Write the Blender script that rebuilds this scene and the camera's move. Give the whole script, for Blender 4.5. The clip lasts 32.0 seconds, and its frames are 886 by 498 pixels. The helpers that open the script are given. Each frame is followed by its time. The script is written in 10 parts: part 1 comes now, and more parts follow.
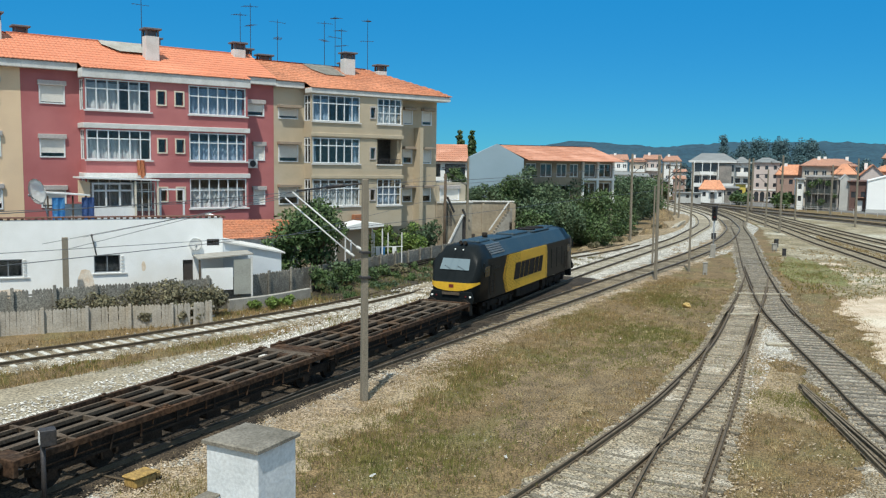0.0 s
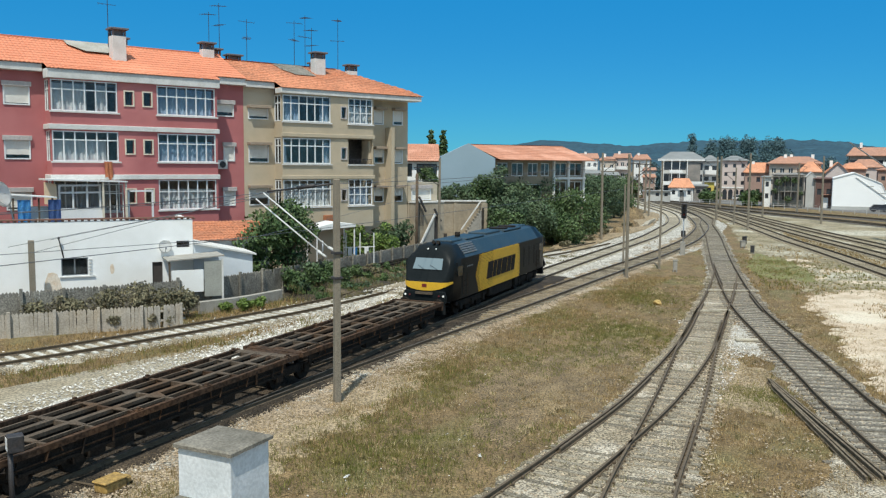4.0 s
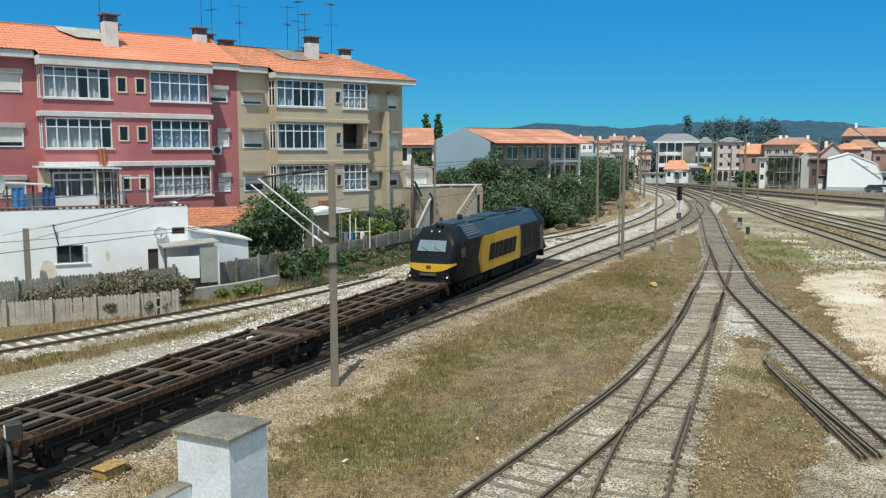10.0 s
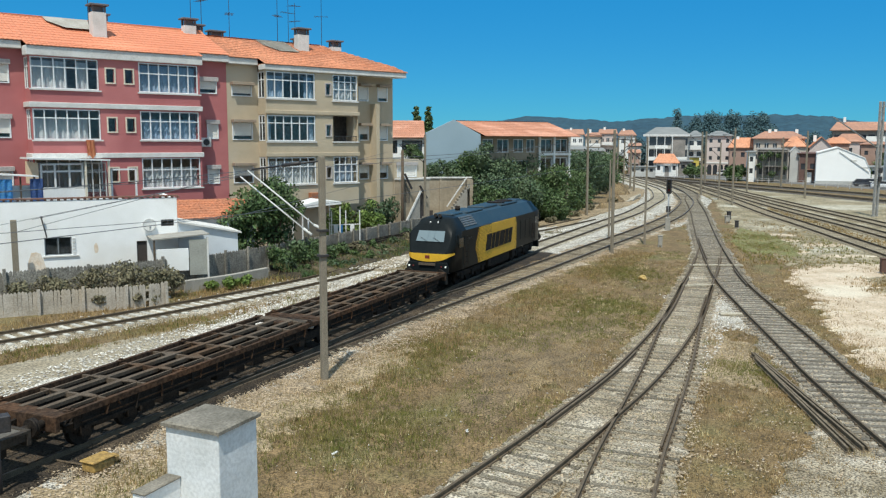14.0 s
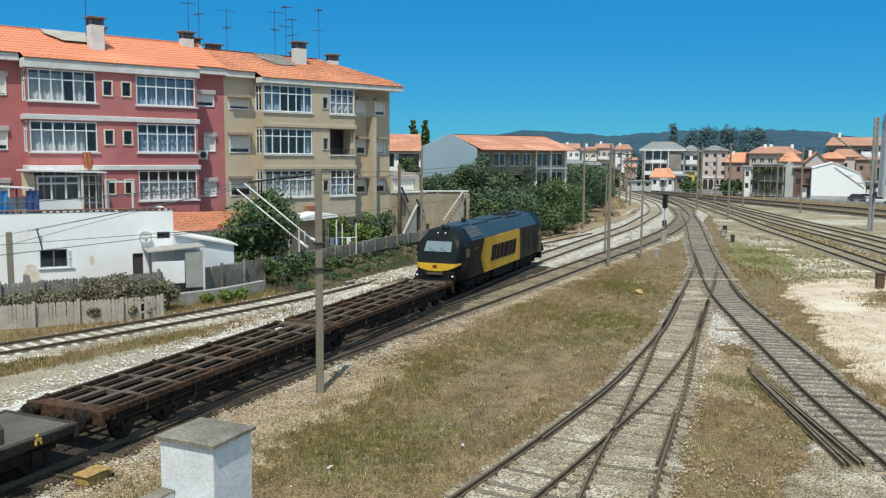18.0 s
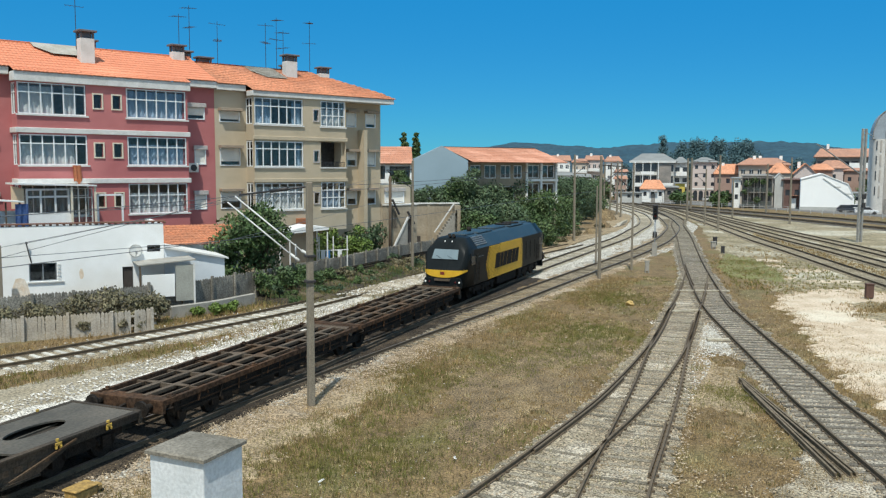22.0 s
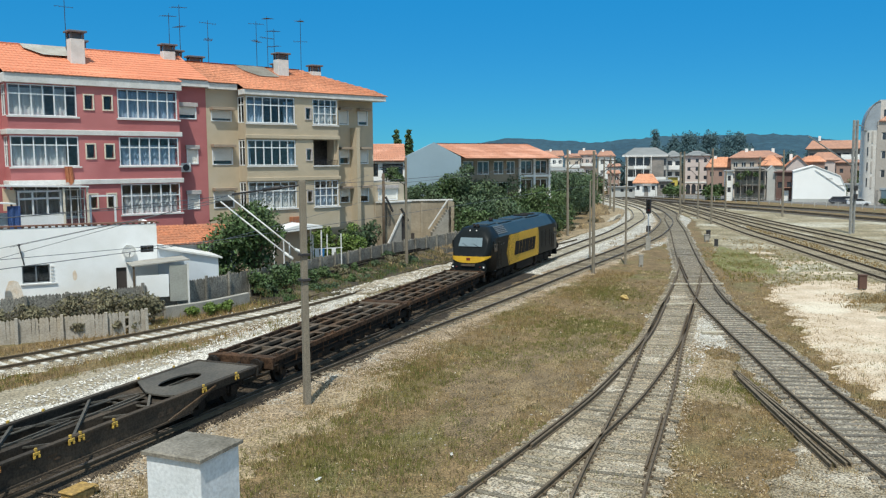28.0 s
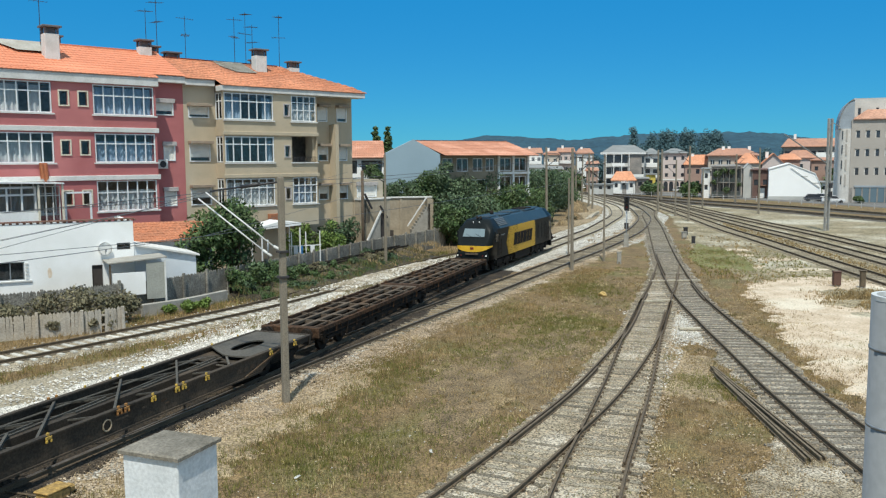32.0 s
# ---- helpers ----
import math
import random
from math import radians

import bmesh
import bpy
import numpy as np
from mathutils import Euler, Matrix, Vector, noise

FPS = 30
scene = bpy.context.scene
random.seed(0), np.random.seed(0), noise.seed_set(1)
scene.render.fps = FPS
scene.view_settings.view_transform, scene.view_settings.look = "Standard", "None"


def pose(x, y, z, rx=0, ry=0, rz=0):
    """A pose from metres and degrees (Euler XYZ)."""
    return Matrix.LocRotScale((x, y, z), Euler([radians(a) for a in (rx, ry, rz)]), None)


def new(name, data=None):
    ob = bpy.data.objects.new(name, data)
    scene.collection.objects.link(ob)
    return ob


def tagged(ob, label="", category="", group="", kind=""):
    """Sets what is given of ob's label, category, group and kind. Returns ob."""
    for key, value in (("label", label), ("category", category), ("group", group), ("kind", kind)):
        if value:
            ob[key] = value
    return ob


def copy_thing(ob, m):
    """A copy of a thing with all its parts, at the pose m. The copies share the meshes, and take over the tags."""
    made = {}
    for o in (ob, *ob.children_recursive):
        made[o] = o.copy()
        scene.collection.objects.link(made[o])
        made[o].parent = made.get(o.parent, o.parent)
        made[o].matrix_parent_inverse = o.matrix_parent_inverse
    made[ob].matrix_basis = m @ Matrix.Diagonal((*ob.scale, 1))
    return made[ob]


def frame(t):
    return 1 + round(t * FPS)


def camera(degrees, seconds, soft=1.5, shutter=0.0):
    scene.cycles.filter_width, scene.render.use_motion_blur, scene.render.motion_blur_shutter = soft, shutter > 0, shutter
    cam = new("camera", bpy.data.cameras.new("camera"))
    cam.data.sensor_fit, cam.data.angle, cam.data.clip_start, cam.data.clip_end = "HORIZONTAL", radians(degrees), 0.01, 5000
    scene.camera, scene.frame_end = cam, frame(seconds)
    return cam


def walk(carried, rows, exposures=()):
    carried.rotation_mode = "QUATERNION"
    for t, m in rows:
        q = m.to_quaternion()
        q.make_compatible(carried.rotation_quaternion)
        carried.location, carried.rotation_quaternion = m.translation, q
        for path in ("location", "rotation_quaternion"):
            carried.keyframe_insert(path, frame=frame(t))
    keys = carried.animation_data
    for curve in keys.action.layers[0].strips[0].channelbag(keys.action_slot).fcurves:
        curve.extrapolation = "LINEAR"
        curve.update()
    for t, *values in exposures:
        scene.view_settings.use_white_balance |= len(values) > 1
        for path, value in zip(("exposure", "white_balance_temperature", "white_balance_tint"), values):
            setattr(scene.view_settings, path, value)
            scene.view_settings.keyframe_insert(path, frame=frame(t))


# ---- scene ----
# camera: a phone held at a rail, 8.4 m above the tracks; seconds and the turn in degrees
EYE = (0.0, 0.0, 8.4)
cam = camera(55.19, 32.0, 1.25)
walk(cam, [(t, pose(*EYE, rx, ry, rz)) for t, rx, ry, rz in (
    (0, 84.327, -0.796, 0.079), (0.5, 84.754, -0.669, 0.836), (1, 84.800, -0.529, 0.916), (1.5, 84.875, -0.508, 0.181), (2, 84.969, -0.482, -0.567),
    (2.5, 85.102, -0.426, -1.187), (3, 85.005, -0.414, -1.395), (3.5, 84.673, -0.422, -1.611), (5.5, 83.706, -0.719, -2.188), (6, 83.622, -0.654, -2.197),
    (6.5, 83.454, -0.393, -2.340), (7, 83.403, -0.126, -2.569), (7.5, 83.558, 0.004, -2.529), (8, 83.446, -0.079, -2.578), (8.5, 83.092, -0.096, -2.808),
    (9, 82.864, -0.019, -3.004), (9.5, 83.044, 0.009, -2.598), (10, 83.259, 0.002, -2.165), (10.5, 83.242, -0.031, -2.079), (11, 83.066, 0.043, -2.251),
    (11.5, 83.024, 0.060, -2.367), (12, 83.020, -0.013, -2.369), (12.5, 83.035, -0.149, -2.353), (13, 83.054, -0.141, -2.377), (13.5, 82.862, -0.066, -2.646),
    (14, 82.772, -0.200, -2.816), (14.5, 83.167, -0.209, -2.525), (16.5, 83.418, -0.351, -2.813), (17, 83.547, -0.424, -2.755), (17.5, 83.664, -0.416, -2.781),
    (18, 83.681, -0.424, -3.038), (18.5, 83.766, -0.453, -3.220), (19, 83.963, -0.392, -3.050), (19.5, 83.967, -0.443, -3.084), (20, 83.975, -0.343, -3.152),
    (20.5, 84.068, -0.334, -3.294), (21, 84.254, -0.363, -3.347), (21.5, 84.365, -0.366, -3.494), (22, 84.507, -0.279, -3.652), (22.5, 84.445, -0.238, -3.945),
    (23, 84.228, -0.204, -4.199), (23.5, 84.098, -0.259, -4.182), (24, 84.029, -0.217, -4.146), (24.5, 83.972, -0.080, -4.226), (25, 83.961, -0.056, -4.205),
    (25.5, 84.120, 0.071, -3.905), (27.5, 84.294, 0.468, -4.056), (28, 84.280, 0.428, -4.124), (28.5, 84.152, 0.393, -4.194), (29, 84.066, 0.509, -4.326),
    (29.5, 84.000, 0.430, -4.488), (30, 84.133, 0.393, -4.455), (30.5, 84.274, 0.398, -4.462), (31, 84.314, 0.364, -4.670), (31.5, 84.094, 0.334, -5.189),
    (32, 84.077, 0.323, -5.528),
)])

# ---- light ----
SUN_FROM = Vector((-0.19, -0.98, 1.98)).normalized()
sun = new("sun", bpy.data.lights.new("sun", "SUN"))
sun.data.energy, sun.data.angle, sun.data.color = 4.25, radians(0.55), (0.97, 0.955, 0.86)
sun.rotation_mode = "QUATERNION"
sun.rotation_quaternion = (-SUN_FROM).to_track_quat("-Z", "Y")
world = bpy.data.worlds.new("sky")
scene.world = world
world.use_nodes = True
wn = world.node_tree.nodes
sky = wn.new("ShaderNodeTexSky")
sky.sky_type, sky.sun_disc = "NISHITA", False
sky.sun_elevation = math.asin(SUN_FROM.z)
sky.sun_rotation = math.atan2(SUN_FROM.x, SUN_FROM.y)
sky.altitude, sky.air_density, sky.dust_density, sky.ozone_density = 300, 1.0, 0.0, 6.0
wn["Background"].inputs["Strength"].default_value = 0.086
tint = wn.new("ShaderNodeMix")
tint.data_type, tint.blend_type = "RGBA", "MULTIPLY"
tint.inputs["Factor"].default_value = 1.0
tint.inputs["B"].default_value = (0.24, 0.84, 1.08, 1)
world.node_tree.links.new(sky.outputs["Color"], tint.inputs["A"])
clear = wn.new("ShaderNodeMix")
clear.data_type = "RGBA"
height = wn.new("ShaderNodeSeparateXYZ")
deep = wn.new("ShaderNodeMapRange")
deep.inputs["From Min"].default_value, deep.inputs["From Max"].default_value = 0.0, 0.2
deep.inputs["To Min"].default_value, deep.inputs["To Max"].default_value = 0.32, 0.62
world.node_tree.links.new(height.outputs["Z"], deep.inputs["Value"])
world.node_tree.links.new(deep.outputs[0], clear.inputs["Factor"])
clear.inputs["B"].default_value = (0.05, 3.4, 8.2, 1)
world.node_tree.links.new(tint.outputs["Result"], clear.inputs["A"])
# the pale aureole of the high sun, behind the camera
where = wn.new("ShaderNodeTexCoord")
world.node_tree.links.new(where.outputs["Generated"], height.inputs[0])
toward = wn.new("ShaderNodeVectorMath")
toward.operation = "DOT_PRODUCT"
toward.inputs[1].default_value = SUN_FROM
world.node_tree.links.new(where.outputs["Generated"], toward.inputs[0])
ring = wn.new("ShaderNodeMapRange")
ring.interpolation_type = "SMOOTHSTEP"
ring.inputs["From Min"].default_value, ring.inputs["From Max"].default_value = -0.1, 0.75
world.node_tree.links.new(toward.outputs["Value"], ring.inputs["Value"])
aureole = wn.new("ShaderNodeMix")
aureole.data_type = "RGBA"
aureole.inputs["B"].default_value = (4.9, 6.9, 8.6, 1)
world.node_tree.links.new(ring.outputs[0], aureole.inputs["Factor"])
world.node_tree.links.new(clear.outputs["Result"], aureole.inputs["A"])
world.node_tree.links.new(aureole.outputs["Result"], wn["Background"].inputs["Color"])
scene.view_settings.exposure = 0.0

# ---- small tools ----
rng = random.Random(7)


def mesh_of(bm, name, material, smooth=False):
    me = bpy.data.meshes.new(name)
    bm.to_mesh(me)
    bm.free()
    if material is not None:
        for m in (material if isinstance(material, (list, tuple)) else (material,)):
            me.materials.append(m)
    if smooth:
        me.shade_smooth()
    return me


def part(name, bm, material, parent=None, label="", at=None, smooth=False):
    """Link a bmesh as one mesh object, under a thing or a part."""
    ob = new(name, mesh_of(bm, name, material, smooth))
    if parent is not None:
        ob.parent = parent
    if at is not None:
        ob.matrix_basis = at
    return tagged(ob, label)


def again(name, me, parent, at, label=""):
    """One more object on the same mesh."""
    ob = new(name, me)
    ob.parent = parent
    ob.matrix_basis = at
    return tagged(ob, label)


def thing(name, at, label, category, group="", kind=""):
    ob = new(name)
    ob.empty_display_size = 0.2
    ob.matrix_basis = at
    return tagged(ob, label, category, group, kind)


def box(bm, x0, x1, y0, y1, z0, z1, mi=0, m=None):
    vs = [bm.verts.new((x, y, z)) for z in (z0, z1) for y in (y0, y1) for x in (x0, x1)]
    if m is not None:
        for v in vs:
            v.co = m @ v.co
    fs = []
    for q in ((0, 2, 3, 1), (4, 5, 7, 6), (0, 1, 5, 4), (2, 6, 7, 3), (0, 4, 6, 2), (1, 3, 7, 5)):
        f = bm.faces.new([vs[i] for i in q])
        f.material_index = mi
        fs.append(f)
    return vs


def beam(bm, a, b, w, h=None, mi=0, up=(0, 0, 1)):
    """A square bar from a to b."""
    a, b = Vector(a), Vector(b)
    h = w if h is None else h
    d = (b - a)
    ln = d.length
    d.normalize()
    u = Vector(up)
    if abs(d.dot(u)) > 0.99:
        u = Vector((0, 1, 0))
    x = d.cross(u).normalized()
    z = x.cross(d)
    m = Matrix((x, d, z)).transposed().to_4x4()
    m.translation = a
    return box(bm, -w / 2, w / 2, 0, ln, -h / 2, h / 2, mi, m)


def tube(bm, a, b, r0, r1=None, n=8, mi=0, caps=True):
    a, b = Vector(a), Vector(b)
    r1 = r0 if r1 is None else r1
    d = (b - a).normalized()
    u = Vector((0, 0, 1)) if abs(d.z) < 0.95 else Vector((1, 0, 0))
    x = d.cross(u).normalized()
    y = d.cross(x)
    lo = [bm.verts.new(a + (x * math.cos(k * 2 * math.pi / n) + y * math.sin(k * 2 * math.pi / n)) * r0) for k in range(n)]
    hi = [bm.verts.new(b + (x * math.cos(k * 2 * math.pi / n) + y * math.sin(k * 2 * math.pi / n)) * r1) for k in range(n)]
    for k in range(n):
        f = bm.faces.new((lo[k], hi[k], hi[(k + 1) % n], lo[(k + 1) % n]))
        f.material_index, f.smooth = mi, n > 6
    if caps:
        for ring in (lo[::-1], hi):
            bm.faces.new(ring[::-1]).material_index = mi
    return lo, hi


def prism(bm, pts, y0, y1, mi=0, m=None):
    """An outline in x, z drawn out along y."""
    a = [bm.verts.new((p[0], y0, p[1])) for p in pts]
    b = [bm.verts.new((p[0], y1, p[1])) for p in pts]
    if m is not None:
        for v in a + b:
            v.co = m @ v.co
    n = len(pts)
    fs = [bm.faces.new(a), bm.faces.new(b[::-1])]
    for k in range(n):
        fs.append(bm.faces.new((a[k], b[k], b[(k + 1) % n], a[(k + 1) % n])))
    for f in fs:
        f.material_index = mi
    return a + b


def tidy(bm, width=0.0, segments=1):
    bmesh.ops.recalc_face_normals(bm, faces=bm.faces)
    if width:
        bmesh.ops.bevel(bm, geom=list(bm.edges), offset=width, segments=segments, affect="EDGES", clamp_overlap=True)
    return bm


def box_part(name, x0, x1, y0, y1, z0, z1, material, parent, label="", bevel=0.0, at=None):
    bm = bmesh.new()
    box(bm, x0, x1, y0, y1, z0, z1)
    tidy(bm, bevel)
    return part(name, bm, material, parent, label, at)


def spline(pts, step=0.5):
    """A smooth plan line through the points."""
    p = [np.array(q, float) for q in pts]
    q = [2 * p[0] - p[1]] + p + [2 * p[-1] - p[-2]]
    out = []
    for i in range(1, len(q) - 2):
        a, b, c, d = q[i - 1:i + 3]
        n = max(2, int(np.linalg.norm(c - b) / step))
        for k in range(n):
            t = k / n
            out.append(0.5 * (2 * b + (c - a) * t + (2 * a - 5 * b + 4 * c - d) * t * t + (-a + 3 * b - 3 * c + d) * t ** 3))
    out.append(p[-1])
    return np.array(out)


def aside(line, o):
    """The plan line moved o metres to its right."""
    t = np.gradient(line, axis=0)
    t /= np.linalg.norm(t, axis=1)[:, None]
    return line + np.c_[t[:, 1], -t[:, 0]] * o


def sweep(bm, line, profile, z=0.0, mi=0, closed=True):
    """A profile of (right, up) drawn along a plan line."""
    t = np.gradient(line, axis=0)
    t /= np.linalg.norm(t, axis=1)[:, None]
    rt = np.c_[t[:, 1], -t[:, 0]]
    rows = [[bm.verts.new((p[0] + r[0] * o, p[1] + r[1] * o, z + h)) for o, h in profile] for p, r in zip(line, rt)]
    n = len(profile)
    for a, b in zip(rows[:-1], rows[1:]):
        for k in range(n if closed else n - 1):
            f = bm.faces.new((a[k], a[(k + 1) % n], b[(k + 1) % n], b[k]))
            f.material_index = mi
    if closed:
        bm.faces.new(rows[0])
        bm.faces.new(rows[-1][::-1])


def length_along(line):
    return np.r_[0, np.cumsum(np.linalg.norm(np.diff(line, axis=0), axis=1))]


def at_length(line, ln, s):
    """Place and heading (radians from +x) at s metres along a plan line."""
    x, y = np.interp(s, ln, line[:, 0]), np.interp(s, ln, line[:, 1])
    x2, y2 = np.interp(s + 0.4, ln, line[:, 0]), np.interp(s + 0.4, ln, line[:, 1])
    x1, y1 = np.interp(s - 0.4, ln, line[:, 0]), np.interp(s - 0.4, ln, line[:, 1])
    return float(x), float(y), math.atan2(y2 - y1, x2 - x1)


# ---- materials ----
def make(name, colour, rough=0.8, metal=0.0, second=None, scale=6.0, amount=0.5, fine=60.0, grain=0.25, bump=0.15,
         island=0.0, per_object=0.0, third=None, patch=0.6, stretch=(1, 1, 1), world_space=False, specular=0.4):
    """A surface in two scales: patches of a second colour, fine grain and a little relief."""
    m = bpy.data.materials.new(name)
    m.use_nodes = True
    nt = m.node_tree
    n, l = nt.nodes, nt.links
    b = n["Principled BSDF"]
    b.inputs["Roughness"].default_value, b.inputs["Metallic"].default_value = rough, metal
    b.inputs["Specular IOR Level"].default_value = specular
    second = second or tuple(c * 0.7 for c in colour)
    tc = n.new("ShaderNodeTexCoord")
    mp = n.new("ShaderNodeMapping")
    mp.inputs["Scale"].default_value = stretch
    if world_space:
        geo = n.new("ShaderNodeNewGeometry")
        l.new(geo.outputs["Position"], mp.inputs["Vector"])
    else:
        l.new(tc.outputs["Object"], mp.inputs["Vector"])
    big = n.new("ShaderNodeTexNoise")
    big.inputs["Scale"].default_value, big.inputs["Detail"].default_value, big.inputs["Roughness"].default_value = scale, 5, patch
    small = n.new("ShaderNodeTexNoise")
    small.inputs["Scale"].default_value, small.inputs["Detail"].default_value = fine, 4
    l.new(mp.outputs[0], big.inputs["Vector"])
    l.new(mp.outputs[0], small.inputs["Vector"])
    ramp = n.new("ShaderNodeMapRange")
    ramp.inputs["From Min"].default_value, ramp.inputs["From Max"].default_value = 0.38, 0.64
    ramp.inputs["To Max"].default_value = amount
    l.new(big.outputs["Fac"], ramp.inputs["Value"])
    mix = n.new("ShaderNodeMix")
    mix.data_type = "RGBA"
    mix.inputs["A"].default_value, mix.inputs["B"].default_value = (*colour, 1), (*second, 1)
    l.new(ramp.outputs[0], mix.inputs["Factor"])
    last = mix.outputs["Result"]
    if third:
        big2 = n.new("ShaderNodeTexNoise")
        big2.inputs["Scale"].default_value, big2.inputs["Detail"].default_value = scale * 0.37, 6
        l.new(mp.outputs[0], big2.inputs["Vector"])
        r2 = n.new("ShaderNodeMapRange")
        r2.inputs["From Min"].default_value, r2.inputs["From Max"].default_value = 0.5, 0.66
        l.new(big2.outputs["Fac"], r2.inputs["Value"])
        mix2 = n.new("ShaderNodeMix")
        mix2.data_type = "RGBA"
        mix2.inputs["B"].default_value = (*third, 1)
        l.new(last, mix2.inputs["A"])
        l.new(r2.outputs[0], mix2.inputs["Factor"])
        last = mix2.outputs["Result"]
    hsv = n.new("ShaderNodeHueSaturation")
    vr = n.new("ShaderNodeMapRange")
    vr.inputs["From Min"].default_value, vr.inputs["From Max"].default_value = 0.38, 0.62
    vr.inputs["To Min"].default_value, vr.inputs["To Max"].default_value = 1 - grain, 1 + grain
    l.new(small.outputs["Fac"], vr.inputs["Value"])
    value = vr.outputs[0]
    for src, amt in (("island", island), ("object", per_object)):
        if amt:
            if src == "island":
                g = n.new("ShaderNodeNewGeometry")
                out = g.outputs["Random Per Island"]
            else:
                g = n.new("ShaderNodeObjectInfo")
                out = g.outputs["Random"]
            r = n.new("ShaderNodeMapRange")
            r.inputs["To Min"].default_value, r.inputs["To Max"].default_value = 1 - amt, 1 + amt
            l.new(out, r.inputs["Value"])
            mul = n.new("ShaderNodeMath")
            mul.operation = "MULTIPLY"
            l.new(value, mul.inputs[0])
            l.new(r.outputs[0], mul.inputs[1])
            value = mul.outputs[0]
    l.new(value, hsv.inputs["Value"])
    l.new(last, hsv.inputs["Color"])
    l.new(hsv.outputs[0], b.inputs["Base Color"])
    if bump:
        bp = n.new("ShaderNodeBump")
        bp.inputs["Strength"].default_value, bp.inputs["Distance"].default_value = bump, 0.02
        l.new(small.outputs["Fac"], bp.inputs["Height"])
        l.new(bp.outputs[0], b.inputs["Normal"])
    return m


def glass(name, tint=(0.03, 0.045, 0.06), rough=0.06):
    m = bpy.data.materials.new(name)
    m.use_nodes = True
    b = m.node_tree.nodes["Principled BSDF"]
    b.inputs["Base Color"].default_value = (*tint, 1)
    b.inputs["Roughness"].default_value = rough
    b.inputs["Specular IOR Level"].default_value = 0.9
    return m


def glow(name, colour, strength):
    m = bpy.data.materials.new(name)
    m.use_nodes = True
    b = m.node_tree.nodes["Principled BSDF"]
    b.inputs["Base Color"].default_value = (*colour, 1)
    b.inputs["Emission Color"].default_value = (*colour, 1)
    b.inputs["Emission Strength"].default_value = strength
    return m


M_GROUND = make("dry_grass_ground", (0.225, 0.151, 0.073), 0.95, 0, (0.114, 0.078, 0.037), 0.8, 0.95, 17.0, 0.5, 1.0, third=(0.152, 0.126, 0.052), patch=0.72, world_space=True)
M_GRAVEL = make("pale_gravel_bed", (0.47, 0.44, 0.385), 0.95, 0, (0.27, 0.24, 0.19), 0.8, 0.9, 15.0, 0.75, 1.0, world_space=True)
M_STONE = make("ballast_stone", (0.62, 0.59, 0.54), 0.9, 0, (0.37, 0.335, 0.285), 1.2, 0.7, 30.0, 0.2, 0.2, island=0.45, world_space=True)
M_SAND = make("pale_sand", (0.59, 0.475, 0.355), 0.95, 0, (0.43, 0.33, 0.225), 0.7, 0.9, 10.0, 0.22, 0.5, third=(0.63, 0.55, 0.43), world_space=True)
M_DIRT = make("brown_earth", (0.33, 0.25, 0.155), 0.95, 0, (0.22, 0.165, 0.095), 0.8, 0.9, 11.0, 0.5, 0.8, world_space=True)
M_STRAW = make("straw_grass", (0.32, 0.218, 0.092), 0.9, 0, (0.215, 0.152, 0.07), 0.5, 0.8, 5.0, 0.2, 0, island=0.5, world_space=True)
M_GREEN = make("green_grass", (0.138, 0.145, 0.032), 0.9, 0, (0.215, 0.173, 0.056), 0.5, 0.8, 5.0, 0.2, 0, island=0.35, world_space=True)
M_LEAF = make("leaf_green", (0.052, 0.095, 0.03), 0.6, 0, (0.095, 0.135, 0.045), 0.6, 0.8, 4.0, 0.3, 0, island=0.45, world_space=True)
M_LEAF_BLUE = make("leaf_blue_green", (0.056, 0.095, 0.046), 0.6, 0, (0.10, 0.14, 0.066), 0.4, 0.8, 4.0, 0.3, 0, island=0.45, world_space=True)
M_BARK = make("bark", (0.13, 0.095, 0.065), 0.95, 0, (0.07, 0.05, 0.035), 4.0, 0.7, 20.0, 0.3, 0.4)
M_RAIL = make("rusty_rail", (0.135, 0.10, 0.064), 0.8, 0.0, (0.08, 0.058, 0.038), 3.0, 0.7, 30.0, 0.25, 0.2)
M_RAILTOP = make("worn_rail_top", (0.20, 0.175, 0.155), 0.5, 0.5, (0.12, 0.09, 0.065), 2.0, 0.7, 30.0, 0.2, 0.05)
M_SLEEPER = make("weathered_sleeper", (0.41, 0.37, 0.29), 0.9, 0, (0.25, 0.21, 0.155), 5.0, 0.7, 30.0, 0.3, 0.4, per_object=0.25, island=0.2, world_space=True)
M_SLEEPER_DARK = make("old_timber_sleeper", (0.19, 0.167, 0.135), 0.95, 0, (0.125, 0.107, 0.082), 2.5, 0.8, 22.0, 0.4, 0.4, per_object=0.3, island=0.2, world_space=True)
M_CONCRETE = make("grey_concrete", (0.36, 0.34, 0.30), 0.9, 0, (0.25, 0.235, 0.21), 1.6, 0.7, 30.0, 0.15, 0.25, world_space=True)
M_POLE = make("concrete_pole", (0.25, 0.215, 0.165), 0.9, 0, (0.21, 0.175, 0.13), 2.5, 0.7, 30.0, 0.2, 0.25)
M_STEEL = make("galvanised_steel", (0.34, 0.36, 0.38), 0.5, 0.6, (0.25, 0.26, 0.27), 3.0, 0.6, 25.0, 0.12, 0.05)
M_WIRE = make("dull_wire", (0.14, 0.15, 0.16), 0.6, 0.5, bump=0)
M_DARKMETAL = make("dark_metal", (0.045, 0.045, 0.05), 0.55, 0.3, (0.075, 0.06, 0.05), 3.0, 0.6, 20.0, 0.2, 0.05)
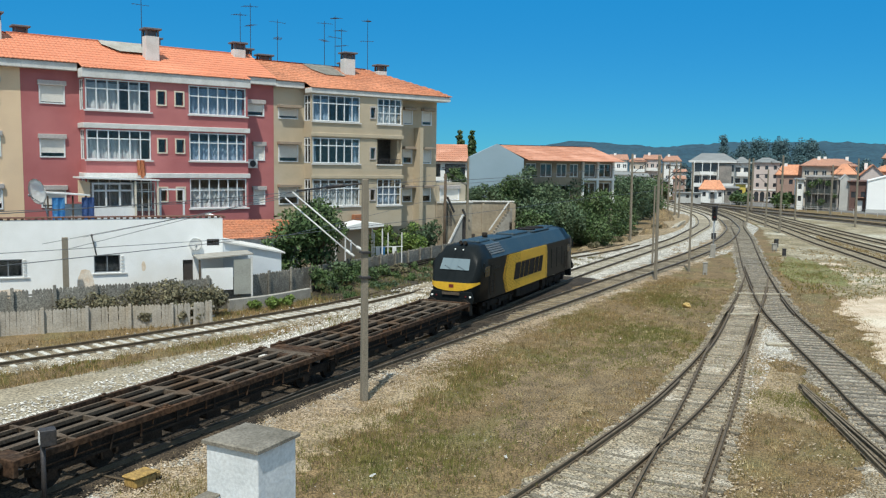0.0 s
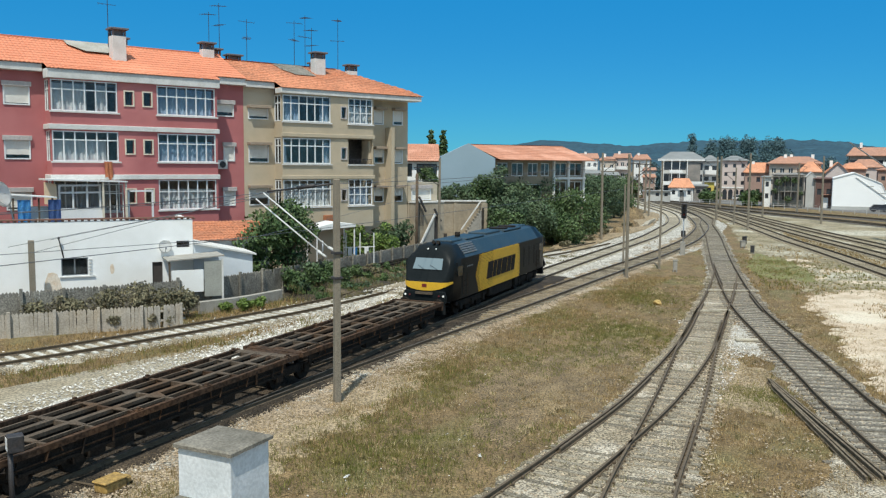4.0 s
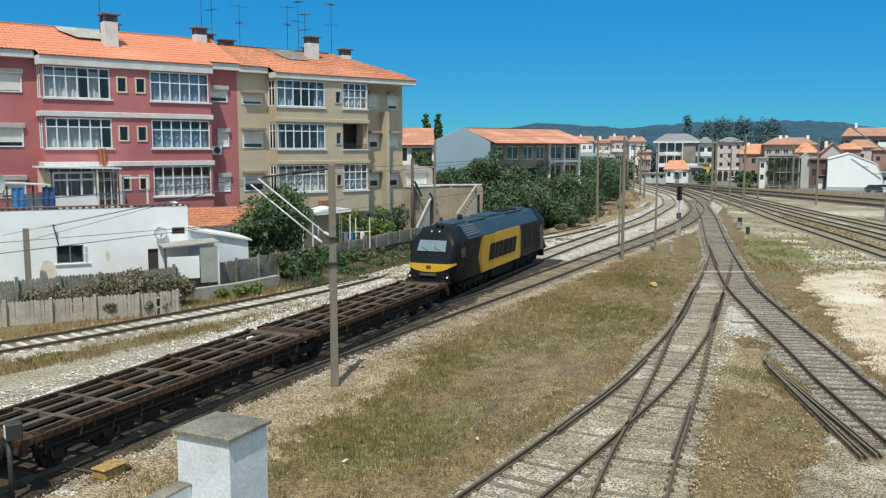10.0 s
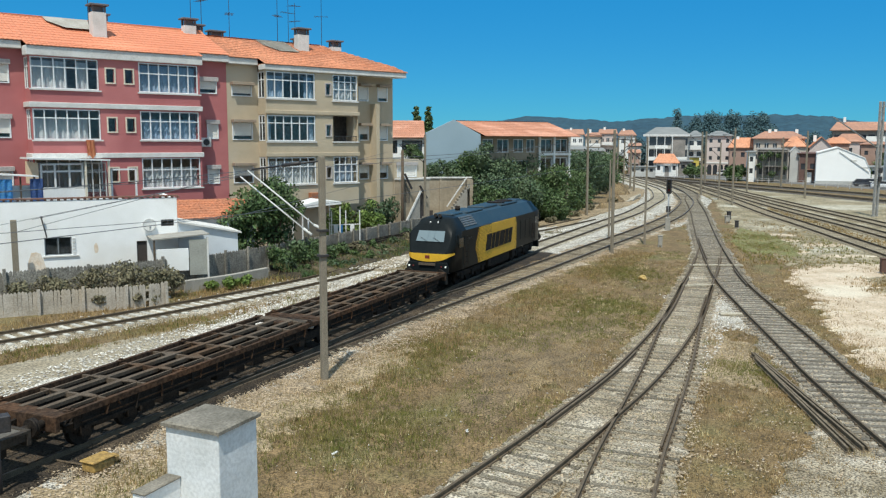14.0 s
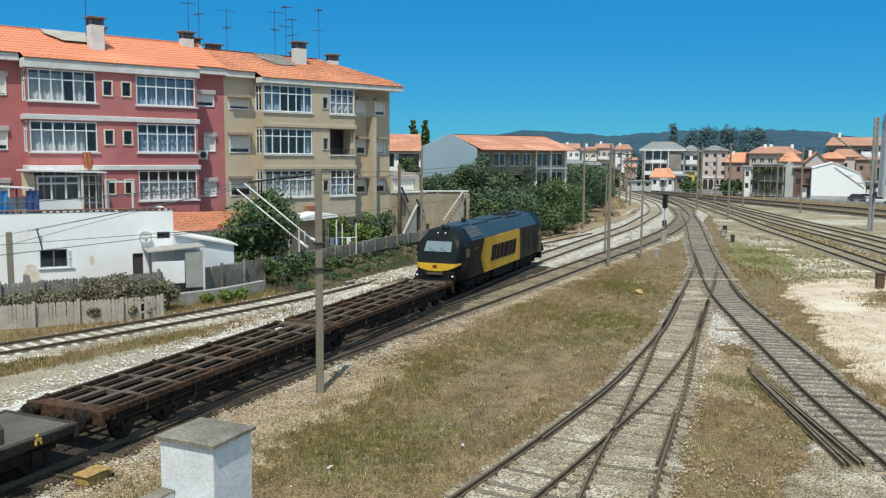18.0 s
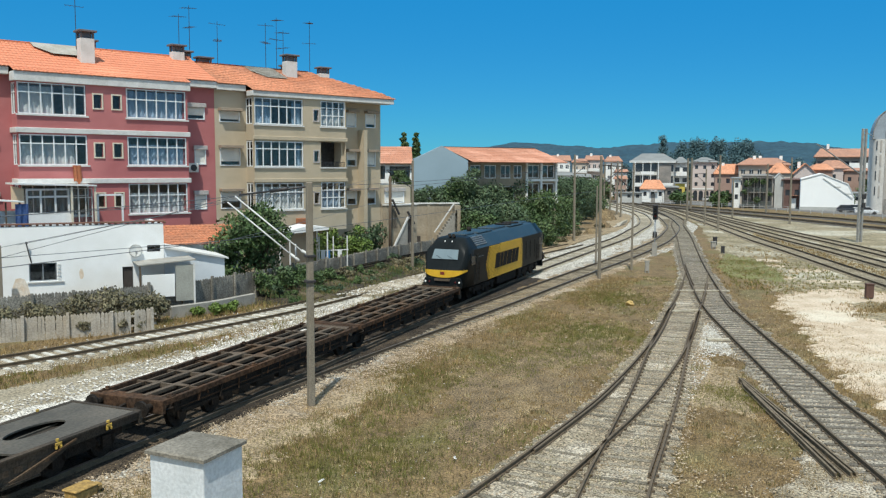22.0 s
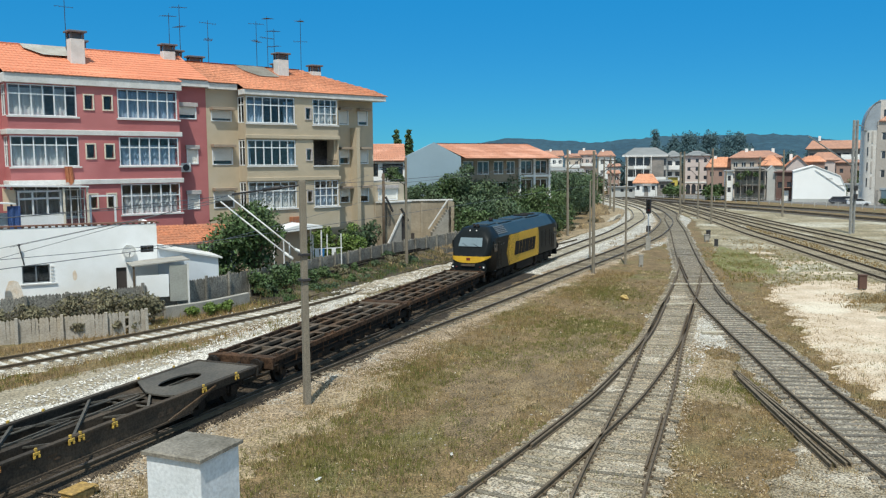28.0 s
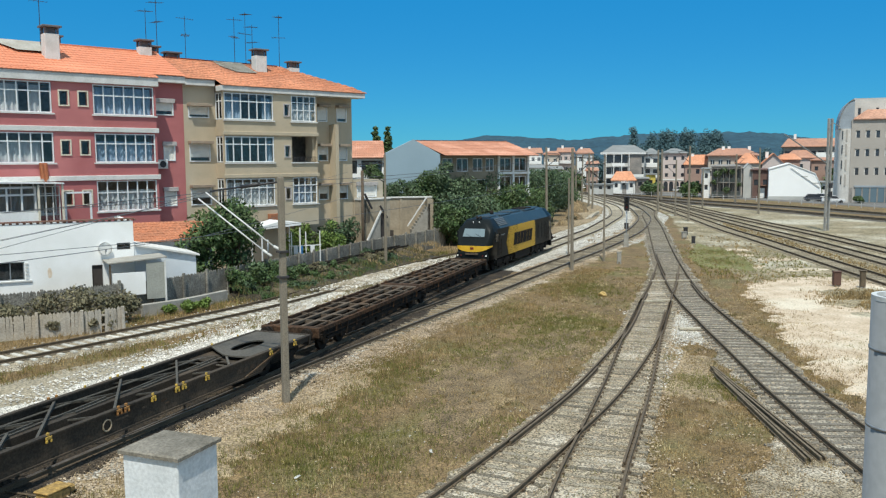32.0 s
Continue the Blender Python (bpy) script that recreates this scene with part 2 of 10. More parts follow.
M_WHITE = make("white_render", (0.90, 0.90, 0.89), 0.85, 0, (0.82, 0.82, 0.80), 0.9, 0.7, 25.0, 0.05, 0.15, third=(0.80, 0.785, 0.75))
M_FENCE = make("grey_precast_fence", (0.47, 0.425, 0.365), 0.95, 0, (0.36, 0.318, 0.262), 1.4, 0.9, 14.0, 0.14, 0.3, third=(0.43, 0.37, 0.29), world_space=True)


# ---- ground and tracks ----
def ground_height(x, y):
    near = max(0.0, 1 - math.hypot(x - 5, y - 40) / 140)
    return -0.27 + near * 0.05 * noise.noise(Vector((x * 0.23, y * 0.23, 3.1)))


def build_ground():
    xs = [-3200, -1500, -700, -350, -200, -140, -100] + list(np.arange(-80, 121, 2.0)) + [150, 200, 300, 500, 900, 1600, 3200]
    ys = [-400, -150, -60] + list(np.arange(-20, 181, 2.0)) + [200, 240, 300, 400, 600, 1000, 1800, 3800]
    bm = bmesh.new()
    g = [[bm.verts.new((x, y, ground_height(x, y))) for x in xs] for y in ys]
    for j in range(len(ys) - 1):
        for i in range(len(xs) - 1):
            bm.faces.new((g[j][i], g[j][i + 1], g[j + 1][i + 1], g[j + 1][i]))
    return tagged(part("ground", bm, M_GROUND, smooth=True), "dry straw-coloured grass and bare earth of the rail yard", "ground", kind="structure")


build_ground()


def patch(name, outline, z, material, label, category, ragged=0.5, seed=1, fray=0.0):
    """A flat patch of ground with a ragged edge and a dropped rim."""
    line = spline(list(outline) + [outline[0]], 0.25)[:-1]
    c = line.mean(0)
    way = np.roll(line, -1, 0) - np.roll(line, 1, 0)
    way /= np.linalg.norm(way, axis=1)[:, None]
    turn = 1 if np.sum(line[:, 0] * np.roll(line[:, 1], -1) - np.roll(line[:, 0], -1) * line[:, 1]) > 0 else -1
    bm = bmesh.new()
    top, rim = [], []
    for p, e in zip(line, way):
        d = p - c
        out = np.array((e[1], -e[0])) * turn
        k = 1 + ragged * (0.16 * noise.noise(Vector((p[0] * 0.5, p[1] * 0.5, seed))) + 0.09 * noise.noise(Vector((p[0] * 2.3, p[1] * 2.3, seed))))
        q = c + d * k + out * fray * (1.3 * noise.noise(Vector((p[0] * 0.9, p[1] * 0.9, seed))) + noise.noise(Vector((p[0] * 2.9, p[1] * 2.9, seed))))
        top.append(bm.verts.new((q[0], q[1], z)))
        q = q + (out if fray else d / np.linalg.norm(d)) * 0.4
        rim.append(bm.verts.new((q[0], q[1], z - 0.13)))
    f = bm.faces.new(top)
    n = len(top)
    for k in range(n):
        bm.faces.new((top[k], rim[k], rim[(k + 1) % n], top[(k + 1) % n]))
    bmesh.ops.recalc_face_normals(bm, faces=bm.faces)
    if f.normal.z < 0:
        bmesh.ops.reverse_faces(bm, faces=bm.faces)
    return tagged(part(name, bm, material), label, category, kind="structure")


T1 = spline([(-31, 21.5), (-25, 28.3), (-18.8, 35.2), (-14.3, 40), (-8.6, 47), (-5.2, 52), (-1.6, 58.5), (3.2, 67), (8.6, 75.6), (14.6, 83.6), (20.8, 93)])
T2 = spline([(-24.5, -6), (-13, 17), (-10.6, 22), (-4.9, 33.4), (-0.6, 42.9), (3.2, 51.5), (7.3, 60.5), (11.7, 69.5), (17.1, 80), (22.8, 91), (28.4, 102),
             (34, 115), (39, 127), (43, 140), (46.6, 155), (49, 172), (51, 190), (53, 207), (56, 240), (62, 300)])
T3 = spline([(-10.6, 22), (-6.7, 29.3), (-2.9, 36), (1.1, 42.8), (6.9, 52.5), (16.5, 69.2), (22.2, 79), (27.8, 89.3), (33.3, 100.4), (40.5, 118.2), (44.6, 132),
             (47.9, 145), (51.2, 164), (53.6, 183), (57, 212), (62, 250)])
R_ = spline([(12.2, -4), (13.0, 8), (14.2, 20), (15.6, 28.8), (16.4, 32.6), (17.3, 36.9), (18.4, 42.2), (20.6, 51.8), (25.4, 68), (30.4, 83.7), (37, 104), (43.6, 125.5),
             (48, 138), (51.6, 153), (54.4, 168), (57, 185), (61, 215)])
L_ = spline([(25.4, 68), (21.4, 58), (17.7, 49.3), (13.7, 40), (9.1, 30.9), (5.6, 25.1), (2.6, 20.5), (-1.5, 14.5), (-7, 7)])
M_ = spline([(17.7, 49.3), (13.75, 40), (10.3, 31.5), (7.75, 25.5), (5.9, 21.2), (3.5, 15), (0.5, 7)])
# foot of the fence along the siding, where a weedy bank lies
T0 = spline([(-9.6, 53.6), (-8.6, 55), (-6.1, 59.5), (-3.2, 64.6), (1.0, 73.2), (6.3, 82)])
Y1 = spline([(31, 28), (33.4, 40), (36, 53), (38, 64), (39.6, 72.7), (42.2, 87), (44.2, 99), (48.5, 120), (52, 138), (56, 160), (60, 185)])
Y2 = spline([(36, 28), (39, 45), (42, 60), (44.2, 72), (46.4, 85), (49.2, 105), (53, 128), (57, 150), (61, 175)])
Y3 = spline([(41, 34), (43.5, 48), (46.7, 64), (49.2, 78), (51.5, 92), (54, 112), (57.6, 138), (61, 160)])
F1 = spline([(86, 20), (82, 50), (77.5, 80), (74, 105), (71, 124), (69, 138), (66, 155.5), (60.5, 188), (58, 220)])
F2 = spline([(95, 20), (91, 50), (86.5, 80), (83, 105), (78.5, 138), (75, 152), (70.5, 170), (64.5, 200), (62, 220)])

RAIL = [(-0.055, -0.155), (0.055, -0.155), (0.055, -0.14), (0.016, -0.125), (0.016, -0.045), (0.036, -0.035), (0.036, 0.0), (-0.036, 0.0), (-0.036, -0.035),
        (-0.016, -0.045), (-0.016, -0.125), (-0.055, -0.14)]


def sleeper_mesh(name, material, half=1.3):
    bm = bmesh.new()
    vs = box(bm, -half, half, -0.12, 0.12, -0.29, -0.15)
    for v in vs:
        if v.co.z > -0.2:
            v.co.y *= 0.85
            v.co.x *= 0.985
    tidy(bm)
    return mesh_of(bm, name, material)


M_TANBED = make("tan_gravel_bed", (0.345, 0.262, 0.172), 0.95, 0, (0.222, 0.162, 0.10), 0.8, 0.9, 15.0, 0.65, 1.0, third=(0.38, 0.315, 0.235), world_space=True)
M_SLEEPER_WHITE = make("bleached_sleeper", (0.60, 0.575, 0.515), 0.9, 0, (0.42, 0.39, 0.33), 5.0, 0.7, 30.0, 0.25, 0.3, per_object=0.2, island=0.2, world_space=True)
M_SLEEPER_GREY = make("grey_timber_sleeper", (0.27, 0.235, 0.175), 0.95, 0, (0.17, 0.14, 0.10), 2.0, 0.9, 18.0, 0.5, 0.5, per_object=0.35, island=0.2, world_space=True)
M_SLEEPER_WORN = make("worn_dusty_sleeper", (0.215, 0.188, 0.145), 0.95, 0, (0.15, 0.128, 0.095), 2.0, 0.8, 18.0, 0.4, 0.4, per_object=0.2, island=0.25, world_space=True)
M_SLEEPER_SUNK = make("earth_covered_sleeper", (0.29, 0.25, 0.185), 0.95, 0, (0.22, 0.185, 0.13), 1.0, 0.8, 16.0, 0.4, 0.4, per_object=0.15, island=0.15, world_space=True)
S_SUNK = sleeper_mesh("sleeper", M_SLEEPER_SUNK)
S_GREY = sleeper_mesh("sleeper", M_SLEEPER_GREY)
S_PALE, S_DARK = sleeper_mesh("sleeper", M_SLEEPER), sleeper_mesh("sleeper", M_SLEEPER_DARK)
S_WHITE = sleeper_mesh("sleeper", M_SLEEPER_WHITE)
S_PALE_V = np.array([v.co[:] for v in S_PALE.vertices])
S_FACES = [tuple(p.vertices) for p in S_PALE.polygons]


def track(name, line, label, sleeper, shiny, bed=None, bed_z=-0.2, bed_half=2.0, singles=220, skip=0, y_min=5.0, centre=(2, 36), plates=False, far=None, sunk=0.012, shoulder=0.9, rag=0.3):
    """Two rails on sleepers. Sleepers past a number of single ones are joined."""
    ob = thing(name, Matrix(), label, "railway track", kind="structure")
    for side in (-0.868, 0.868):
        bm = bmesh.new()
        sweep(bm, aside(line, side), RAIL)
        tidy(bm)
        if shiny:
            for f in bm.faces:
                if f.normal.z > 0.9 and f.calc_center_median().z > -0.01:
                    f.material_index = 1
        part("rail", bm, (M_RAIL, M_RAILTOP), ob)
    ln = length_along(line)
    spots = [at_length(line, ln, s) for s in np.arange(0.3 + skip, ln[-1] - 0.3, 0.61)]
    spots = [p for p in spots if p[1] > y_min]
    spots.sort(key=lambda p: math.hypot(p[0] - centre[0], p[1] - centre[1]))
    rest = []
    for k, (x, y, a) in enumerate(spots):
        jit = rng.uniform(-0.02, 0.02)
        m = pose(x, y, rng.uniform(-sunk, 0.0), 0, 0, math.degrees(a) - 90 + jit * 60)
        if k < singles:
            again("sleeper", sleeper, ob, m)
        else:
            rest.append(m)
    if rest:
        vs, fs = [], []
        for m in rest:
            o = len(vs)
            vs += [tuple(m @ Vector(v)) for v in S_PALE_V]
            fs += [tuple(i + o for i in f) for f in S_FACES]
        me = bpy.data.meshes.new("sleepers")
        me.from_pydata(vs, [], fs)
        me.materials.append(far or sleeper.materials[0])
        tagged(again("sleepers", me, ob, Matrix()), kind="stuff")
    if plates:
        # dark iron chairs on both sides of each rail
        bm = bmesh.new()
        vs, fs = [], []
        for x, y, a in spots:
            if not 10 < y < 62:
                continue
            m = pose(x, y, 0, 0, 0, math.degrees(a) - 90)
            for rx in (-0.868, 0.868):
                for s in (-1, 1):
                    o = len(vs)
                    cx = rx + s * 0.09
                    vs += [tuple(m @ Vector((cx + i * 0.035, j * 0.05, k))) for k in (-0.152, -0.10) for i, j in ((-1, -1), (1, -1), (1, 1), (-1, 1))]
                    fs += [(o, o + 1, o + 5, o + 4), (o + 1, o + 2, o + 6, o + 5), (o + 2, o + 3, o + 7, o + 6), (o + 3, o, o + 4, o + 7), (o + 4, o + 5, o + 6, o + 7)]
        bm.free()
        me = bpy.data.meshes.new("rail_chairs")
        me.from_pydata(vs, [], fs)
        me.materials.append(M_RAIL)
        tagged(again("rail_chairs", me, ob, Matrix()), kind="stuff")
    if bed:
        bm = bmesh.new()
        h = bed_half
        rows = []
        t = np.gradient(line, axis=0)
        t /= np.linalg.norm(t, axis=1)[:, None]
        for p, q in zip(line, t):
            lo, hi = (h * (1 + rag * noise.noise(Vector((p[0] * 1.3, p[1] * 1.3, sd + h))) + 0.5 * rag * noise.noise(Vector((p[0] * 4, p[1] * 4, sd)))) for sd in (1, 5))
            rows.append([bm.verts.new((p[0] + q[1] * o, p[1] - q[0] * o, z)) for o, z in
                         ((-lo - shoulder, -0.42), (-lo, bed_z - 0.02), (-0.9, bed_z), (0.9, bed_z), (hi, bed_z - 0.02), (hi + shoulder, -0.42))])
        for a, b in zip(rows[:-1], rows[1:]):
            for k in range(5):
                bm.faces.new((a[k], a[k + 1], b[k + 1], b[k]))
        tidy(bm)
        if sum(f.normal.z for f in bm.faces) < 0:
            bmesh.ops.reverse_faces(bm, faces=bm.faces)
        part("ballast_bed", bm, bed, ob, "pale crushed-stone bed")
    return ob


def strip(line, lo, hi, z, material, name, parent, label, rag=0.25):
    """A stained strip lying on a bed, with ragged edges."""
    bm = bmesh.new()
    t = np.gradient(line, axis=0)
    t /= np.linalg.norm(t, axis=1)[:, None]
    rows = []
    for p, q in zip(line, t):
        a, b = (o + rag * (noise.noise(Vector((p[0] * 1.1, p[1] * 1.1, o))) + 0.6 * noise.noise(Vector((p[0] * 3.7, p[1] * 3.7, o)))) for o in (lo, hi))
        rows.append([bm.verts.new((p[0] + q[1] * o, p[1] - q[0] * o, zz)) for o, zz in ((a - 0.3, z - 0.05), (a, z), (b, z), (b + 0.3, z - 0.05))])
    for a, b in zip(rows[:-1], rows[1:]):
        for k in range(3):
            bm.faces.new((a[k], a[k + 1], b[k + 1], b[k]))
    tidy(bm)
    if sum(f.normal.z for f in bm.faces) < 0:
        bmesh.ops.reverse_faces(bm, faces=bm.faces)
    part(name, bm, material, parent, label)


def guard_rail(parent, line, side, y0, y1):
    """A short second rail beside a running rail."""
    bm = bmesh.new()
    sweep(bm, cut(aside(line, side), y0, y1), RAIL, -0.006)
    part("guard_rail", tidy(bm), (M_RAIL, M_RAILTOP), parent)


def cut(line, y0, y1):
    return line[(line[:, 1] >= y0) & (line[:, 1] <= y1)]


M_YARD = make("dry_yard_earth", (0.31, 0.255, 0.165), 0.95, 0, (0.19, 0.155, 0.085), 0.3, 0.95, 6.0, 0.5, 0.8, third=(0.44, 0.40, 0.31), world_space=True)
M_PATH = make("dusty_path", (0.33, 0.28, 0.20), 0.95, 0, (0.21, 0.17, 0.11), 0.5, 0.9, 9.0, 0.45, 0.8, third=(0.30, 0.265, 0.20), world_space=True)
M_OIL_SHADE = make("oily_shaded_ballast", (0.040, 0.029, 0.019), 0.95, 0, (0.022, 0.017, 0.012), 1.4, 0.9, 15.0, 0.65, 1.0, third=(0.080, 0.058, 0.037), world_space=True)
M_DIRT_DARK = make("dark_worn_turf", (0.20, 0.14, 0.076), 0.95, 0, (0.115, 0.082, 0.044), 1.3, 0.95, 14.0, 0.7, 1.0, third=(0.25, 0.18, 0.095), world_space=True)
M_DARKBED = make("dark_ballast", (0.10, 0.085, 0.07), 0.95, 0, (0.065, 0.055, 0.045), 0.8, 0.8, 12.0, 0.4, 0.6, world_space=True)
M_DUSTBED = make("dusty_old_bed", (0.31, 0.26, 0.185), 0.95, 0, (0.175, 0.14, 0.09), 1.1, 0.95, 15.0, 0.7, 1.0, third=(0.44, 0.39, 0.315), world_space=True)
M_GREYBED = make("grey_old_bed", (0.30, 0.265, 0.21), 0.95, 0, (0.16, 0.135, 0.10), 1.4, 0.9, 13.0, 0.7, 1.0, world_space=True)
track("siding_track_by_the_fence", T1, "rusty siding track on pale sleepers beside the concrete fence", S_WHITE, False, M_DUSTBED, -0.203, 1.7, 150, y_min=20)
main_track = track("main_track", T2, "worn rails under the goods train on a pale stone bed", S_PALE, True, M_GRAVEL, -0.196, 2.3, 250)
side_track = track("diverging_track", T3, "empty track leaving the train's track at a turnout", S_GREY, True, M_TANBED, -0.209, 1.7, 220, far=M_SLEEPER, rag=0.75)
curved_r = track("yard_track_curved", R_, "dark curved yard track with timber sleepers in gravel", S_DARK, False, M_GREYBED, -0.182, 1.35, 130, plates=True, far=M_SLEEPER_WORN, sunk=0.02, shoulder=0.3)
branch_l = track("yard_track_branch", L_, "rusty branch track curving off through dry grass", S_GREY, False, M_DUSTBED, -0.178, 1.25, 110, plates=True, sunk=0.036, shoulder=0.3)
branch_m = track("yard_track_second_branch", M_, "rusty branch track half sunk in pale gravel", S_GREY, False, M_DUSTBED, -0.184, 1.2, 80, skip=0.3, plates=True, sunk=0.04, shoulder=0.3)
track("goods_yard_track", Y1, "yard track with pale worn rails across dry grass", S_SUNK, False, M_YARD, -0.235, 1.7, 60)
track("goods_yard_track", Y2, "yard track with pale worn rails across dry grass", S_SUNK, False, M_YARD, -0.241, 1.7, 40)
track("goods_yard_track", Y3, "yard track with pale worn rails across dry grass", S_SUNK, False, M_YARD, -0.247, 1.7, 40)
track("platform_track", F1, "station track on dark ballast", S_DARK, True, M_DARKBED, -0.19, 2.2, 20, rag=0.1)
track("platform_track", F2, "station track on dark ballast", S_DARK, True, M_DARKBED, -0.197, 2.2, 20, rag=0.1)

# near-black strips: oil on the ballast plus the train's shade, painted as colour
strip(cut(T2, 8, 36), -1.5, 1.5, -0.145, M_OIL_SHADE, "oil_and_shade", main_track, "ballast under the wagons, near-black from oil and painted-in train shade", 0.3)
strip(cut(T2, 35.8, 66), -1.5, 1.9, -0.147, M_OIL_SHADE, "oil_and_shade", main_track, "ballast under the wagons, near-black from oil and painted-in train shade", 0.4)
strip(cut(T3, 31, 64), -1.5, 0.85, -0.178, M_DIRT_DARK, "dark_gravel", side_track, "brown oily gravel between the rails", 0.35)
guard_rail(branch_l, L_, 0.868 - 0.13, 24.4, 33.5)
guard_rail(branch_l, L_, 0.868 - 0.17, 38, 52)
guard_rail(branch_m, M_, -0.868 + 0.13, 22.0, 27.6)
guard_rail(branch_m, M_, -0.868 + 0.16, 38, 46)
guard_rail(curved_r, R_, 0.868 - 0.13, 49, 56)
guard_rail(curved_r, R_, -0.868 + 0.15, 60, 74)


# dark weedy bank against the fence, and gravel tipped over the siding's end
M_BANK = make("dark_humus", (0.062, 0.05, 0.033), 0.95, 0, (0.035, 0.03, 0.02), 1.2, 0.9, 14.0, 0.6, 1.0, third=(0.12, 0.092, 0.055), world_space=True)


def bank():
    bm = bmesh.new()
    t = np.gradient(T0, axis=0)
    t /= np.linalg.norm(t, axis=1)[:, None]
    rows = []
    for k, (p, q) in enumerate(zip(T0, t)):
        rise = min(1.0, k / 8.0, (len(T0) - 1 - k) / 12.0)
        row = []
        for o, z in ((0.0, 0.62), (0.5, 0.64), (1.1, 0.48), (1.9, 0.24), (3.1, 0.05), (4.2, -0.12), (5.0, -0.42)):
            z = -0.42 + (z + 0.42) * rise + 0.22 * rise * noise.noise(Vector((p[0] * 0.9, p[1] * 0.9, o))) * (o < 2.5)
            row.append(bm.verts.new((p[0] + q[1] * o + 0.25 * noise.noise(Vector((p[0] * 1.5, p[1] * 1.5, o * 3))), p[1] - q[0] * o, z)))
        rows.append(row)
    for u, v in zip(rows[:-1], rows[1:]):
        for k in range(6):
            bm.faces.new((u[k], u[k + 1], v[k + 1], v[k]))
    tidy(bm)
    if sum(f.normal.z for f in bm.faces) < 0:
        bmesh.ops.reverse_faces(bm, faces=bm.faces)
    tagged(part("weedy_bank", bm, M_BANK, smooth=True), "dark weedy earth bank against the concrete fence", "earth", kind="structure")


bank()


def tipped_gravel(line):
    """A low flat heap that buries the rails between its thin ends."""
    bm = bmesh.new()
    t = np.gradient(line, axis=0)
    t /= np.linalg.norm(t, axis=1)[:, None]
    n = len(line)
    rows = []
    for k, (p, q) in enumerate(zip(line, t)):
        rise = min(1.0, k / 7.0, (n - 1 - k) / 7.0)
        row = []
        for o, z in ((-1.0, -0.36), (-0.6, -0.06), (-0.3, 0.03), (0.2, 0.05), (0.9, 0.04), (1.8, -0.1), (2.6, -0.36)):
            d = 0.5 * noise.noise(Vector((p[0] * 0.7, p[1] * 0.7, o))) * abs(o) / 2
            row.append(bm.verts.new((p[0] + q[1] * (o + d), p[1] - q[0] * (o + d), -0.36 + (z + 0.36) * rise + 0.07 * rise * noise.noise(Vector((p[0] * 1.9, p[1] * 1.9, o))))))
        rows.append(row)
    for u, v in zip(rows[:-1], rows[1:]):
        for k in range(6):
            bm.faces.new((u[k], u[k + 1], v[k + 1], v[k]))
    tidy(bm)
    if sum(f.normal.z for f in bm.faces) < 0:
        bmesh.ops.reverse_faces(bm, faces=bm.faces)
    tagged(part("tipped_gravel", bm, M_DUSTBED, smooth=True), "pale gravel tipped over the end of the siding", "gravel", kind="structure")


tipped_gravel(cut(T1, 54.5, 73))
for k, (o, z, lo, hi) in enumerate(((0.35, 0.86, 61, 69), (0.6, 0.84, 62.5, 71), (0.95, 0.76, 60, 67.5), (0.45, 0.86, 70, 77), (0.8, 0.80, 69, 78), (1.5, 0.5, 58, 64))):
    ob = thing("old_rail", Matrix(), "blackened old rail dumped on the weedy bank", "rail", "dumped old rails")
    bm = bmesh.new()
    sweep(bm, aside(cut(T0, lo, hi), o), RAIL, z)
    part("rail", tidy(bm), M_OIL_SHADE, ob)
# white crushed stone beside the train
strip(cut(T2, 6, 66), -5.4, -1.55, -0.2, M_GRAVEL, "white_ballast", main_track, "bright crushed stone beside the rails", 0.5)
strip(cut(T2, 38, 62), -6.3, -5.2, -0.212, M_GRAVEL, "white_ballast", main_track, "bright crushed stone beside the rails", 0.6)


# pale strip of ballast between the siding and the train, sand, earth
patch("gravel_strip", [(-31, 14), (-22, 24), (-14, 34.5), (-6, 45), (1, 56), (9, 70), (17, 83), (22.5, 88), (12, 66), (3, 48), (-5, 32), (-13, 16), (-20, 4)], -0.232, M_PATH,
      "wide strip of dusty pale gravel between two tracks", "gravel", 0.2, 2)
patch("gravel_strip", [(9, 74), (16, 87), (25, 103), (33, 118), (40, 133), (50, 160), (56, 185), (60, 190), (52, 150), (47, 127), (41, 112), (34, 96), (26, 82), (17, 71)], -0.238, M_GRAVEL,
      "pale stone bed where the tracks meet", "gravel", 0.2, 4)
patch("sand_patch", [(19.9, 36), (21.4, 40.6), (23.7, 47.5), (25.6, 53.6), (29.8, 58), (34, 58.4), (37, 55), (37.5, 49), (36, 43), (35, 30), (30, 23), (20, 21.5), (18.2, 29.6)], -0.2, M_SAND,
      "bare patch of pale trodden sand", "sand", 0.2, 7, 0.7)
for k, (x, y, a, b) in enumerate(((31.6, 50.6, 2.6, 2.2), (34.0, 50.0, 2.4, 2.6), (29.4, 47.0, 1.6, 1.7), (32.4, 46.4, 2.2, 1.6), (28.2, 43.6, 0.9, 0.8))):
    patch("turf_patch", [(x + a * math.cos(i * 0.785), y + b * math.sin(i * 0.785)) for i in range(8)], -0.188 + 0.002 * k, M_YARD, "dry turf spreading over the sand", "grass", 1.2, 60 + k, 0.9)
patch("gravel_patch", [(9.2, 19.5), (11.5, 23.2), (15, 24.5), (17.5, 22), (16.5, 15), (10, 13)], -0.212, M_DUSTBED, "pale gravel spilled beside the stacked rails", "gravel", 1.0, 9)
